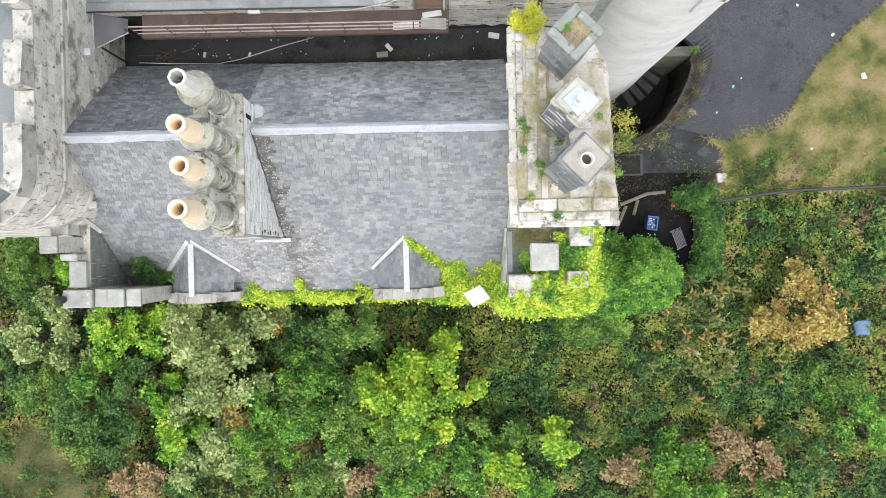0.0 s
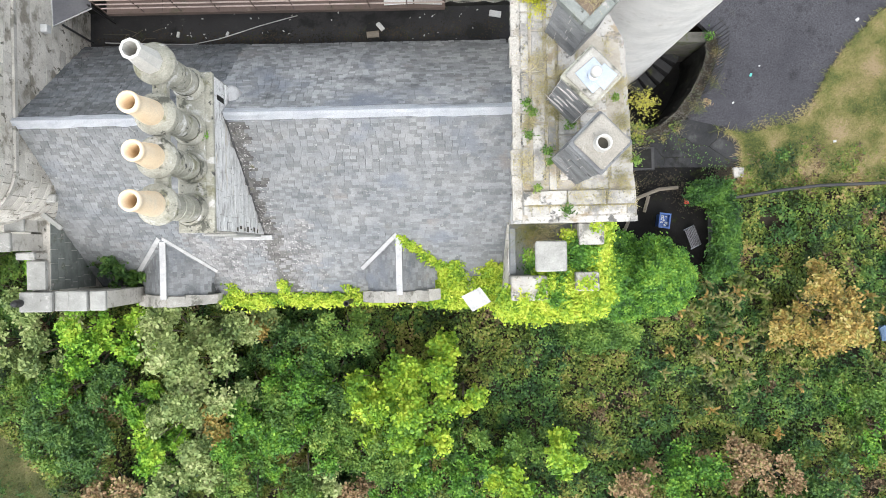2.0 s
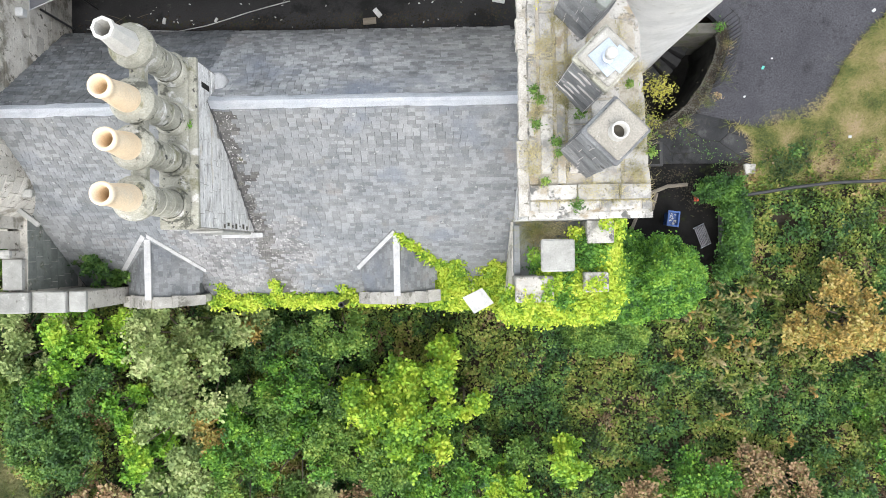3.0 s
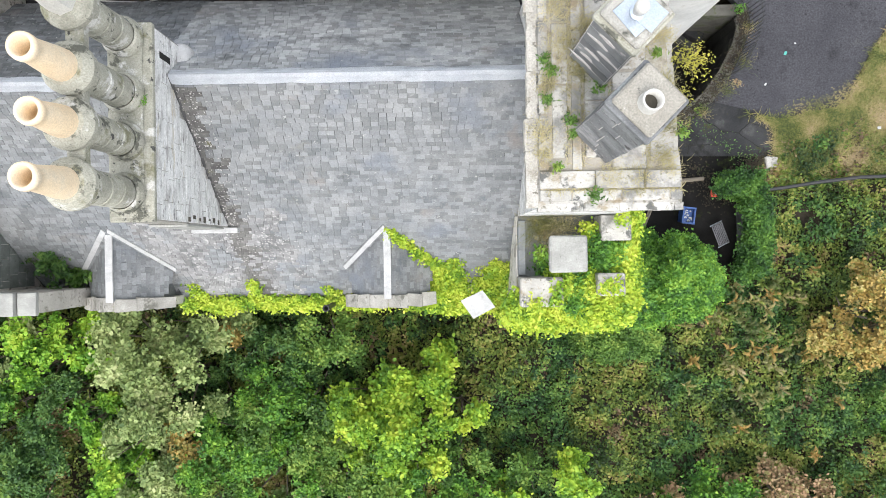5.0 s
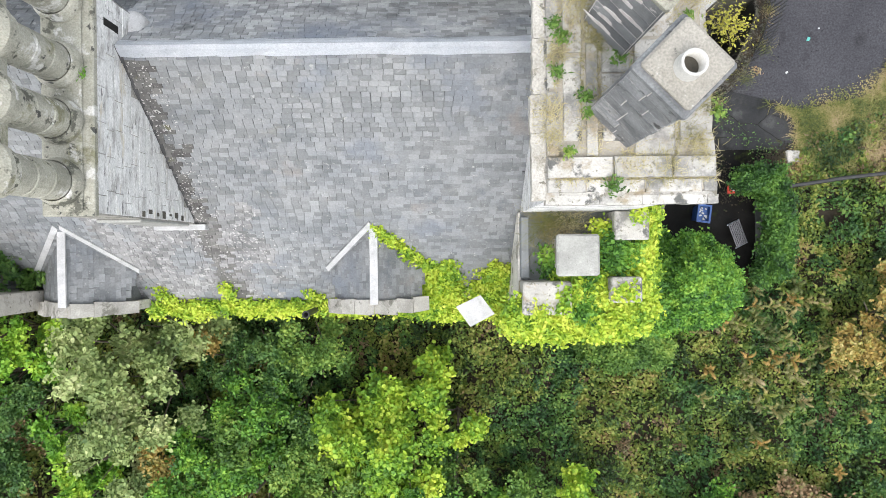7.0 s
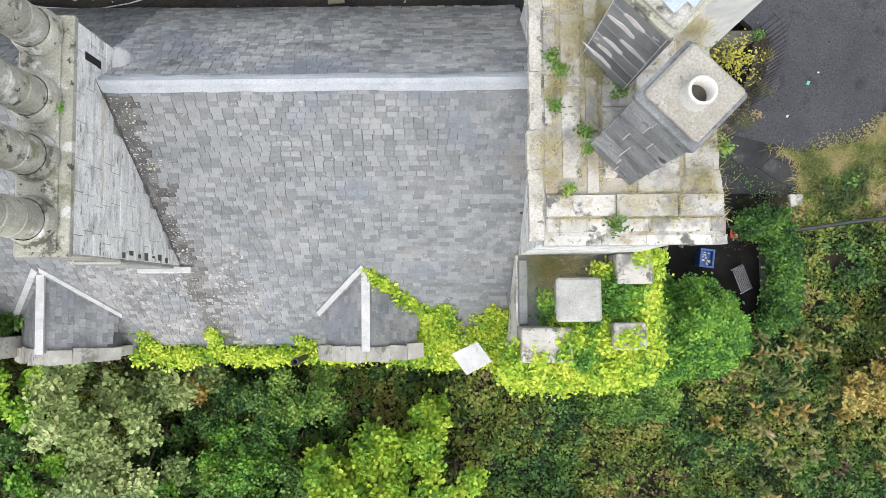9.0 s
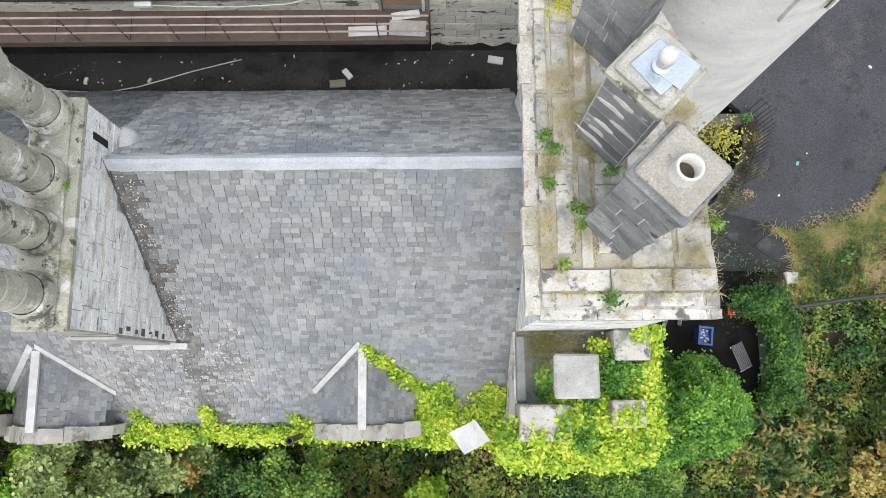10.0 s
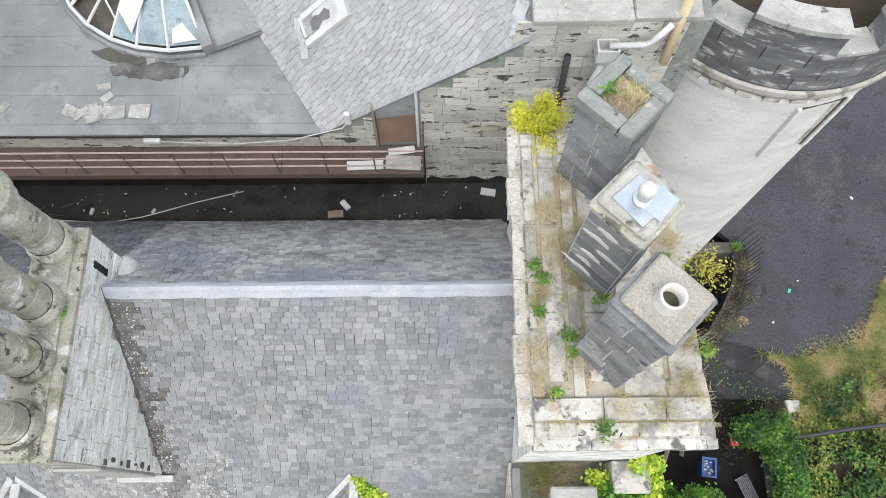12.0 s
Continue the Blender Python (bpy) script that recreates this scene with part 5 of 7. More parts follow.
def build_flat_roof():
    f = thing("flat_roof", "grey felted flat roof with seams and broken slabs", "roof", kind="structure", at=(-6, 9, 9.9))
    part("felt", prism([(-9.8, REAR_Y - 0.06), (-1.75, REAR_Y - 0.06), (-1.7, 7.2), (-5.2, 13.0), (-9.8, 13.0)], 9.9, 10.0), M_felt, f)
    part("felt", prism([(-9.8, 13.0), (9, 13.0), (9, 24), (-9.8, 24)], 9.9, 10.0), M_felt, f)
    part("edge_upstand", box(-9.8, -1.75, REAR_Y - 0.09, REAR_Y + 0.16, 10.0, 10.06, 0.02), M_felt, f)
    part("fascia", box(-9.8, -1.8, REAR_Y - 0.12, REAR_Y - 0.092, 9.98, 10.05, 0.005), M_black, f, "dark gutter edge")
    for y in (7.75, 8.45, 9.2, 10.0):
        part("seam", box(-9.8, -4.0 if y > 8.5 else -2.4, y, y + 0.06, 10.0, 10.012, 0.003), M_felt, f)
    part("seam", box(-4.75, -4.66, 7.1, 8.8, 10.0, 10.01, 0.003), M_felt, f)
    part("patch", ragged([(-6.25, 8.6), (-5.76, 8.6), (-4.6, 8.5), (-4.55, 8.27), (-4.95, 8.08), (-6.15, 8.24)], 10.0, 10.014, 0.07, 0.1), M_dirt, f, "dark dirty patch")
    part("patch", ragged([(-6.66, 8.8), (-6.33, 8.9), (-5.9, 8.7), (-5.2, 8.58), (-5.3, 8.5), (-6.1, 8.55), (-6.4, 8.66)], 10.0, 10.024, 0.05, 0.08), M_kerb, f, "brown moss along the lantern kerb")
    part("raised_panel", prism([(-4.85, 10.1), (-4.14, 8.73), (-3.1, 9.22), (-3.6, 10.1)], 10.0, 10.16), M_felt, f, "raised felted upstand beside the lantern")
    part("panel_edge", tube([(-4.14, 8.72, 10.1), (-3.08, 9.21, 10.1)], 0.04, 6), M_canopy, f)


build_flat_roof()


def build_lantern():
    cx, cy, z0 = -5.4, 11.7, 10.0
    c = thing("roof_lantern", "broken white-framed curved glass roof lantern with missing panes", "skylight", at=(cx, cy, z0))
    glass = surface("dusty_glass", (0.16, 0.22, 0.24), (0.28, 0.34, 0.36), 2.0, 20, 0.2, 0.05, 0.0, "object", [((0.05, 0.06, 0.06), 2.0, 0.58, 0.1)])
    rim = lambda a: 2.58 + (a + 134) * 0.0082 if a < -60 else 3.1
    at = lambda a, k, z: (cx + rim(a) * k * math.cos(radians(a)), cy + rim(a) * k * math.sin(radians(a)), z)
    angles = [-190, -176, -162, -148, -134, -120.5, -107, -95, -82, -68.5]
    # Black sheet on the felt stands in for the unlit room below.
    part("lantern_floor", prism([at(a, 0.97, 0)[:2] for a in angles] + [(cx + 0.6, cy + 1.5), (cx - 1.5, cy + 1.5)], z0 + 0.004, z0 + 0.02), M_soot_shade, c, "black sheet drawn for the unlit opening below")
    part("kerb", tube([at(a, 1.03, z0 + 0.03) for a in angles], 0.06, 8), M_felt, c, "grey curved kerb")
    part("sill", tube([at(a, 1.0, z0 + 0.15) for a in angles], 0.045, 6), M_white, c, "white curved sill")
    for a in angles:
        part("glazing_bar", tube([at(a, 1.0, z0 + 0.15), at(a, 0.1, z0 + 1.0)], 0.035, 6), M_white, c, "white glazing bar")
    for k, (a, b) in enumerate(zip(angles, angles[1:])):
        if k == 5:
            continue
        far = 0.62 if k == 6 else 0.15
        near = 0.97 if k != 4 else 0.6
        zz = lambda q: z0 + 0.15 + (1 - q) * 0.94
        part("pane", slab_from([at(a + 0.8, near, zz(near)), at(b - 0.8, near, zz(near)), at(b - 0.8, far, zz(far)), at(a + 0.8, far, zz(far))], 0.012), glass, c)
    part("cross_bar", tube([at(-134, 0.72, z0 + 0.44), at(-107, 0.72, z0 + 0.44)], 0.022, 6), M_white, c)
    part("cross_bar", tube([at(-120.5, 0.75, z0 + 0.4), at(-107, 0.86, z0 + 0.3)], 0.022, 6), M_white, c)
    part("loose_sheet", slab_from([at(-106, 0.8, z0 + 0.42), at(-97, 0.93, z0 + 0.3), at(-90, 0.62, z0 + 0.6), at(-104, 0.5, z0 + 0.68)], 0.02), M_white, c, "slipped white sheet")
    part("loose_sheet", slab_from([at(-80, 0.96, z0 + 0.22), at(-70, 0.95, z0 + 0.23), at(-74, 0.82, z0 + 0.34), at(-79, 0.86, z0 + 0.3)], 0.02), M_white, c, "slipped white sheet")
    a0, a1 = Vector(at(-67, 1.03, z0)), Vector(at(-67, 0.2, z0))
    d = (a1 - a0).normalized()
    s = Vector((d.y, -d.x, 0)) * 0.12
    part("side_kerb", prism([tuple((a0 + s)[:2]), tuple((a1 + s)[:2]), tuple((a1 - s)[:2]), tuple((a0 - s)[:2])], z0, z0 + 0.3), M_felt, c, "grey upstand beside the lantern")


build_lantern()


def build_slated_wing():
    w = thing("slated_wing", "pale grey slated roof wing rising beside the flat roof", "roof", kind="structure", at=(0, 8, 10))
    bpy.context.view_layer.update()
    e = Vector((-0.52, 0.854, 0))
    g = Vector((0.854, 0.52, 0))
    rise = 0.92
    k = 1 / math.hypot(1, rise)
    up = Vector((g.x * k, g.y * k, rise * k))
    nr = e.cross(up)
    nr = nr if nr.z > 0 else -nr
    o = Vector((-1.8, REAR_Y + 0.05, 10.02))

    def keep(p):
        return p.y > REAR_Y - 0.2 and p.x < 2.15
    # roof body: a wedge under the slates, cut off at the wall plane
    bm = bmesh.new()
    h = lambda x, y: 10.02 + ((x - o.x) * g.x + (y - o.y) * g.y) * rise - 0.06
    plan = [(o.x, o.y), (2.1, o.y), (2.1, 14.0), (o.x + e.x * 8.3, o.y + e.y * 8.3)]
    hi = [bm.verts.new((x, y, h(x, y))) for x, y in plan]
    lo = [bm.verts.new((x, y, 9.9)) for x, y in plan]
    bm.faces.new(hi)
    bm.faces.new(lo[::-1])
    for i in range(4):
        j = (i + 1) % 4
        bm.faces.new((lo[i], lo[j], hi[j], hi[i]))
    bmesh.ops.recalc_face_normals(bm, faces=bm.faces)
    part("roof_deck", bm, M_batten, w)
    ob = slates(w, o + up * 6.0, e, -up, nr, 6.05, (-6.0, 8.0), M_slate_rear, near=lambda p: -0.9 < p.x < 1.3 and 7.1 < p.y < 8.6, piece=unit_block("slate", M_slate_rear_piece, (0.02, 0.03, 0.3)), width=0.155, shown=0.13, keep=lambda p: keep(p) and p.y < 13.5)
    bm = bmesh.new()
    bm.from_mesh(ob.data)
    bmesh.ops.bisect_plane(bm, geom=bm.verts[:] + bm.edges[:] + bm.faces[:], plane_co=(0, REAR_Y - 0.07, 0), plane_no=(0, -1, 0), clear_outer=True)
    bm.to_mesh(ob.data)
    bm.free()
    dirv = Vector((3.85, 0, 3.85 * g.x * rise))
    a = Vector((-1.82, REAR_Y - 0.06, 9.93))
    part("verge_strip", slab_from([a, a + dirv, a + dirv + Vector((0, 0.18, 0.18 * g.y * rise)), a + Vector((0, 0.18, 0.18 * g.y * rise))], 0.04), M_felt, w, "thin grey verge edge")
    # skylight, set a little askew on the slope
    s, c = up * 0.962 - e * 0.275, e * 0.962 + up * 0.275
    sk = o + up * 0.985 + e * 1.645
    if s.cross(c).dot(nr) < 0:
        c = -c
    for ds, dc, ws, wc, hh in ((0.03, 0.1, 0.07, 0.44, 0.1), (1.12, 0, 0.2, 0.66, 0.17), (0.56, -0.26, 1.14, 0.14, 0.17), (0.6, 0.27, 1.06, 0.12, 0.15)):
        lay("skylight_frame", unit_block("skylight_frame", M_white, (0.03, 0.06, 0.15)), w, s, c, nr, sk + s * ds + c * dc + nr * 0.06, ws, wc, hh)
    lay("skylight_pane", unit_block("skylight_pane", M_flash), w, s, c, nr, sk + s * 0.72 + nr * 0.08, 0.72, 0.42, 0.03)
    # Dark plate over the pane paints the unlit space behind the break.
    bm = prism([(-0.26, -0.1), (-0.1, -0.16), (0.05, -0.07), (0.24, -0.12), (0.3, 0.02), (0.2, 0.13), (0.02, 0.08), (-0.1, 0.14), (-0.24, 0.09)], 0, 0.006)
    hole = part("broken_hole", bm, M_canopy, w, "dark plate drawn for the unlit hole in the pane")
    hole.matrix_world = Matrix.Translation(sk + s * 0.5 + nr * 0.098) @ Matrix((s, c, nr)).transposed().to_4x4()
    for outline, ds, dc in (([(-0.16, -0.42), (0.02, -0.5), (0.1, -0.2), (0.06, 0.1), (0.14, 0.34), (0.0, 0.42), (-0.1, 0.2), (-0.06, -0.1)], -0.14, 0.0), ([(-0.3, -0.12), (-0.1, -0.2), (0.05, -0.1), (0.26, -0.16), (0.3, 0.08), (0.08, 0.14), (-0.14, 0.1), (-0.28, 0.14)], None, 0)):
        ob = part("flashing_patch", prism(outline, 0, 0.012), M_patch, w, "crumpled white flashing")
        at = sk + s * ds + nr * 0.035 if ds is not None else Vector((1.9, 7.17, 13.13))
        ax = s if ds is not None else Vector((0.2, 0.8, 0.4)).normalized()
        ax = (ax - nr * ax.dot(nr)).normalized()
        ob.matrix_world = Matrix.Translation(at + nr * 0.01) @ Matrix((ax, nr.cross(ax), nr)).transposed().to_4x4()


build_slated_wing()


def build_gangway():
    g = thing("gangway", "rust-brown steel gangway with railings along the rear wall", "gangway", at=(-4, 6.5, 7.6))
    x0, x1, y0, y1, z = -8.5, 0.28, 6.26, REAR_Y - 0.01, 9.42
    n = 6
    for i in range(n):
        a, b = x0 + (x1 - x0) * i / n, x0 + (x1 - x0) * (i + 1) / n
        part("deck_plate", box(a + 0.005, b - 0.005, y0, y1, z - 0.04, z, 0.004), M_rust, g)
    part("edge_beam", box(x0, x1, y0 - 0.04, y0 - 0.003, z - 0.16, z + 0.03, 0.005), M_rust, g)
    for h in (0.32, 0.62, 0.92):
        part("rail", tube([(x0, y0, z + h), (x1, y0, z + h)], 0.02, 6), M_rail, g, "thin faded brown rail")
    for i in range(10):
        x = x0 + (x1 - x0) * i / 9
        part("post", tube([(x, y0, z - 0.1), (x, y0, z + 0.93)], 0.016, 6), M_rust, g)
    for h in (0.45, 0.92):
        part("end_rail", tube([(x1, y0, z + h), (x1, y1, z + h)], 0.018, 6), M_rust, g)


build_gangway()
for i, (x0, x1, y0, y1, r, m) in enumerate(((-1.3, -0.55, 6.32, 6.52, 2, M_white), (-0.5, 0.22, 6.3, 6.62, -3, M_cope), (-0.45, 0.1, 6.64, 6.8, 8, M_white))):
    tagged(part("loose_plank", box(x0, x1, y0, y1, 9.425 + 0.03 * i, 9.452 + 0.03 * i, 0.004, rot=about((x0 + x1) / 2, (y0 + y1) / 2, 0, r)), m), "loose pale board lying on the gangway deck", "board", "boards on the gangway")
tagged(part("fallen_panel", box(-1.95, -1.6, 6.02, 6.2, 7.6, 7.63, 0.004, rot=about(-1.7, 6.2, 0, 5)), M_wood), "buff panel lying below the gangway edge", "board")


def pipe_thing(name, label, pts, r, mat, category="pipe"):
    return tagged(part(name, tube(pts, r, 8), mat, smooth=True), label, category)


pipe_thing("drain_pipe", "dark cast-iron drainpipe on the ashlar wall", [(2.9, REAR_Y - 0.1, 9.0), (2.73, REAR_Y - 0.1, 12.64)], 0.06, M_black)
pipe_thing("overflow_pipe", "pale yellow plastic pipe leaning on the tower parapet", [(4.33, 6.72, 12.55), (4.4, 6.98, 13.7), (4.46, 7.2, 14.6)], 0.08, M_pale)
hop = thing("rain_hopper", "white rainwater hopper and pipe on the rear wall", "gutter", at=(3.3, REAR_Y - 0.15, 12.4))
bm = bmesh.new()
rings = [[bm.verts.new((3.33 + sx * w, REAR_Y - 0.14 + sy * d, z)) for sx, sy in ((-1, -1), (1, -1), (1, 1), (-1, 1))] for w, d, z in ((0.06, 0.06, 12.5), (0.17, 0.12, 12.68), (0.18, 0.13, 12.98), (0.15, 0.1, 12.98), (0.14, 0.09, 12.75))]
for p, q in zip(rings, rings[1:]):
    for i in range(4):
        bm.faces.new((p[i], p[(i + 1) % 4], q[(i + 1) % 4], q[i]))
bm.faces.new(rings[-1])
part("hopper", bm, M_white, hop)
part("pipe", tube([(3.33, REAR_Y - 0.14, 12.5), (3.25, REAR_Y - 0.14, 12.0), (3.2, REAR_Y - 0.1, 11.0)], 0.05, 8), M_white, hop, smooth=True)
part("pipe", tube([(3.34, REAR_Y - 0.16, 13.0), (3.9, REAR_Y - 0.16, 13.02), (4.0, REAR_Y - 0.16, 13.1), (4.2, REAR_Y - 0.14, 13.5)], 0.055, 8), M_white, hop, smooth=True)
pipe_thing("white_cable", "slack white cable along the roof edge", [(-5.1, REAR_Y - 0.15, 9.9), (-4.4, REAR_Y - 0.15, 9.83), (-3.4, REAR_Y - 0.15, 9.8), (-2.4, REAR_Y - 0.15, 9.9), (-1.3, REAR_Y - 0.1, 10.3), (-1.2, REAR_Y - 0.12, 10.5)], 0.012, M_white, "cable")
tagged(part("flood_lamp", box(-5.32, -4.98, REAR_Y - 0.2, REAR_Y - 0.1, 9.86, 9.96, 0.015), M_white), "slim white lamp fixed at the roof edge", "lamp")
tagged(part("flood_lamp", box(-1.22, -1.1, REAR_Y - 0.12, REAR_Y - 0.02, 10.45, 10.8, 0.015), M_white), "slim white lamp fixed beside the doorway", "lamp")
pipe_thing("loose_cable", "pale cable trailing over the slates into the gutter", [(-9.2, 5.9, 8.0), (-8.2, 5.84, 8.05), (-6.9, 5.9, 7.68), (-6.17, 6.05, 7.63), (-5.55, 6.23, 7.63), (-5.0, 6.4, 7.63), (-4.5, 6.53, 7.63), (-3.9, 6.68, 7.63)], 0.014, M_flash, "cable")
for i, (x, y, w, d, r) in enumerate(((-5.95, 7.35, 0.42, 0.32, 4), (-5.45, 7.37, 0.42, 0.32, -2), (-6.6, 7.35, 0.3, 0.2, 30), (-6.9, 7.4, 0.25, 0.18, 70), (-6.3, 7.42, 0.2, 0.14, 15), (-6.15, 7.7, 0.26, 0.16, 40), (-6.25, 7.95, 0.3, 0.14, 10), (-5.35, 8.6, 0.25, 0.2, 20), (-8.2, 7.5, 0.25, 0.15, 60))):
    tagged(part("broken_slab", box(x - w / 2, x + w / 2, y - d / 2, y + d / 2, 10.0, 10.03, 0.006, rot=about(x, y, 0, r), jig=0.012), M_cope), "broken pale slab lying on the felt roof", "slab", "broken slabs on the flat roof")


for i in range(22):
    x, y, s = random.uniform(-6.9, -6.0), random.gauss(7.34, 0.07), random.uniform(0.05, 0.13)
    tagged(part("slab_shard", box(x - s, x + s, y - s * 0.6, y + s * 0.6, 10.0 + 0.012 * (i % 3), 10.02 + 0.012 * (i % 3), 0.004, rot=about(x, y, 0, 40 * i), jig=s * 0.25), M_cope), "thin grey shard of broken slab", "slab", "broken slabs on the flat roof")


# ---- round tower ----
def build_tower():
    cx, cy, r = 7.1, 9.55, 2.75
    t = thing("round_tower", "round rendered stone tower with a corbelled crenellated crown", "tower", at=(cx, cy, GROUND))
    bpy.context.view_layer.update()
    part("shaft", lathe([(r + 0.1, -4.2), (r + 0.02, GROUND), (r, 11.1)], 72, (cx, cy, 0)), M_harl, t, "grey-white rendered shaft", True)
    part("corbel_ring", lathe([(r, 11.1), (r + 0.08, 11.12), (r + 0.08, 11.25), (r + 0.02, 11.3)], 72, (cx, cy, 0)), M_harl, t)
    part("corbel_ring", lathe([(r + 0.02, 11.48), (r + 0.16, 11.5), (r + 0.2, 11.6), (r + 0.2, 11.72), (r + 0.14, 11.75)], 72, (cx, cy, 0)), M_merlon, t, "moulded stone ring")
    # Dark ring gives the shaded openings between the corbels by its colour.
    part("frieze", lathe([(r + 0.01, 11.28), (r + 0.01, 11.5)], 72, (cx, cy, 0)), M_stone_dark, t)
    for k in range(36):
        a = radians(k * 10 - 129)
        n = Vector((math.cos(a), math.sin(a), 0))
        lay("corbel", BLOCK_PALE, t, Vector((-n.y, n.x, 0)), Vector((0, 0, 1)), n, Vector((cx, cy, 11.4)) + n * (r + 0.06), 0.3, 0.18, 0.14)
    part("parapet", lathe([(r + 0.12, 11.74), (r + 0.1, 12.75), (r - 0.32, 12.75), (r - 0.32, 11.9)], 72, (cx, cy, 0)), M_crown, t, "blackened parapet wall")
    for row in range(3):
        for k in range(24):
            a = radians(k * 15 + (7.5 if row % 2 else 0))
            n = Vector((math.cos(a), math.sin(a), 0))
            if n.y < 0.45:
                lay("stone", BLOCK_CROWN, t, Vector((-n.y, n.x, 0)), Vector((0, 0, 1)), n, Vector((cx, cy, 11.93 + row * 0.33)) + n * (r + 0.09), 0.735, 0.322, 0.05)
    for k in range(8):
        a0, a1 = k * 45 - 121, k * 45 - 121 + 31
        arc = lambda q, s: [(cx + q * math.cos(radians(a)), cy + q * math.sin(radians(a))) for a in s]
        ring = arc(r + 0.1, np.linspace(a0, a1, 8)) + arc(r - 0.32, np.linspace(a1, a0, 8))
        bm = prism(ring, 12.75, 13.25)
        bmesh.ops.triangulate(bm, faces=[f for f in bm.faces if len(f.verts) > 4])
        part("merlon", bm, M_crown, t)
        cap = arc(r + 0.14, np.linspace(a0, a1, 8)) + arc(r - 0.36, np.linspace(a1, a0, 8))
        bm = prism(cap, 13.25, 13.36)
        bmesh.ops.triangulate(bm, faces=[f for f in bm.faces if len(f.verts) > 4])
        part("merlon_cap", bm, M_cope, t, "pale coping")
        sill = arc(r + 0.13, np.linspace(a1, a0 + 45, 5)) + arc(r - 0.35, np.linspace(a0 + 45, a1, 5))
        bm = prism(sill, 12.755, 12.83)
        bmesh.ops.triangulate(bm, faces=[f for f in bm.faces if len(f.verts) > 4])
        part("crenel_sill", bm, M_cope, t, "pale coping")
    part("tower_roof", lathe([(0.001, 12.1), (r - 0.3, 12.0)], 48, (cx, cy, 0)), M_earth, t, "dirty flat tower roof")
    a = radians(-74.5)
    n = Vector((math.cos(a), math.sin(a), 0))
    u = Vector((-n.y, n.x, 0))
    win = part("window_recess", box(-0.42, 0.54, -0.06, 0.0, -0.9, 0.9), M_stone, t, "blind window recess")
    win.matrix_world = Matrix.Translation(Vector((cx, cy, 10.0)) + n * (r - 0.02)) @ Matrix((u, n, (0, 0, 1))).transposed().to_4x4()
    # Thin dark bars paint the shadow lines round the window.
    for s in (-0.385, 0.5):
        q = part("window_shadow_gap", box(s - 0.02, s + 0.02, -0.02, 0.03, -0.92, 0.92), M_soot_shade, t)
        q.matrix_world = Matrix.Translation(Vector((cx, cy, 10.0)) + n * (r - 0.03)) @ Matrix((u, n, (0, 0, 1))).transposed().to_4x4()
    q = part("window_shadow_gap", box(-0.4, 0.52, -0.02, 0.03, 0.88, 0.93), M_soot_shade, t)
    q.matrix_world = Matrix.Translation(Vector((cx, cy, 10.0)) + n * (r - 0.03)) @ Matrix((u, n, (0, 0, 1))).transposed().to_4x4()
    for s in (-0.46, 0.58):
        j = part("window_jamb", box(s - 0.05, s + 0.05, -0.02, 0.07, -0.95, 0.95, 0.01), M_harl, t)
        j.matrix_world = Matrix.Translation(Vector((cx, cy, 10.0)) + n * (r - 0.03)) @ Matrix((u, n, (0, 0, 1))).transposed().to_4x4()


build_tower()


# ---- south-east bay: ivy-covered parapet below the gable head ----
def build_bay():
    b = thing("bay", "ivy-clad stone bay with pale slabs below the gable", "bay", kind="structure", at=(3, -0.5, GROUND))
    part("bay_wall", box(1.9, 4.35, -1.6, 0.6, GROUND - 0.3, 8.2), M_stone, b)
    part("bay_roof", box(1.95, 4.3, -1.55, 0.6, 8.2, 8.26), M_felt, b, "dirty grey bay roof")
    part("parapet_slab", box(1.9, 2.85, -1.45, -0.8, 8.2, 9.1, 0.03), M_flag, b, "grey parapet slab")
    part("parapet_slab", box(3.62, 4.22, -1.22, -0.72, 8.2, 9.12, 0.03), M_flag, b, "grey parapet slab")
    part("parapet_slab", box(3.72, 4.4, 0.0, 0.58, 8.2, 9.0, 0.03), M_flag, b, "grey parapet slab")
    part("kerb", box(1.93, 2.1, -0.75, 0.5, 8.2, 8.5, 0.02), M_felt, b, "lead-grey kerb")


build_bay()
cap = thing("pedestal", "square pale stone pedestal with a flat cap slab", "pedestal", at=(2.9, -0.2, 8.26))
part("shaft", box(2.6, 3.2, -0.54, 0.04, 8.26, 9.3), M_stone, cap)
part("cap_slab", box(2.5, 3.32, -0.68, 0.12, 9.3, 9.48, 0.04, jig=0.006), M_cope, cap, "pale cap slab")
tagged(part("board", slab_from([(0.62, -1.44, 7.0), (0.94, -1.9, 6.95), (1.49, -1.61, 6.98), (1.17, -1.18, 7.05)], 0.025), M_flash), "loose white board resting on the ivy at the eaves", "board")
tagged(part("vent_pipe", lathe([(0.07, 5.3), (0.07, 6.7), (0.09, 6.72), (0.09, 6.78), (0.06, 6.78), (0.055, 6.5), (0.001, 6.5)], 12, (-2.79, -1.6, 0)), M_black, smooth=True), "dark vent pipe end at the ivy eaves", "pipe")


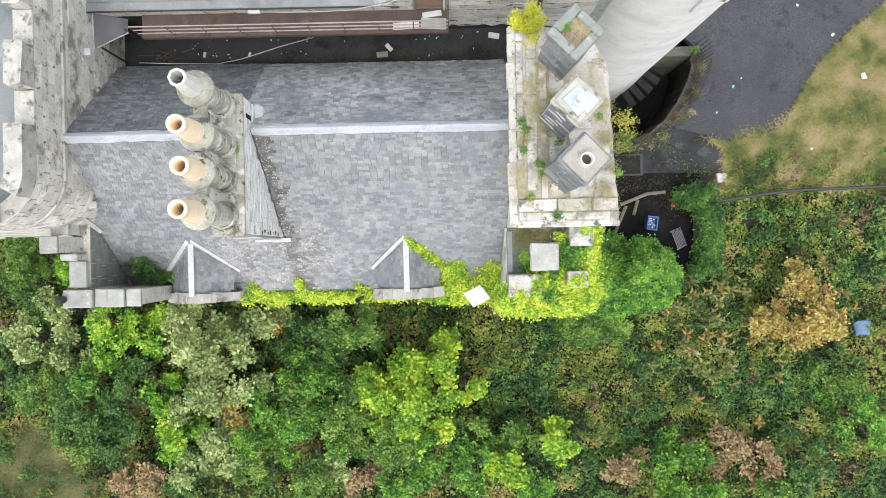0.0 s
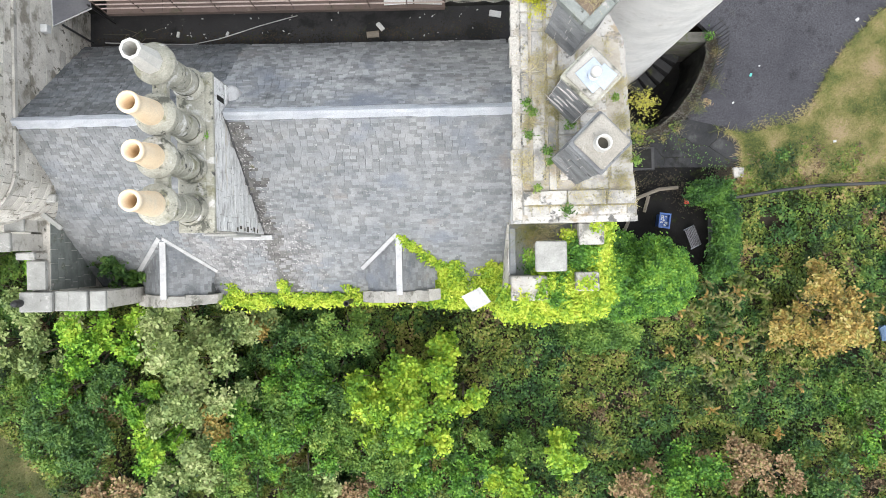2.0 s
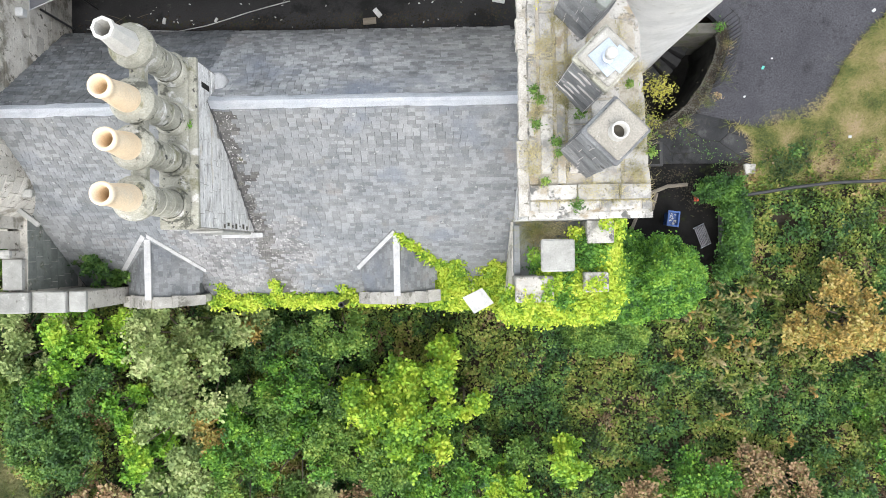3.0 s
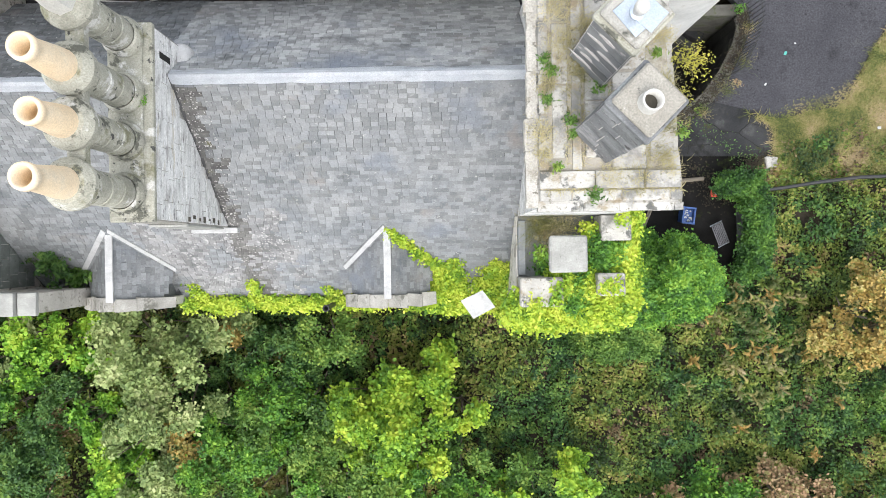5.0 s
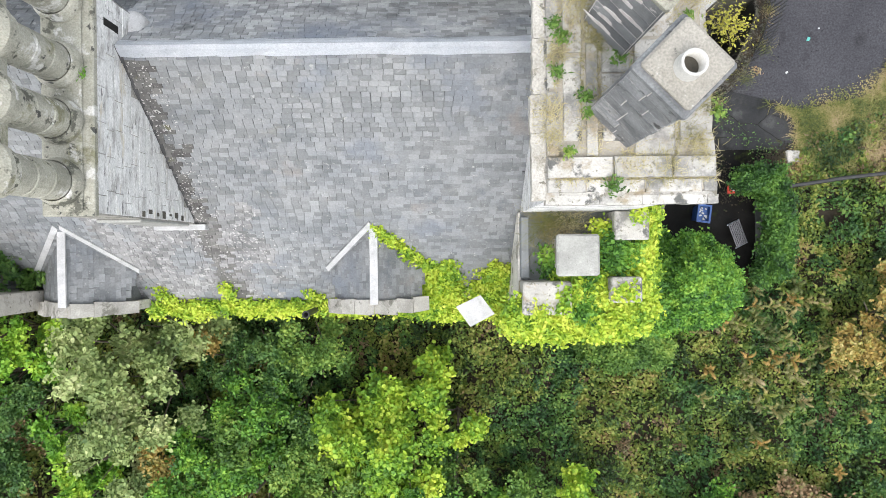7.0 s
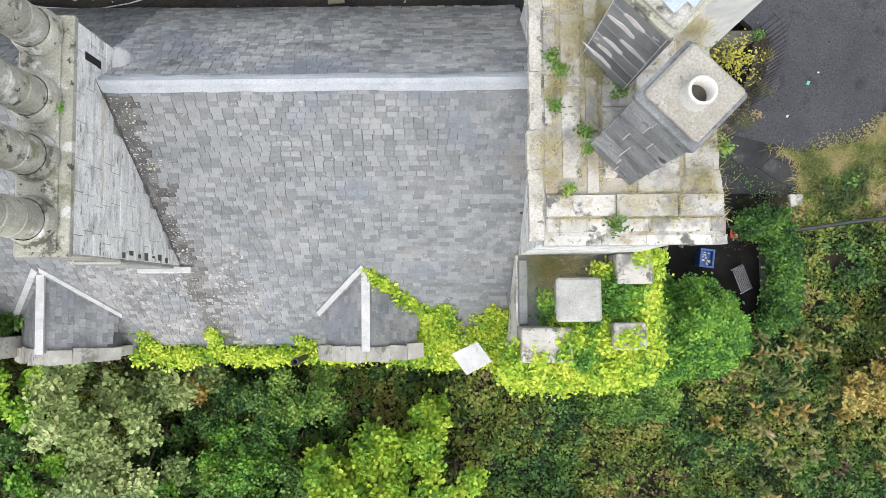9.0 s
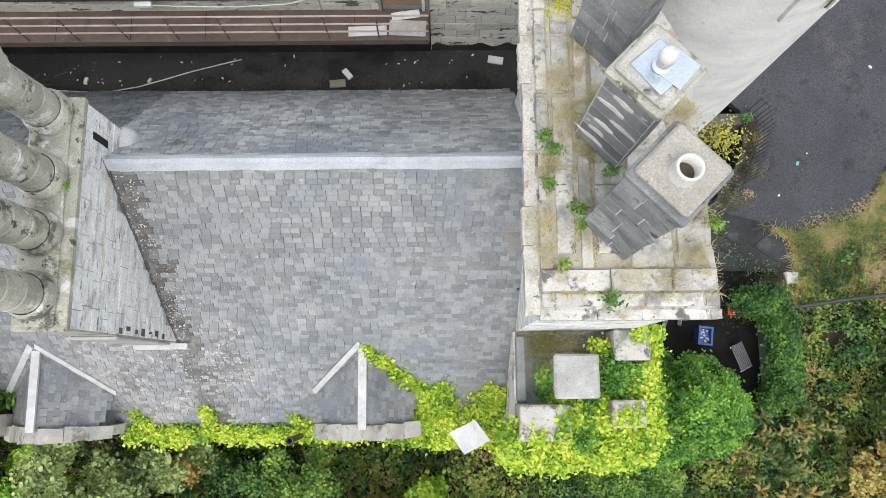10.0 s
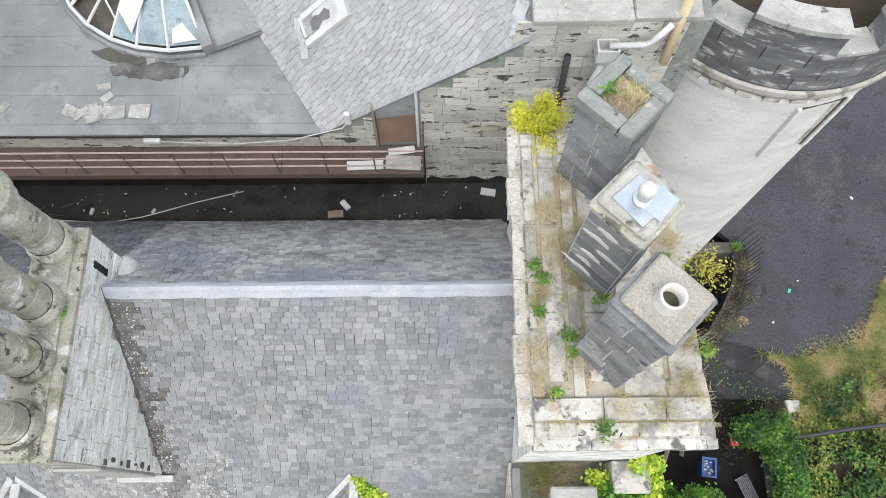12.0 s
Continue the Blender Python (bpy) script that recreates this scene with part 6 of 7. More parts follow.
# ---- yard things ----
def build_bin():
    x, y, z = 8.95, 0.92, GROUND + 0.012
    b = thing("crate_bin", "blue plastic crate heaped with white litter in the yard", "crate", at=(x, y, z))
    r = about(x, y, 0, -8)
    bm = bmesh.new()
    h, w0, d0, w1, d1 = 0.62, 0.17, 0.23, 0.2, 0.27
    rings = []
    for ww, dd, zz in ((w0, d0, 0), (w1, d1, h), (w1 + 0.03, d1 + 0.03, h), (w1 + 0.03, d1 + 0.03, h + 0.05), (w1 - 0.03, d1 - 0.03, h + 0.05), (w1 - 0.05, d1 - 0.05, h - 0.12)):
        rings.append([bm.verts.new((x + sx * ww, y + sy * dd, z + zz)) for sx, sy in ((-1, -1), (1, -1), (1, 1), (-1, 1))])
    for p, q in zip(rings, rings[1:]):
        for i in range(4):
            bm.faces.new((p[i], p[(i + 1) % 4], q[(i + 1) % 4], q[i]))
    bm.faces.new(rings[-1])
    bm.faces.new(rings[0][::-1])
    bmesh.ops.transform(bm, matrix=r, verts=bm.verts)
    part("bin_body", bm, M_blue, b)
    for i in range(18):
        px, py = x + random.uniform(-0.15, 0.15), y + random.uniform(-0.2, 0.2)
        part("litter", box(px - 0.03, px + 0.03, py - 0.02, py + 0.02, z + h - 0.12, z + h - 0.07, 0.006, rot=about(px, py, 0, random.uniform(0, 180))), M_white, b)


build_bin()


def build_cone():
    x, y, z = 10.05, 1.75, GROUND + 0.2
    c = thing("traffic_cone", "red and white traffic cone tipped against the hedge", "cone", at=(x, y, z))
    bm = box(x - 0.15, x + 0.15, y - 0.15, y + 0.15, z, z + 0.03, 0.01)
    part("base", bm, M_red, c)
    for r0, r1, a, b, m in ((0.11, 0.085, 0.03, 0.16, M_red), (0.085, 0.055, 0.16, 0.34, M_white), (0.055, 0.025, 0.34, 0.5, M_red)):
        part("cone_band", lathe([(r0, z + a), (r1, z + b)], 16, (x, y, 0)), m, c, smooth=True)


build_cone()


def build_rack():
    x, y, z = 10.1, 0.25, GROUND + 0.05
    k = thing("metal_rack", "grey slatted metal rack leaning in the yard corner", "rack", at=(x, y, z))
    m = Matrix.Translation((x, y, z + 0.5)) @ Matrix.Rotation(radians(20), 4, "Z") @ Matrix.Rotation(radians(35), 4, "Y")
    for i in range(7):
        bm = box(-0.3 + i * 0.1 - 0.03, -0.3 + i * 0.1 + 0.03, -0.4, 0.4, -0.01, 0.01, 0.004)
        bmesh.ops.transform(bm, matrix=m, verts=bm.verts)
        part("slat", bm, M_canopy, k)
    for s in (-0.4, 0.4):
        bm = box(-0.36, 0.36, s - 0.02, s + 0.02, -0.035, -0.012, 0.004)
        bmesh.ops.transform(bm, matrix=m, verts=bm.verts)
        part("cross_bar", bm, M_steel, k)


build_rack()
for x0, y0, x1, y1, z in ((7.45, 0.45, 7.95, 1.7, 0.06), (7.7, 1.75, 8.85, 2.2, 0.3), (8.9, 2.2, 9.6, 2.25, 0.25), (8.3, 1.3, 8.45, 1.95, 0.1)):
    bm = tube([(x0, y0, GROUND + z), (x1, y1, GROUND + z + 0.15)], 0.07, 4)
    tagged(part("timber_plank", bm, M_wood), "weathered timber plank lying in the dark yard", "plank", "planks in the yard")
pipe_thing("black_hose", "long black pipe lying over the brambles", [(10.9, 1.7, -0.1), (11.4, 1.74, -0.3), (12.5, 1.88, -0.42), (13.6, 2.04, -0.42), (15.0, 2.18, -0.36), (16.3, 2.21, -0.4), (19.2, 2.28, -0.4), (24, 2.5, -0.4)], 0.065, M_black)
hatch = thing("cellar_hatch", "black-framed cellar hatch beside the well rim", "hatch", at=(8.1, 3.6, GROUND))
part("frame", box(7.4, 8.75, 3.0, 3.95, GROUND, GROUND + 0.14, 0.02), M_black, hatch)
# The hatch is open; this black panel stands in for its shaded pit.
part("lid", box(7.5, 8.62, 3.08, 3.87, GROUND + 0.13, GROUND + 0.15, 0.01), M_wellstone, hatch)
tagged(part("stone_block", box(11.9, 12.35, 2.6, 3.05, GROUND - 0.1, GROUND + 0.2, 0.04, jig=0.03), M_flag), "loose pinkish stone block at the yard edge", "stone")
tagged(part("tarpaulin", box(17.55, 18.15, -4.0, -3.45, -0.75, -0.6, 0.03, jig=0.08), M_tarp), "crumpled blue sheet among the brambles", "tarpaulin")
for i, (x, y, s, m) in enumerate(((13.12, 7.16, 0.07, M_white), (12.02, 5.68, 0.09, M_white), (12.75, 6.8, 0.13, M_teal), (18.3, 7.1, 0.28, M_white), (15.5, 10.2, 0.12, M_white), (16.0, 4.0, 0.13, M_white), (17.0, 8.9, 0.15, M_white))):
    z = GROUND + 0.02 if i < 3 else GROUND + 0.25
    tagged(part("litter", box(x - s / 2, x + s / 2, y - s / 3, y + s / 3, z, z + s / 4, s / 10, rot=about(x, y, 0, 37 * i), jig=s / 9), m), "scrap of litter lying on the ground" if m is M_white else "teal plastic scrap lying on the driveway", "litter", "litter")
for i in range(40):
    x, y = random.uniform(-8.5, 1.8), random.uniform(5.9, 6.8)
    s = random.uniform(0.012, 0.035)
    tagged(part("litter", box(x - s, x + s, y - s / 2, y + s / 2, 7.6, 7.6 + s / 2, s / 6, rot=about(x, y, 0, 31 * i)), M_white if i % 3 else M_cope), "small pale scrap on the dark walkway", "litter", "litter")
for x, y, s in ((-1.55, 6.32, 0.13), (1.72, 6.62, 0.17), (-7.3, 6.2, 0.08), (-5.9, 6.2, 0.06)):
    tagged(part("litter", box(x - s, x + s, y - s / 2, y + s / 2, 7.6, 7.66, 0.01, rot=about(x, y, 0, 50 * s * 20)), M_white), "white rag lying on the dark walkway", "litter", "litter")


# ---- plants ----
def crown_points(x, y, top, radius, low, dense=1.0, per=13, spread=0.07):
    """Leaf places: leafy twigs that stick out of many small boughs of uneven height, with dark gaps between."""
    out = []
    boughs = max(5, int(radius * radius * 4.2) + 4)
    for i in range(boughs):
        a = RNG.uniform(0, math.tau)
        edge = 0.95 + 0.6 * noise.noise(Vector((1.7 * math.cos(a) + x, 1.7 * math.sin(a) + y, 1.3)))
        q = radius * 0.95 * math.sqrt(RNG.uniform(0, 1)) * edge
        lr = RNG.uniform(0.26, 0.46) * (0.5 + 0.3 * radius)
        ltop = low + (top - low) * (1 - 0.7 * (q / radius) ** 2) * RNG.uniform(0.55, 1.08)
        c = np.array([x + q * math.cos(a), y + q * math.sin(a), ltop - lr * 0.6])
        k = int(30 * dense * (lr / 0.42) ** 2) + 6
        d = RNG.normal(size=(k, 3))
        d[:, :2] += np.array([math.cos(a), math.sin(a)]) * 0.5
        d /= np.linalg.norm(d, axis=1)[:, None]
        d[:, 2] = np.abs(d[:, 2]) * 0.8 - 0.15
        o = c + d * lr * RNG.uniform(0.2, 0.6, (k, 1)) * np.array([1, 1, 0.8])
        e = d + RNG.normal(size=(k, 3)) * 0.35
        e[:, 2] *= 0.45
        e /= np.linalg.norm(e, axis=1)[:, None]
        s = np.linspace(0.1, 1, per)[None, :, None] * RNG.uniform(0.7, 1.35, (k, 1, 1)) * lr * 0.95
        out.append((o[:, None, :] + e[:, None, :] * s + RNG.normal(size=(k, per, 3)) * np.array([spread, spread, spread * 0.45])).reshape(-1, 3))
    return np.concatenate(out)


def build_tree(x, y, top, radius, leaf, size, label, dense=1.0, low=None, name="tree", category="tree", z0=None):
    z0 = GROUND - 0.15 if z0 is None else z0
    t = thing(name, label, category, at=(x, y, z0))
    low = low if low is not None else z0 + (top - z0) * 0.3
    bend = [(x, y, z0), (x + 0.1, y + 0.06, z0 + (low - z0) * 0.6), (x + 0.05, y - 0.05, low + (top - low) * 0.55)]
    part("trunk", tube(bend, 0.05 + 0.045 * radius, 8, r_end=0.03), M_bark, t, smooth=True)
    for k in range(5):
        a = k * math.tau / 5 + random.uniform(-0.3, 0.3)
        s = Vector(bend[1])
        e = Vector((x + math.cos(a) * radius * 0.7, y + math.sin(a) * radius * 0.7, low + (top - low) * random.uniform(0.3, 0.6)))
        part("limb", tube([s, s.lerp(e, 0.5) + Vector((0, 0, 0.15)), e], 0.02 + 0.018 * radius, 6, r_end=0.012), M_bark, t, smooth=True)
    leaves("crown", crown_points(x, y, top, radius, low, dense), size, leaf, t, up=0.42, long=1.35, broad=True)
    return t


LIME, GREY, MID, DARK, BUSH, GOLD, RUST = (L_lime, "yellow-green leafy tree in the thicket"), (L_grey, "grey-green broadleaf tree in the thicket"), (L_mid, "mid-green leafy tree in the thicket"), (L_dark, "dark green shady tree in the thicket"), (L_bush, "fresh green leafy tree in the thicket"), (L_gold, "golden autumn-leaved tree in the brambles"), (L_rust, "russet autumn-leaved shrub in the brambles")
LEAFAGE = {"grey_green_leaf": 1.45, "lime_leaf": 1.3, "golden_autumn_leaf": 1.2, "russet_leaf": 1.0}
VIVID = (L_vivid, "vivid green leafy shrub in the thicket")
TREES = [
    ((-16.5, 0.4, 2.5, 1.07), MID, 0.074),
    ((-16.5, -1.4, 2.2, 1.44), MID, 0.074),
    ((-14.8, -0.2, 2.4, 0.83), VIVID, 0.09),
    ((-15.3, -2.0, 2.2, 0.96), GREY, 0.098),
    ((-13.0, -2.6, 3.2, 1.20), VIVID, 0.09),
    ((-13.2, -3.8, 2.4, 0.83), VIVID, 0.09),
    ((-16.9, -3.4, 1.6, 1.27), GREY, 0.098),
    ((-15.0, -3.6, 2.0, 1.21), GREY, 0.098),
    ((-16.5, -5.3, 1.6, 1.27), MID, 0.074),
    ((-14.6, -6.0, 1.8, 1.70), DARK, 0.072),
    ((-13.5, -7.6, 1.4, 1.28), DARK, 0.072),
    ((-15.2, -7.5, 1.2, 0.99), MID, 0.074),
    ((-12.8, -9.1, 1.2, 1.12), RUST, 0.085),
    ((-13.5, -6.1, 0.6, 0.51), RUST, 0.085),
    ((-2.7, -5.9, 3.0, 1.05), LIME, 0.1),
    ((-0.4, -5.2, 3.1, 0.95), LIME, 0.1),
    ((-1.6, -7.1, 2.9, 1.0), LIME, 0.1),
    ((-11.5, -5.6, 2.6, 0.6), VIVID, 0.09),
    ((-11.0, -6.7, 2.2, 0.8), VIVID, 0.09),
    ((-10.6, -7.6, 2.0, 0.9), VIVID, 0.09),
    ((-16.6, 2.0, 3.0, 1.1), VIVID, 0.09),
    ((-8.9, -7.3, 2.4, 0.8), GREY, 0.098),
    ((-6.0, -6.0, 2.2, 1.0), MID, 0.074),
    ((-4.4, -6.6, 2.0, 1.1), MID, 0.074),
    ((-7.9, -7.2, 2.0, 1.1), BUSH, 0.076),
    ((-6.5, -3.6, 2.0, 0.9), DARK, 0.072),
    ((-3.2, -7.6, 1.8, 1.0), MID, 0.074),
    ((-12.5, -4.9, 2.2, 1.0), DARK, 0.072),
    ((-9.9, -6.3, 3.0, 0.9), GREY, 0.098),
    ((-14.0, -5.0, 1.9, 1.0), BUSH, 0.076),
    ((0.6, -7.2, 2.0, 0.9), MID, 0.074),
    ((3.0, -7.9, 1.6, 0.7), MID, 0.074),
    ((-9.7, -3.2, 4.8, 1.74), GREY, 0.098),
    ((-8.3, -4.2, 4.6, 1.36), GREY, 0.098),
    ((-7.9, -2.7, 4.4, 1.10), GREY, 0.098),
    ((-9.3, -5.5, 3.8, 1.13), GREY, 0.098),
    ((-8.6, -6.6, 2.0, 0.87), GOLD, 0.085),
    ((-10.5, -8.9, 1.6, 0.98), GREY, 0.098),
    ((-11.4, -3.2, 2.6, 0.94), VIVID, 0.09),
    ((-6.9, -2.75, 1.6, 0.45), GOLD, 0.085),
    ((-5.4, -3.4, 2.0, 1.16), DARK, 0.072),
    ((-3.7, -3.2, 2.6, 1.23), MID, 0.074),
    ((-5.7, -5.0, 2.4, 1.24), BUSH, 0.076),
    ((-4.2, -4.9, 2.0, 1.16), DARK, 0.072),
    ((-7.4, -5.3, 1.6, 0.98), DARK, 0.072),
    ((-6.8, -6.5, 2.6, 1.46), BUSH, 0.076),
    ((-5.5, -7.5, 2.2, 1.58), BUSH, 0.076),
    ((-7.5, -8.4, 2.0, 1.45), MID, 0.074),
    ((-9.0, -8.1, 1.8, 0.97), GREY, 0.098),
    ((-4.6, -8.4, 1.6, 0.98), GREY, 0.098),
    ((-3.5, -9.6, 1.0, 0.85), RUST, 0.085),
    ((-5.9, -9.5, 1.6, 1.22), MID, 0.074),
    ((-2.1, -5.1, 3.0, 1.35), LIME, 0.1),
    ((-1.1, -6.2, 3.4, 1.79), LIME, 0.1),
    ((-0.1, -4.3, 2.6, 0.66), LIME, 0.1),
    ((-2.2, -7.6, 2.4, 1.33), MID, 0.074),
    ((0.7, -5.5, 2.2, 0.67), LIME, 0.1),
    ((-0.6, -8.0, 2.2, 1.25), BUSH, 0.076),
    ((-3.3, -6.1, 2.2, 0.96), MID, 0.074),
    ((-1.7, -9.2, 1.8, 1.21), BUSH, 0.076),
    ((1.2, -8.9, 1.8, 1.21), BUSH, 0.076),
    ((2.5, -8.9, 1.8, 0.92), LIME, 0.1),
    ((4.4, -7.9, 1.6, 0.78), LIME, 0.1),
    ((4.9, -8.3, 1.6, 0.64), LIME, 0.1),
    ((3.6, -9.7, 1.4, 0.84), BUSH, 0.076),
    ((7.4, -9.2, 0.8, 0.96), RUST, 0.085),
    ((9.4, -10.5, 2.4, 2.0), BUSH, 0.076),
    ((11.5, -8.7, 1.0, 1.00), RUST, 0.085),
    ((12.9, -9.0, 1.0, 1.05), RUST, 0.085),
    ((14.6, -9.8, 1.2, 1.54), DARK, 0.072),
    ((17.2, -7.5, 1.2, 1.19), BUSH, 0.076),
    ((14.2, -2.6, 2.2, 1.6), GOLD, 0.085),
    ((15.2, -3.3, 1.9, 1.15), GOLD, 0.085),
    ((13.6, -3.4, 1.5, 0.85), GOLD, 0.085),
    ((16.5, -6.1, 0.8, 1.01), MID, 0.074),
    ((13.6, -10.4, 1.0, 1.00), MID, 0.074),
]
for (x, y, top, r), (leaf, label), size in TREES:
    build_tree(x, y, top, r, leaf, size, label, LEAFAGE.get(leaf.name, 1.22))


def foliage_mass(name, label, spots, leaf, size, dense=1.0, category="shrub"):
    """A shrub or creeper made of many uneven lobes; spots: (x, y, z of the top, radius)."""
    t = thing(name, label, category, at=(spots[0][0], spots[0][1], GROUND))
    out = []
    for x, y, z, r in spots:
        k = int(26 * dense * (r / 0.35) ** 2) + 4
        d = RNG.normal(size=(k, 3))
        d /= np.linalg.norm(d, axis=1)[:, None]
        d[:, 2] = np.abs(d[:, 2]) - 0.25
        o = np.array([x, y, z - r * 0.8]) + d * r * RNG.uniform(0.6, 1.0, (k, 1))
        out.append((o[:, None, :] + RNG.normal(size=(k, 12, 3)) * np.array([0.085, 0.085, 0.045])).reshape(-1, 3))
    leaves("foliage", np.concatenate(out), size, leaf, t, up=0.5)
    for k in range(6):
        i = (k * len(spots)) // 6
        run = [(x, y, z - r * 0.9) for x, y, z, r in spots[i:i + 3]]
        if len(run) > 1:
            part("vine_stem", tube(run, 0.02, 5, r_end=0.01), M_bark, t)
    return t


def mound_spots(x0, x1, y0, y1, top, n, base=GROUND, rmin=0.25, rmax=0.5, power=2.6):
    out = []
    while len(out) < n:
        u, v = RNG.uniform(-1, 1), RNG.uniform(-1, 1)
        k = 1 - (abs(u) ** power + abs(v) ** power)
        if k < 0:
            continue
        x, y = (x0 + x1) / 2 + u * (x1 - x0) / 2, (y0 + y1) / 2 + v * (y1 - y0) / 2
        h = (top - base) * k ** 0.35 * (0.8 + 0.3 * noise.noise(Vector((x * 0.8, y * 0.8, 4.4))) + 0.32 * noise.noise(Vector((x * 2.1, y * 2.1, 8.4))))
        out.append((x, y, base + h, RNG.uniform(rmin, rmax)))
    return out


def shade_core(x0, x1, y0, y1, top, parent):
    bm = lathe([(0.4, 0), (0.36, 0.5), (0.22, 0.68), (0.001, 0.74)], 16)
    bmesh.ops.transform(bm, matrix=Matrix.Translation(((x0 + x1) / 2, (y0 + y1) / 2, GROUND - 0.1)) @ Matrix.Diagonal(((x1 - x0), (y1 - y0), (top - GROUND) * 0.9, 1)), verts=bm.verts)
    # Added solid dome; its dark soil tone stands in for shade between leaves.
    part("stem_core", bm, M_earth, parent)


m = foliage_mass("shrub", "dense bright green shrub mound beside the ivy bay", mound_spots(4.2, 9.7, -2.8, 0.25, 2.2, 210, rmin=0.16, rmax=0.4), L_bush, 0.07, 2.2)
foliage_mass("shrub", "low dull green shrub at the foot of the mound", mound_spots(5.0, 8.0, -4.1, -2.2, 0.6, 60, rmin=0.16, rmax=0.36), L_mid, 0.07, 1.6)
shade_core(4.6, 8.4, -2.3, 0.0, 1.7, m)
hedge_spots = []
for (ax, ay), (bx, by), n in (((10.15, 1.98), (10.95, 2.0), 34), ((10.9, 2.0), (11.25, 0.8), 44), ((11.25, 0.8), (11.0, -1.25), 66)):
    for _ in range(n):
        k = RNG.uniform(0, 1)
        x, y = ax + (bx - ax) * k + RNG.normal() * 0.2, ay + (by - ay) * k + RNG.normal() * 0.13
        hedge_spots.append((x, y, 0.05 + 0.3 * noise.noise(Vector((x * 1.5, y * 1.5, 3))) + RNG.uniform(-0.35, 0.12), RNG.uniform(0.16, 0.32)))
m = foliage_mass("hedge", "ivy-covered garden wall curving round the yard", hedge_spots, L_hedge, 0.068, 2.2)
tagged(part("garden_wall", box(10.9, 11.25, -1.1, 2.05, GROUND - 0.3, -0.35, 0.03), M_stone_dark), "low garden wall hidden under ivy", "wall", kind="structure")


def undergrowth():
    sets = ([], [], [])
    for _ in range(66000):
        x, y = RNG.uniform(-20, 22), RNG.uniform(-12.5, 4.8)
        if (y > -1.3 and -11 < x < 4.5) or (x < -9.9 and y > 0.9):
            continue
        if x > 4 and y > -1.2 and (in_poly(x, y, YARD) or in_poly(x, y, ROAD)):
            continue
        if 9.2 < x < 11.4 and -1.3 < y < 2.2:
            continue
        rough = noise.noise(Vector((x * 0.7, y * 0.7, 1.0)))
        if x > 11 and RNG.uniform(0, 1) < (y - 2.2 - 0.8 * rough) / 2.0:
            continue
        if noise.noise(Vector((x * 1.9, y * 1.9, 3.3))) + 0.5 * noise.noise(Vector((x * 4.1, y * 4.1, 1.3))) < -0.55:
            continue
        d = noise.noise(Vector((x * 0.4, y * 0.4, 9.0))) + 0.45 * noise.noise(Vector((x * 1.7, y * 1.7, 5.0)))
        brown = noise.noise(Vector((x * 0.55, y * 0.55, 4.0))) + 0.7 * noise.noise(Vector((x * 2.3, y * 2.3, 6.0))) + (0.25 if -3.2 < y < -1.5 and 0 < x < 5 else 0.0) + (0.3 if y > 1.8 and x > 11 else 0.0)
        h = (0.2 + 1.0 * max(0.0, noise.noise(Vector((x * 1.1, y * 1.1, 2.0))) + 0.3)) * (0.35 if y > 2.2 and x > 11 else 1.0)
        if x < 1.0 and y < -4.2:
            h, brown = h * 1.7, brown - 0.35
        z = GROUND + (swell(x, y) if x > 10 and y > 1 else hump(x, y)) + h * RNG.uniform(0.45, 1.0)
        sets[2 if brown > (0.62 if y < 1.5 or x < 11 else 0.5) else 1 if d > (0.1 if y < 1.5 else 0.5) else 0].append((x, y, z))
    for pts, name, mat, label, cat in ((sets[0], "bramble_thicket", L_bramble, "low thicket of green brambles with browning leaves", "brambles"), (sets[1], "nettle_thicket", L_nettle, "patches of fresh green nettles and weeds", "weeds"), (sets[2], "withered_thicket", L_brown, "withered brown patches among the brambles", "brambles")):
        p = np.array(pts)
        p = (p[:, None, :] + RNG.normal(size=(len(p), 6, 3)) * np.array([0.085, 0.085, 0.04])).reshape(-1, 3)
        tagged(leaves(name, p, 0.082, mat, up=0.5), label, cat, kind="stuff")


undergrowth()


def scatter(n, x0, x1, y0, y1, ok, z):
    out = []
    while len(out) < n:
        x, y = RNG.uniform(x0, x1), RNG.uniform(y0, y1)
        if ok(x, y):
            out.append((x, y, z(x, y)))
    return np.array(out)


def off_paving(x, y):
    return edge_at(x, y) > 0.1 * noise.noise(Vector((x * 1.5, y * 1.5, 6.0)))


verge_ok = lambda x, y: off_paving(x, y) and y > 2.5 - 0.8 * noise.noise(Vector((x, y, 0))) and x > 11.2
tagged(blades("verge_grass", scatter(60000, 11.2, 22, 2.0, 12.5, verge_ok, lambda x, y: GROUND + swell(x, y) + 0.03), 0.17, L_verge, lean=1.5, width=0.011), "rough yellow-green verge grass beside the driveway", "grass", kind="stuff")


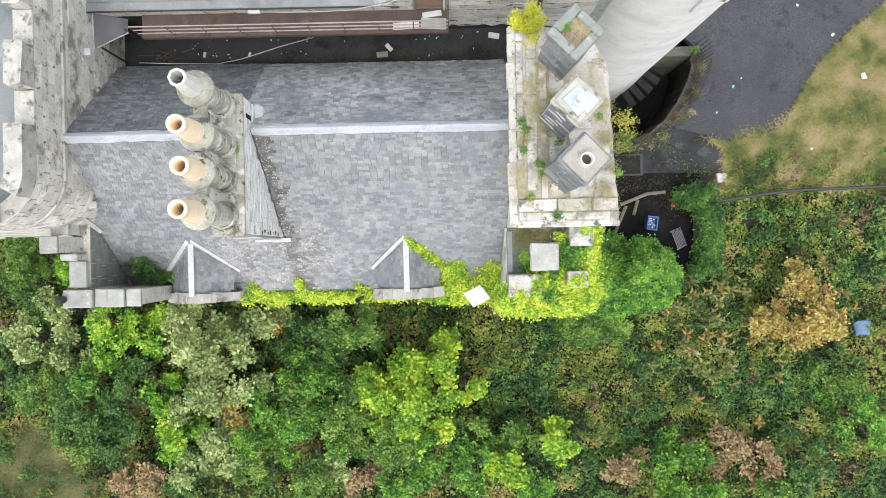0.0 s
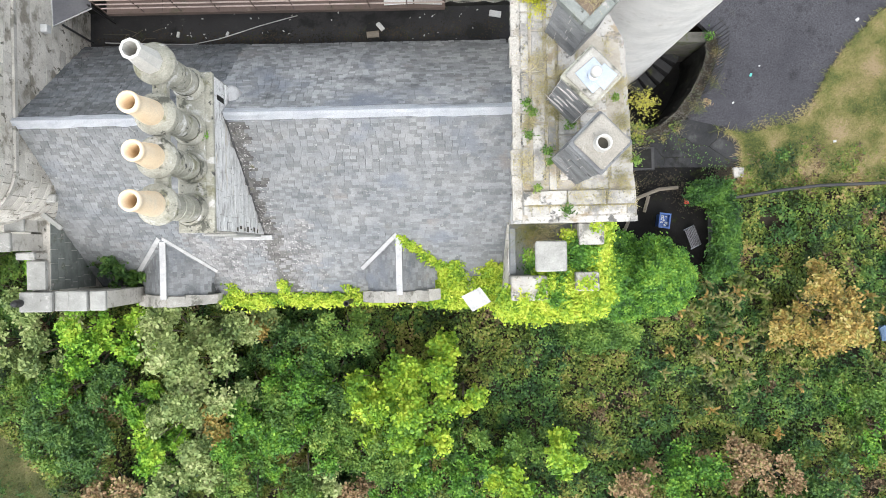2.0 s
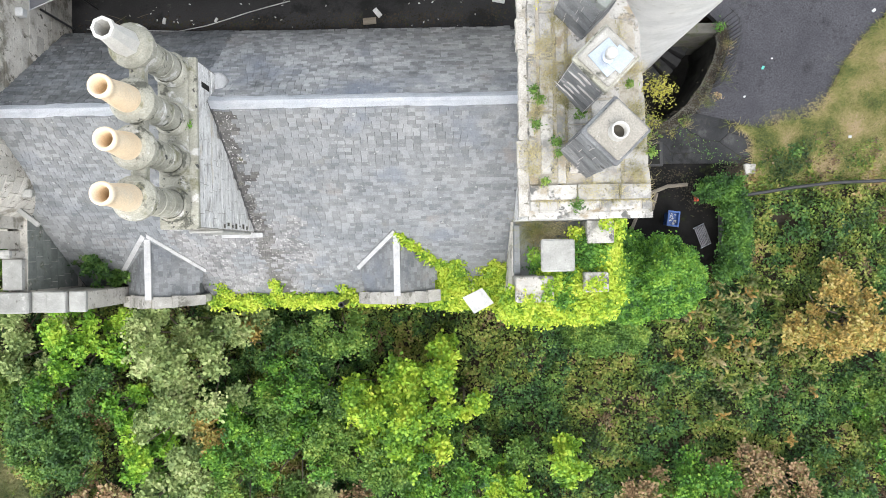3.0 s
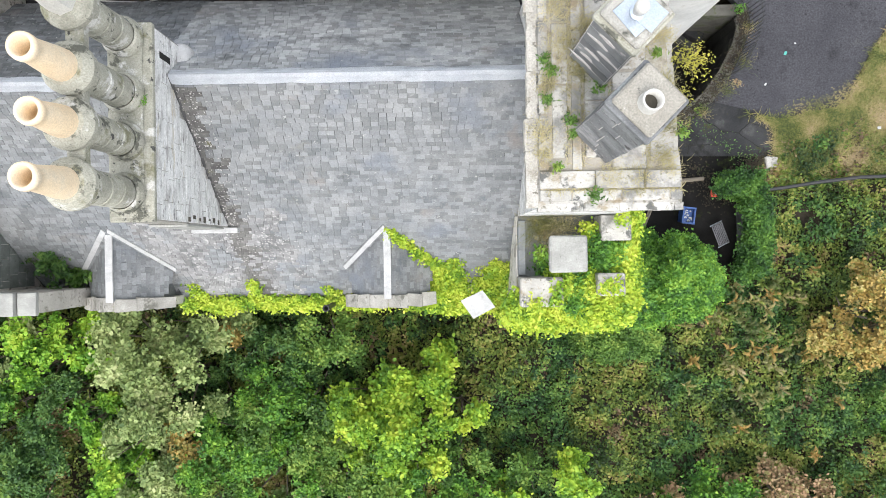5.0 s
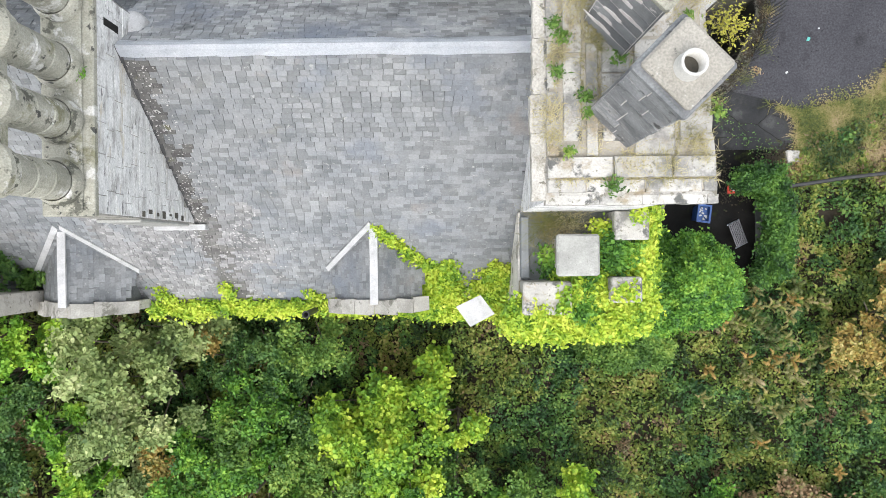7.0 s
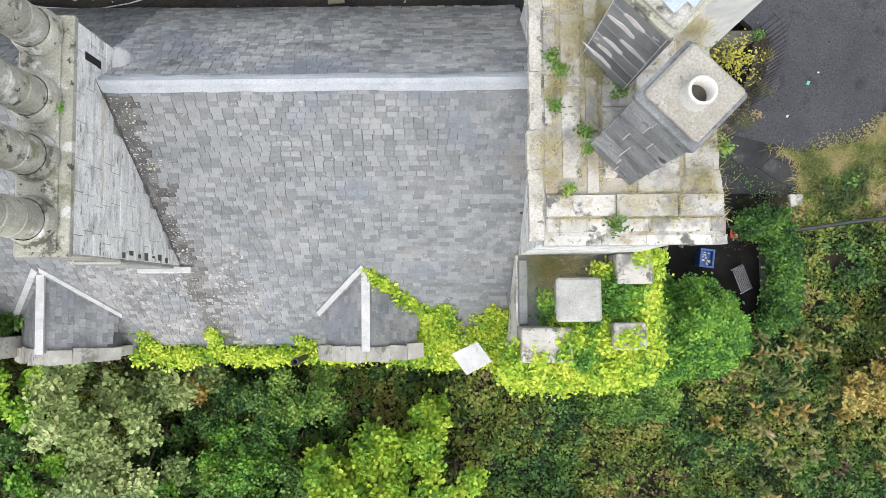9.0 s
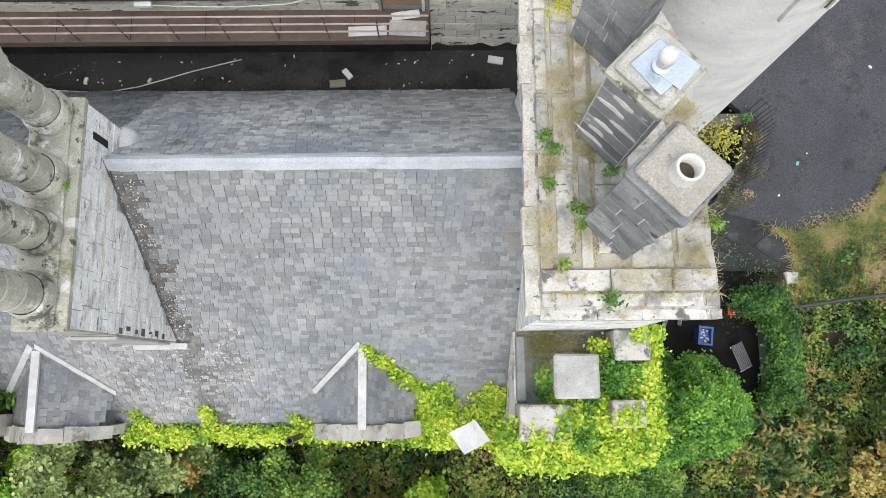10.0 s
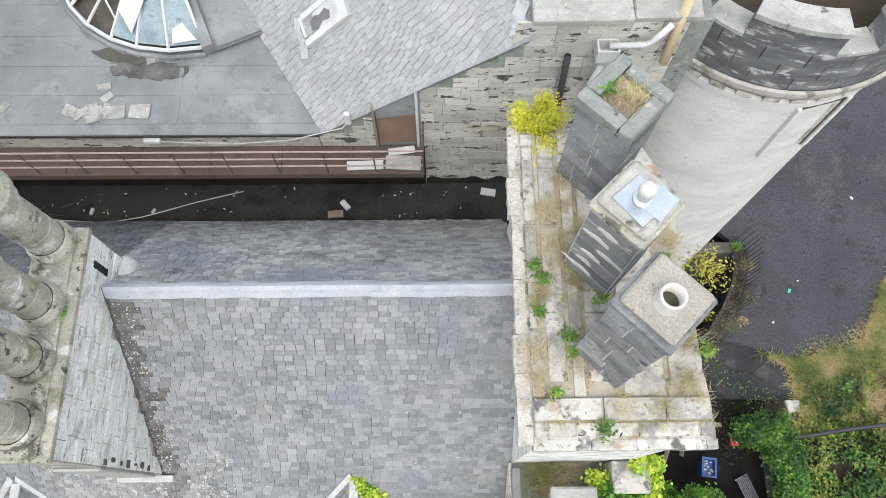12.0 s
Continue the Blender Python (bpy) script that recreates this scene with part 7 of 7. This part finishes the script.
def build_verge():
    n, step = {}, 0.14
    bm = bmesh.new()

    def vert(i, j):
        if (i, j) not in n:
            x, y = 11.0 + i * step, 1.5 + j * step
            d = edge_at(x, y)
            if -0.25 < d < 0.15:
                d = paving_distance(x, y)
                gx, gy = paving_distance(x + 0.02, y) - d, paving_distance(x, y + 0.02) - d
                k = math.hypot(gx, gy) or 1.0
                x, y = x - gx / k * (d + 0.06), y - gy / k * (d + 0.06)
            n[i, j] = bm.verts.new((x, y, GROUND + swell(x, y) + 0.045))
        return n[i, j]
    for i in range(104):
        for j in range(84):
            x, y = 11.0 + (i + 0.5) * step, 1.5 + (j + 0.5) * step
            if edge_at(x, y) > -0.08 and y > 2.3 + 0.6 * noise.noise(Vector((x, y, 0))):
                bm.faces.new((vert(i, j), vert(i + 1, j), vert(i + 1, j + 1), vert(i, j + 1)))
    tagged(part("verge", bm, M_turf, smooth=True), "mossy yellow-green turf beside the driveway", "verge", kind="structure")


build_verge()
low_weeds = scatter(8000, 11.0, 22, 1.8, 11, lambda x, y: off_paving(x, y) and noise.noise(Vector((x * 0.9, y * 0.9, 3.0))) + 0.5 * noise.noise(Vector((x * 3, y * 3, 3.0))) > 0.1 + 0.1 * (y - 5), lambda x, y: GROUND + swell(x, y) + 0.13)
tagged(leaves("verge_weeds", (low_weeds[:, None, :] + RNG.normal(size=(len(low_weeds), 3, 3)) * np.array([0.06, 0.06, 0.02])).reshape(-1, 3), 0.05, L_verge, up=0.6), "browning weeds and moss on the grass verge", "weeds", kind="stuff")
tagged(blades("dry_meadow", scatter(24000, -20, -14.5, -12, -7.2, lambda x, y: (x + 18.5) ** 2 / 12 + (y + 10) ** 2 / 7 < 1, lambda x, y: GROUND + 0.4 + hump(x, y)), 0.6, L_meadow, lean=1.0, width=0.007), "dry tangled grass patch", "grass", kind="stuff")


def frond(root, a, ln, mat, parent):
    """One arching frond: leaflets in pairs along a bent midrib, longest near the root, joined into one blade."""
    d, side = np.array([math.cos(a), math.sin(a), 0.0]), np.array([-math.sin(a), math.cos(a), 0.0])
    n = 15
    rib = [np.array(root) + d * ln * j / n + np.array([0, 0, 0.28 * math.sin(j / n * 2.5)]) for j in range(n + 1)]
    v, q = list(rib), []
    for j in range(n):
        s = (j + 0.5) / n
        reach = (ln * 0.3 * (1 - s) ** 0.8 * min(1.0, 0.35 + 3 * s) + 0.012) * random.uniform(0.7, 1.1)
        for k in (-1, 1):
            tip = (rib[j] + rib[j + 1]) / 2 + side * k * reach + d * reach * 0.45 + np.array([0, 0, -0.25 * reach + random.uniform(-0.015, 0.015)])
            bulge = (rib[j + 1] + tip) / 2 + d * ln * 0.012
            i = len(v)
            v += [tip, bulge]
            q.append((j, i, i + 1, j + 1) if k < 0 else (j + 1, i + 1, i, j))
    ob = new("frond", quick_mesh("frond", np.array(v), np.array(q), mat))
    ob.parent = parent
    ob.matrix_parent_inverse = Matrix.Translation(-Vector(parent.location))


def ferns():
    n = 0
    while n < 85:
        x, y = random.gauss(12.0, 2.6), random.gauss(-3.2, 1.5)
        if y > -1.0 or x < 8.6 or x > 18 or (x - 14.4) ** 2 + (y + 2.8) ** 2 < 2.6:
            continue
        n += 1
        f = thing("fern", "browning bracken fern among the green brambles", "fern", "bracken ferns", at=(x, y, GROUND))
        turn = random.uniform(0, math.tau)
        mat = random.choice((L_fern, L_verge, L_meadow, L_bramble))
        count = random.randint(4, 7)
        for k in range(count):
            frond((x, y, GROUND + hump(x, y) + random.uniform(0.5, 0.85)), turn + k * math.tau / count + random.uniform(-0.7, 0.7), random.uniform(0.2, 0.4), mat, f)


ferns()


# ---- ivy and weeds on the building ----
def ivy():
    spots = []
    x = -6.75
    while x < 1.9:
        lump = noise.noise(Vector((x * 1.3, 0, 5.0)))
        big = max(0.0, min(1.0, (x + 0.5) / 0.5))
        if not (-2.15 < x < -0.35):
            spots.append((x, EAVE_Y - 0.14 + RNG.normal() * 0.04, EAVE_Z + 0.2 + 0.1 * lump, 0.06 + 0.05 * lump))
        spots.append((x, EAVE_Y - 0.2 - 0.1 * lump - 0.06 * big, EAVE_Z + 0.12 + 0.18 * lump, 0.1 + 0.05 * lump + 0.1 * big))
        x += RNG.uniform(0.08, 0.15)
    for x, n in ((-6.4, 3), (-4.85, 4), (-2.75, 2)):
        for k in range(n):
            spots.append((x + RNG.normal() * 0.06, EAVE_Y + 0.1 + 0.11 * k, roof_z(EAVE_Y + 0.1 + 0.11 * k) + 0.2, 0.1 - 0.015 * k))
    for k in range(26):
        s = k / 25
        spots.append((-1.1 + 1.25 * s, 0.32 - 0.95 * s, roof_z(0.32 - 0.95 * s) + 0.14, 0.035 + 0.06 * s * s))
    for x, reach, r in ((-0.2, -0.75, 0.18), (0.0, -0.7, 0.2), (0.2, -0.9, 0.22), (0.35, -0.55, 0.16), (0.5, -0.5, 0.14), (0.55, -0.75, 0.18), (0.7, -1.1, 0.18), (1.25, -1.0, 0.18), (1.4, -0.7, 0.2), (1.6, -0.55, 0.2), (1.8, -0.6, 0.22)):
        y = reach
        while y > -1.45:
            spots.append((x + RNG.normal() * 0.05, y, roof_z(y) + 0.25, r))
            y -= 0.14
    foliage_mass("ivy", "vivid yellow-green ivy hanging over the slate eaves", spots, L_ivy, 0.062, 2.2, "ivy")
    spots = []
    bare = ((2.0, 3.45, -0.7, 0.6), (1.85, 2.62, -1.32, -0.76), (3.65, 4.05, -1.15, -0.74), (3.65, 4.3, -0.02, 0.6))
    while len(spots) < 300:
        x, y = RNG.uniform(1.75, 4.6), RNG.uniform(-1.85, 0.55)
        if any(a - 0.05 < x < b + 0.05 and c - 0.05 < y < d for a, b, c, d in bare) or (x > 4.3 and y < -1.6) or (x < 2.0 and y > -0.62):
            continue
        over = max(0.0, x - 4.35) + max(0.0, -1.6 - y)
        spots.append((x, y, 8.7 + 0.42 * noise.noise(Vector((x * 2.3, y * 2.3, 2.2))) - over * 1.6, RNG.uniform(0.12, 0.22)))
    for x, y in ((2.7, -1.28), (2.78, -1.05), (2.25, -1.42), (4.0, -1.02), (4.18, 0.5), (3.8, -1.1)):
        spots.append((x, y, 9.22, 0.11))
    for _ in range(160):
        spots.append((RNG.uniform(1.9, 4.5), -1.85 + RNG.normal() * 0.06, RNG.uniform(3.0, 8.2), 0.22))
        spots.append((4.55 + RNG.normal() * 0.06, RNG.uniform(-1.8, 0.5), RNG.uniform(3.0, 8.2), 0.22))
    foliage_mass("ivy", "vivid yellow-green ivy smothering the stone bay parapet", spots, L_ivy, 0.064, 2.0, "ivy")
    spots = [(RNG.uniform(2.4, 3.6), RNG.uniform(-0.68, 0.0), 8.6, 0.16) for _ in range(12)] + [(RNG.uniform(3.0, 3.45), RNG.uniform(-1.5, -0.8), 8.8, 0.17) for _ in range(14)] + [(RNG.uniform(3.45, 4.15), RNG.uniform(-0.6, 0.02), 8.95, 0.15) for _ in range(16)]
    foliage_mass("ivy", "darker green ivy in the hollow of the bay", spots, L_bush, 0.06, 1.6, "ivy")


ivy()


def tuft(x, y, z, r, n, h, mat, label, name="grass_tuft", lean=0.8, leaf=False):
    t = thing(name, label, "weed" if leaf else "grass", at=(x, y, z))
    p = np.stack([x + RNG.normal(size=n) * r * 0.5, y + RNG.normal(size=n) * r * 0.5, np.full(n, z)], 1)
    if leaf:
        p[:, 2] += RNG.uniform(0.02, h, n)
        leaves("foliage", p, h * 0.2, mat, t, up=0.5, long=2.4)
    else:
        tagged(blades("grass", p, h, mat, t, lean, 0.003), "tangled grass blades", kind="stuff")
    return t


for x, y, r, n, h in ((2.2, 3.2, 0.24, 260, 0.3), (1.82, 1.75, 0.18, 170, 0.28), (2.43, 2.8, 0.2, 200, 0.3), (2.95, 1.03, 0.2, 190, 0.26), (3.45, 0.98, 0.18, 170, 0.26), (3.82, 1.33, 0.18, 150, 0.26), (3.98, 1.1, 0.1, 70, 0.24), (3.92, 1.85, 0.14, 130, 0.26), (1.85, 1.38, 0.14, 110, 0.24), (2.1, 3.75, 0.2, 170, 0.28), (2.4, 4.2, 0.16, 120, 0.26), (3.85, 2.5, 0.18, 170, 0.3), (3.8, 3.3, 0.16, 150, 0.32), (2.6, 3.5, 0.16, 140, 0.26), (1.95, 2.55, 0.14, 110, 0.24)):
    tuft(x, y, 13.23, r * 1.2, int(n * 1.7), h * 0.55, L_grass, "dry straw-coloured grass tuft between flagstones")
for x, y, r in ((1.89, 2.92, 0.15), (2.01, 2.73, 0.16), (1.93, 2.28, 0.15), (2.3, 1.94, 0.14), (2.78, 2.46, 0.18), (2.36, 1.72, 0.1), (2.08, 1.18, 0.12), (2.67, 0.71, 0.18), (4.12, 1.72, 0.14), (3.72, 3.02, 0.12)):
    tuft(x, y, 13.22, r * 0.7, 90, 0.15, L_mid, "green leafy weed rooted between flagstones", "weed", leaf=True)
tuft(-5.05, 2.55, 12.3, 0.1, 60, 0.16, L_bush, "small green weed on the stack ledge", "weed", leaf=True)
tuft(2.95, 4.45, 15.15, 0.22, 420, 0.2, L_grass, "dry grass growing in the open chimney top")
tuft(2.62, 4.5, 15.15, 0.12, 60, 0.18, L_bush, "green weed in the open chimney top", "weed", leaf=True)
tuft(2.5, 0.32, 8.26, 0.34, 500, 0.55, L_verge, "long rough grass behind the pedestal")
tuft(2.95, 0.35, 8.26, 0.3, 260, 0.5, L_grass, "dry grass behind the pedestal")


def build_bushlet(x, y, z, r, n, leaf, label, size=0.1):
    t = thing("sapling", label, "sapling", at=(x, y, z))
    pts = []
    for k in range(16):
        a, e = RNG.uniform(0, math.tau), RNG.uniform(0.2, 1.4)
        d = Vector((math.cos(a) * math.cos(e), math.sin(a) * math.cos(e), math.sin(e) * 0.8))
        tip = Vector((x, y, z)) + d * r * RNG.uniform(0.7, 1.1)
        part("twig", tube([(x, y, z), (Vector((x, y, z)) + tip) / 2 + Vector((0, 0, 0.05)), tip], 0.012, 5, r_end=0.004), M_bark, t)
        for j in range(n // 16):
            q = Vector((x, y, z)).lerp(tip, RNG.uniform(0.35, 1.05))
            pts.append(tuple(q + Vector(RNG.normal(size=3) * 0.07)))
    leaves("foliage", np.array(pts), size, leaf, t, up=0.45, long=2.0)


L_yellow = leafy("yellow_sapling_leaf", [(0.34, 0.38, 0.025), (0.5, 0.5, 0.035), (0.6, 0.58, 0.06), (0.66, 0.62, 0.1)])
L_sapling = leafy("olive_yellow_leaf", [(0.16, 0.19, 0.03), (0.34, 0.33, 0.05), (0.5, 0.47, 0.08)])
build_bushlet(1.93, 5.18, 13.0, 0.58, 9600, L_yellow, "bright yellow-green sapling rooted in the gable head", 0.024)
build_bushlet(4.3, 2.92, 13.05, 0.46, 560, L_sapling, "yellow-leaved sapling on the gable edge", 0.026)
build_bushlet(4.22, 2.35, 12.95, 0.2, 160, L_sapling, "small flowering weed on the gable edge", 0.022)
build_bushlet(-9.7, -0.35, 6.75, 0.6, 900, L_dark, "green weeds in the hidden gutter behind the parapet", 0.07)
build_bushlet(-9.15, -0.7, 6.3, 0.5, 800, L_mid, "green weeds in the hidden gutter behind the parapet", 0.07)
for x, y, r, n, h, m, leaf in ((11.1, 6.4, 0.25, 160, 0.3, L_verge, False), (10.4, 5.4, 0.25, 160, 0.3, L_verge, False), (11.2, 7.6, 0.2, 120, 0.3, L_verge, False), (9.6, 4.6, 0.22, 140, 0.25, L_verge, False), (10.9, 8.3, 0.25, 70, 0.25, L_bush, True), (10.8, 5.6, 0.2, 60, 0.2, L_rust, True), (9.0, 4.2, 0.2, 60, 0.2, L_verge, True), (8.2, 4.15, 0.25, 90, 0.2, L_grass, False)):
    tuft(x, y, GROUND + 0.35, r, n, h, m, "rough weeds growing on the well rim", "weed" if leaf else "grass_tuft", leaf=leaf)


# dry grass in the joints of the paving on the gable head
pts = []
for x in (2.27, 2.49, 2.92, 3.56, 4.03, 1.9):
    for k in range(420):
        y = RNG.uniform(0.9, 5.0)
        if noise.noise(Vector((x * 3, y * 1.6, 0))) > -0.1 and x < gable_east(y) - 0.12:
            pts.append((x + RNG.normal() * 0.035, y, 13.21))
for k in range(700):
    pts.append((RNG.uniform(1.9, 4.1), 0.84 + RNG.normal() * 0.03, 13.19))
tagged(blades("joint_grass", np.array(pts), 0.09, L_grass, lean=1.2, width=0.004), "short dry grass in the paving joints", "grass", kind="stuff")


# dead leaves, moss and twigs in the damp corners
def litter_along(n, line, spread, z):
    out = []
    for _ in range(n):
        i = RNG.integers(0, len(line) - 1)
        k = RNG.uniform(0, 1)
        (ax, ay), (bx, by) = line[i], line[i + 1]
        out.append((ax + (bx - ax) * k + RNG.normal() * spread, ay + (by - ay) * k + RNG.normal() * spread, z + RNG.uniform(0, 0.02)))
    return np.array(out)


gutter = litter_along(2200, [(-9.5, 6.05), (-4, 6.0), (2.0, 6.2)], 0.16, 7.605)
gutter = gutter[(gutter[:, 1] > 5.8) & (gutter[:, 1] < 6.75) & (gutter[:, 0] > -9.7)]
tagged(leaves("leaf_litter", gutter, 0.034, L_litter, up=0.8), "dead leaves and moss strewn along the gutter walkway", "leaf litter", kind="stuff")
rim_line = [((a + c) / 2, (b + d) / 2) for (a, b), (c, d) in zip(RIM, RIM_OUT)]
tagged(leaves("leaf_litter", litter_along(2600, rim_line, 0.13, GROUND + 0.405), 0.04, L_litter, up=0.8), "dead leaves lying on the coping of the well", "leaf litter", kind="stuff")
tagged(leaves("leaf_litter", litter_along(1500, [(12.2, 2.9), (11.2, 2.6), (10.5, 1.7)], 0.2, GROUND + 0.07), 0.05, L_litter, up=0.8), "dead leaves heaped at the edge of the yard", "leaf litter", kind="stuff")
pile = thing("twig_pile", "tangle of bare twigs fallen beside the lead canopy", "twigs", at=(-8.6, 6.1, 7.6))
for k in range(16):
    x, y, a, ln = random.gauss(-8.5, 0.3), random.uniform(5.85, 6.35), random.uniform(0, math.tau), random.uniform(0.3, 0.75)
    part("twig", tube([(x, y, 7.62), (x + math.cos(a) * ln * 0.5, y + math.sin(a) * ln * 0.25, 7.68 + random.uniform(0, 0.15)), (x + math.cos(a) * ln, y + math.sin(a) * ln * 0.4, 7.64 + random.uniform(0, 0.2))], 0.009, 5, r_end=0.004), M_bark, pile)
tagged(leaves("apron_weeds", litter_along(220, [(9.4, 4.3), (10.4, 3.6), (11.2, 3.0), (12.2, 3.3)], 0.22, GROUND + 0.065), 0.036, L_dark, up=0.75), "small green weeds and moss in the cracked apron", "weeds", kind="stuff")
tagged(leaves("edge_moss", litter_along(1100, [(12.5, 4.15), (12.9, 4.5), (13.8, 4.75), (14.7, 4.95), (15.3, 5.6)], 0.2, GROUND + 0.07), 0.035, L_verge, up=0.8), "browned moss creeping onto the driveway edge", "moss", kind="stuff")
tagged(leaves("yard_litter", litter_along(900, [(4.6, 2.5), (7.0, 2.4), (9.5, 2.6), (10.2, 1.4)], 0.3, GROUND + 0.02), 0.05, L_litter, up=0.8), "dead leaves scattered over the dark yard", "leaf litter", kind="stuff")
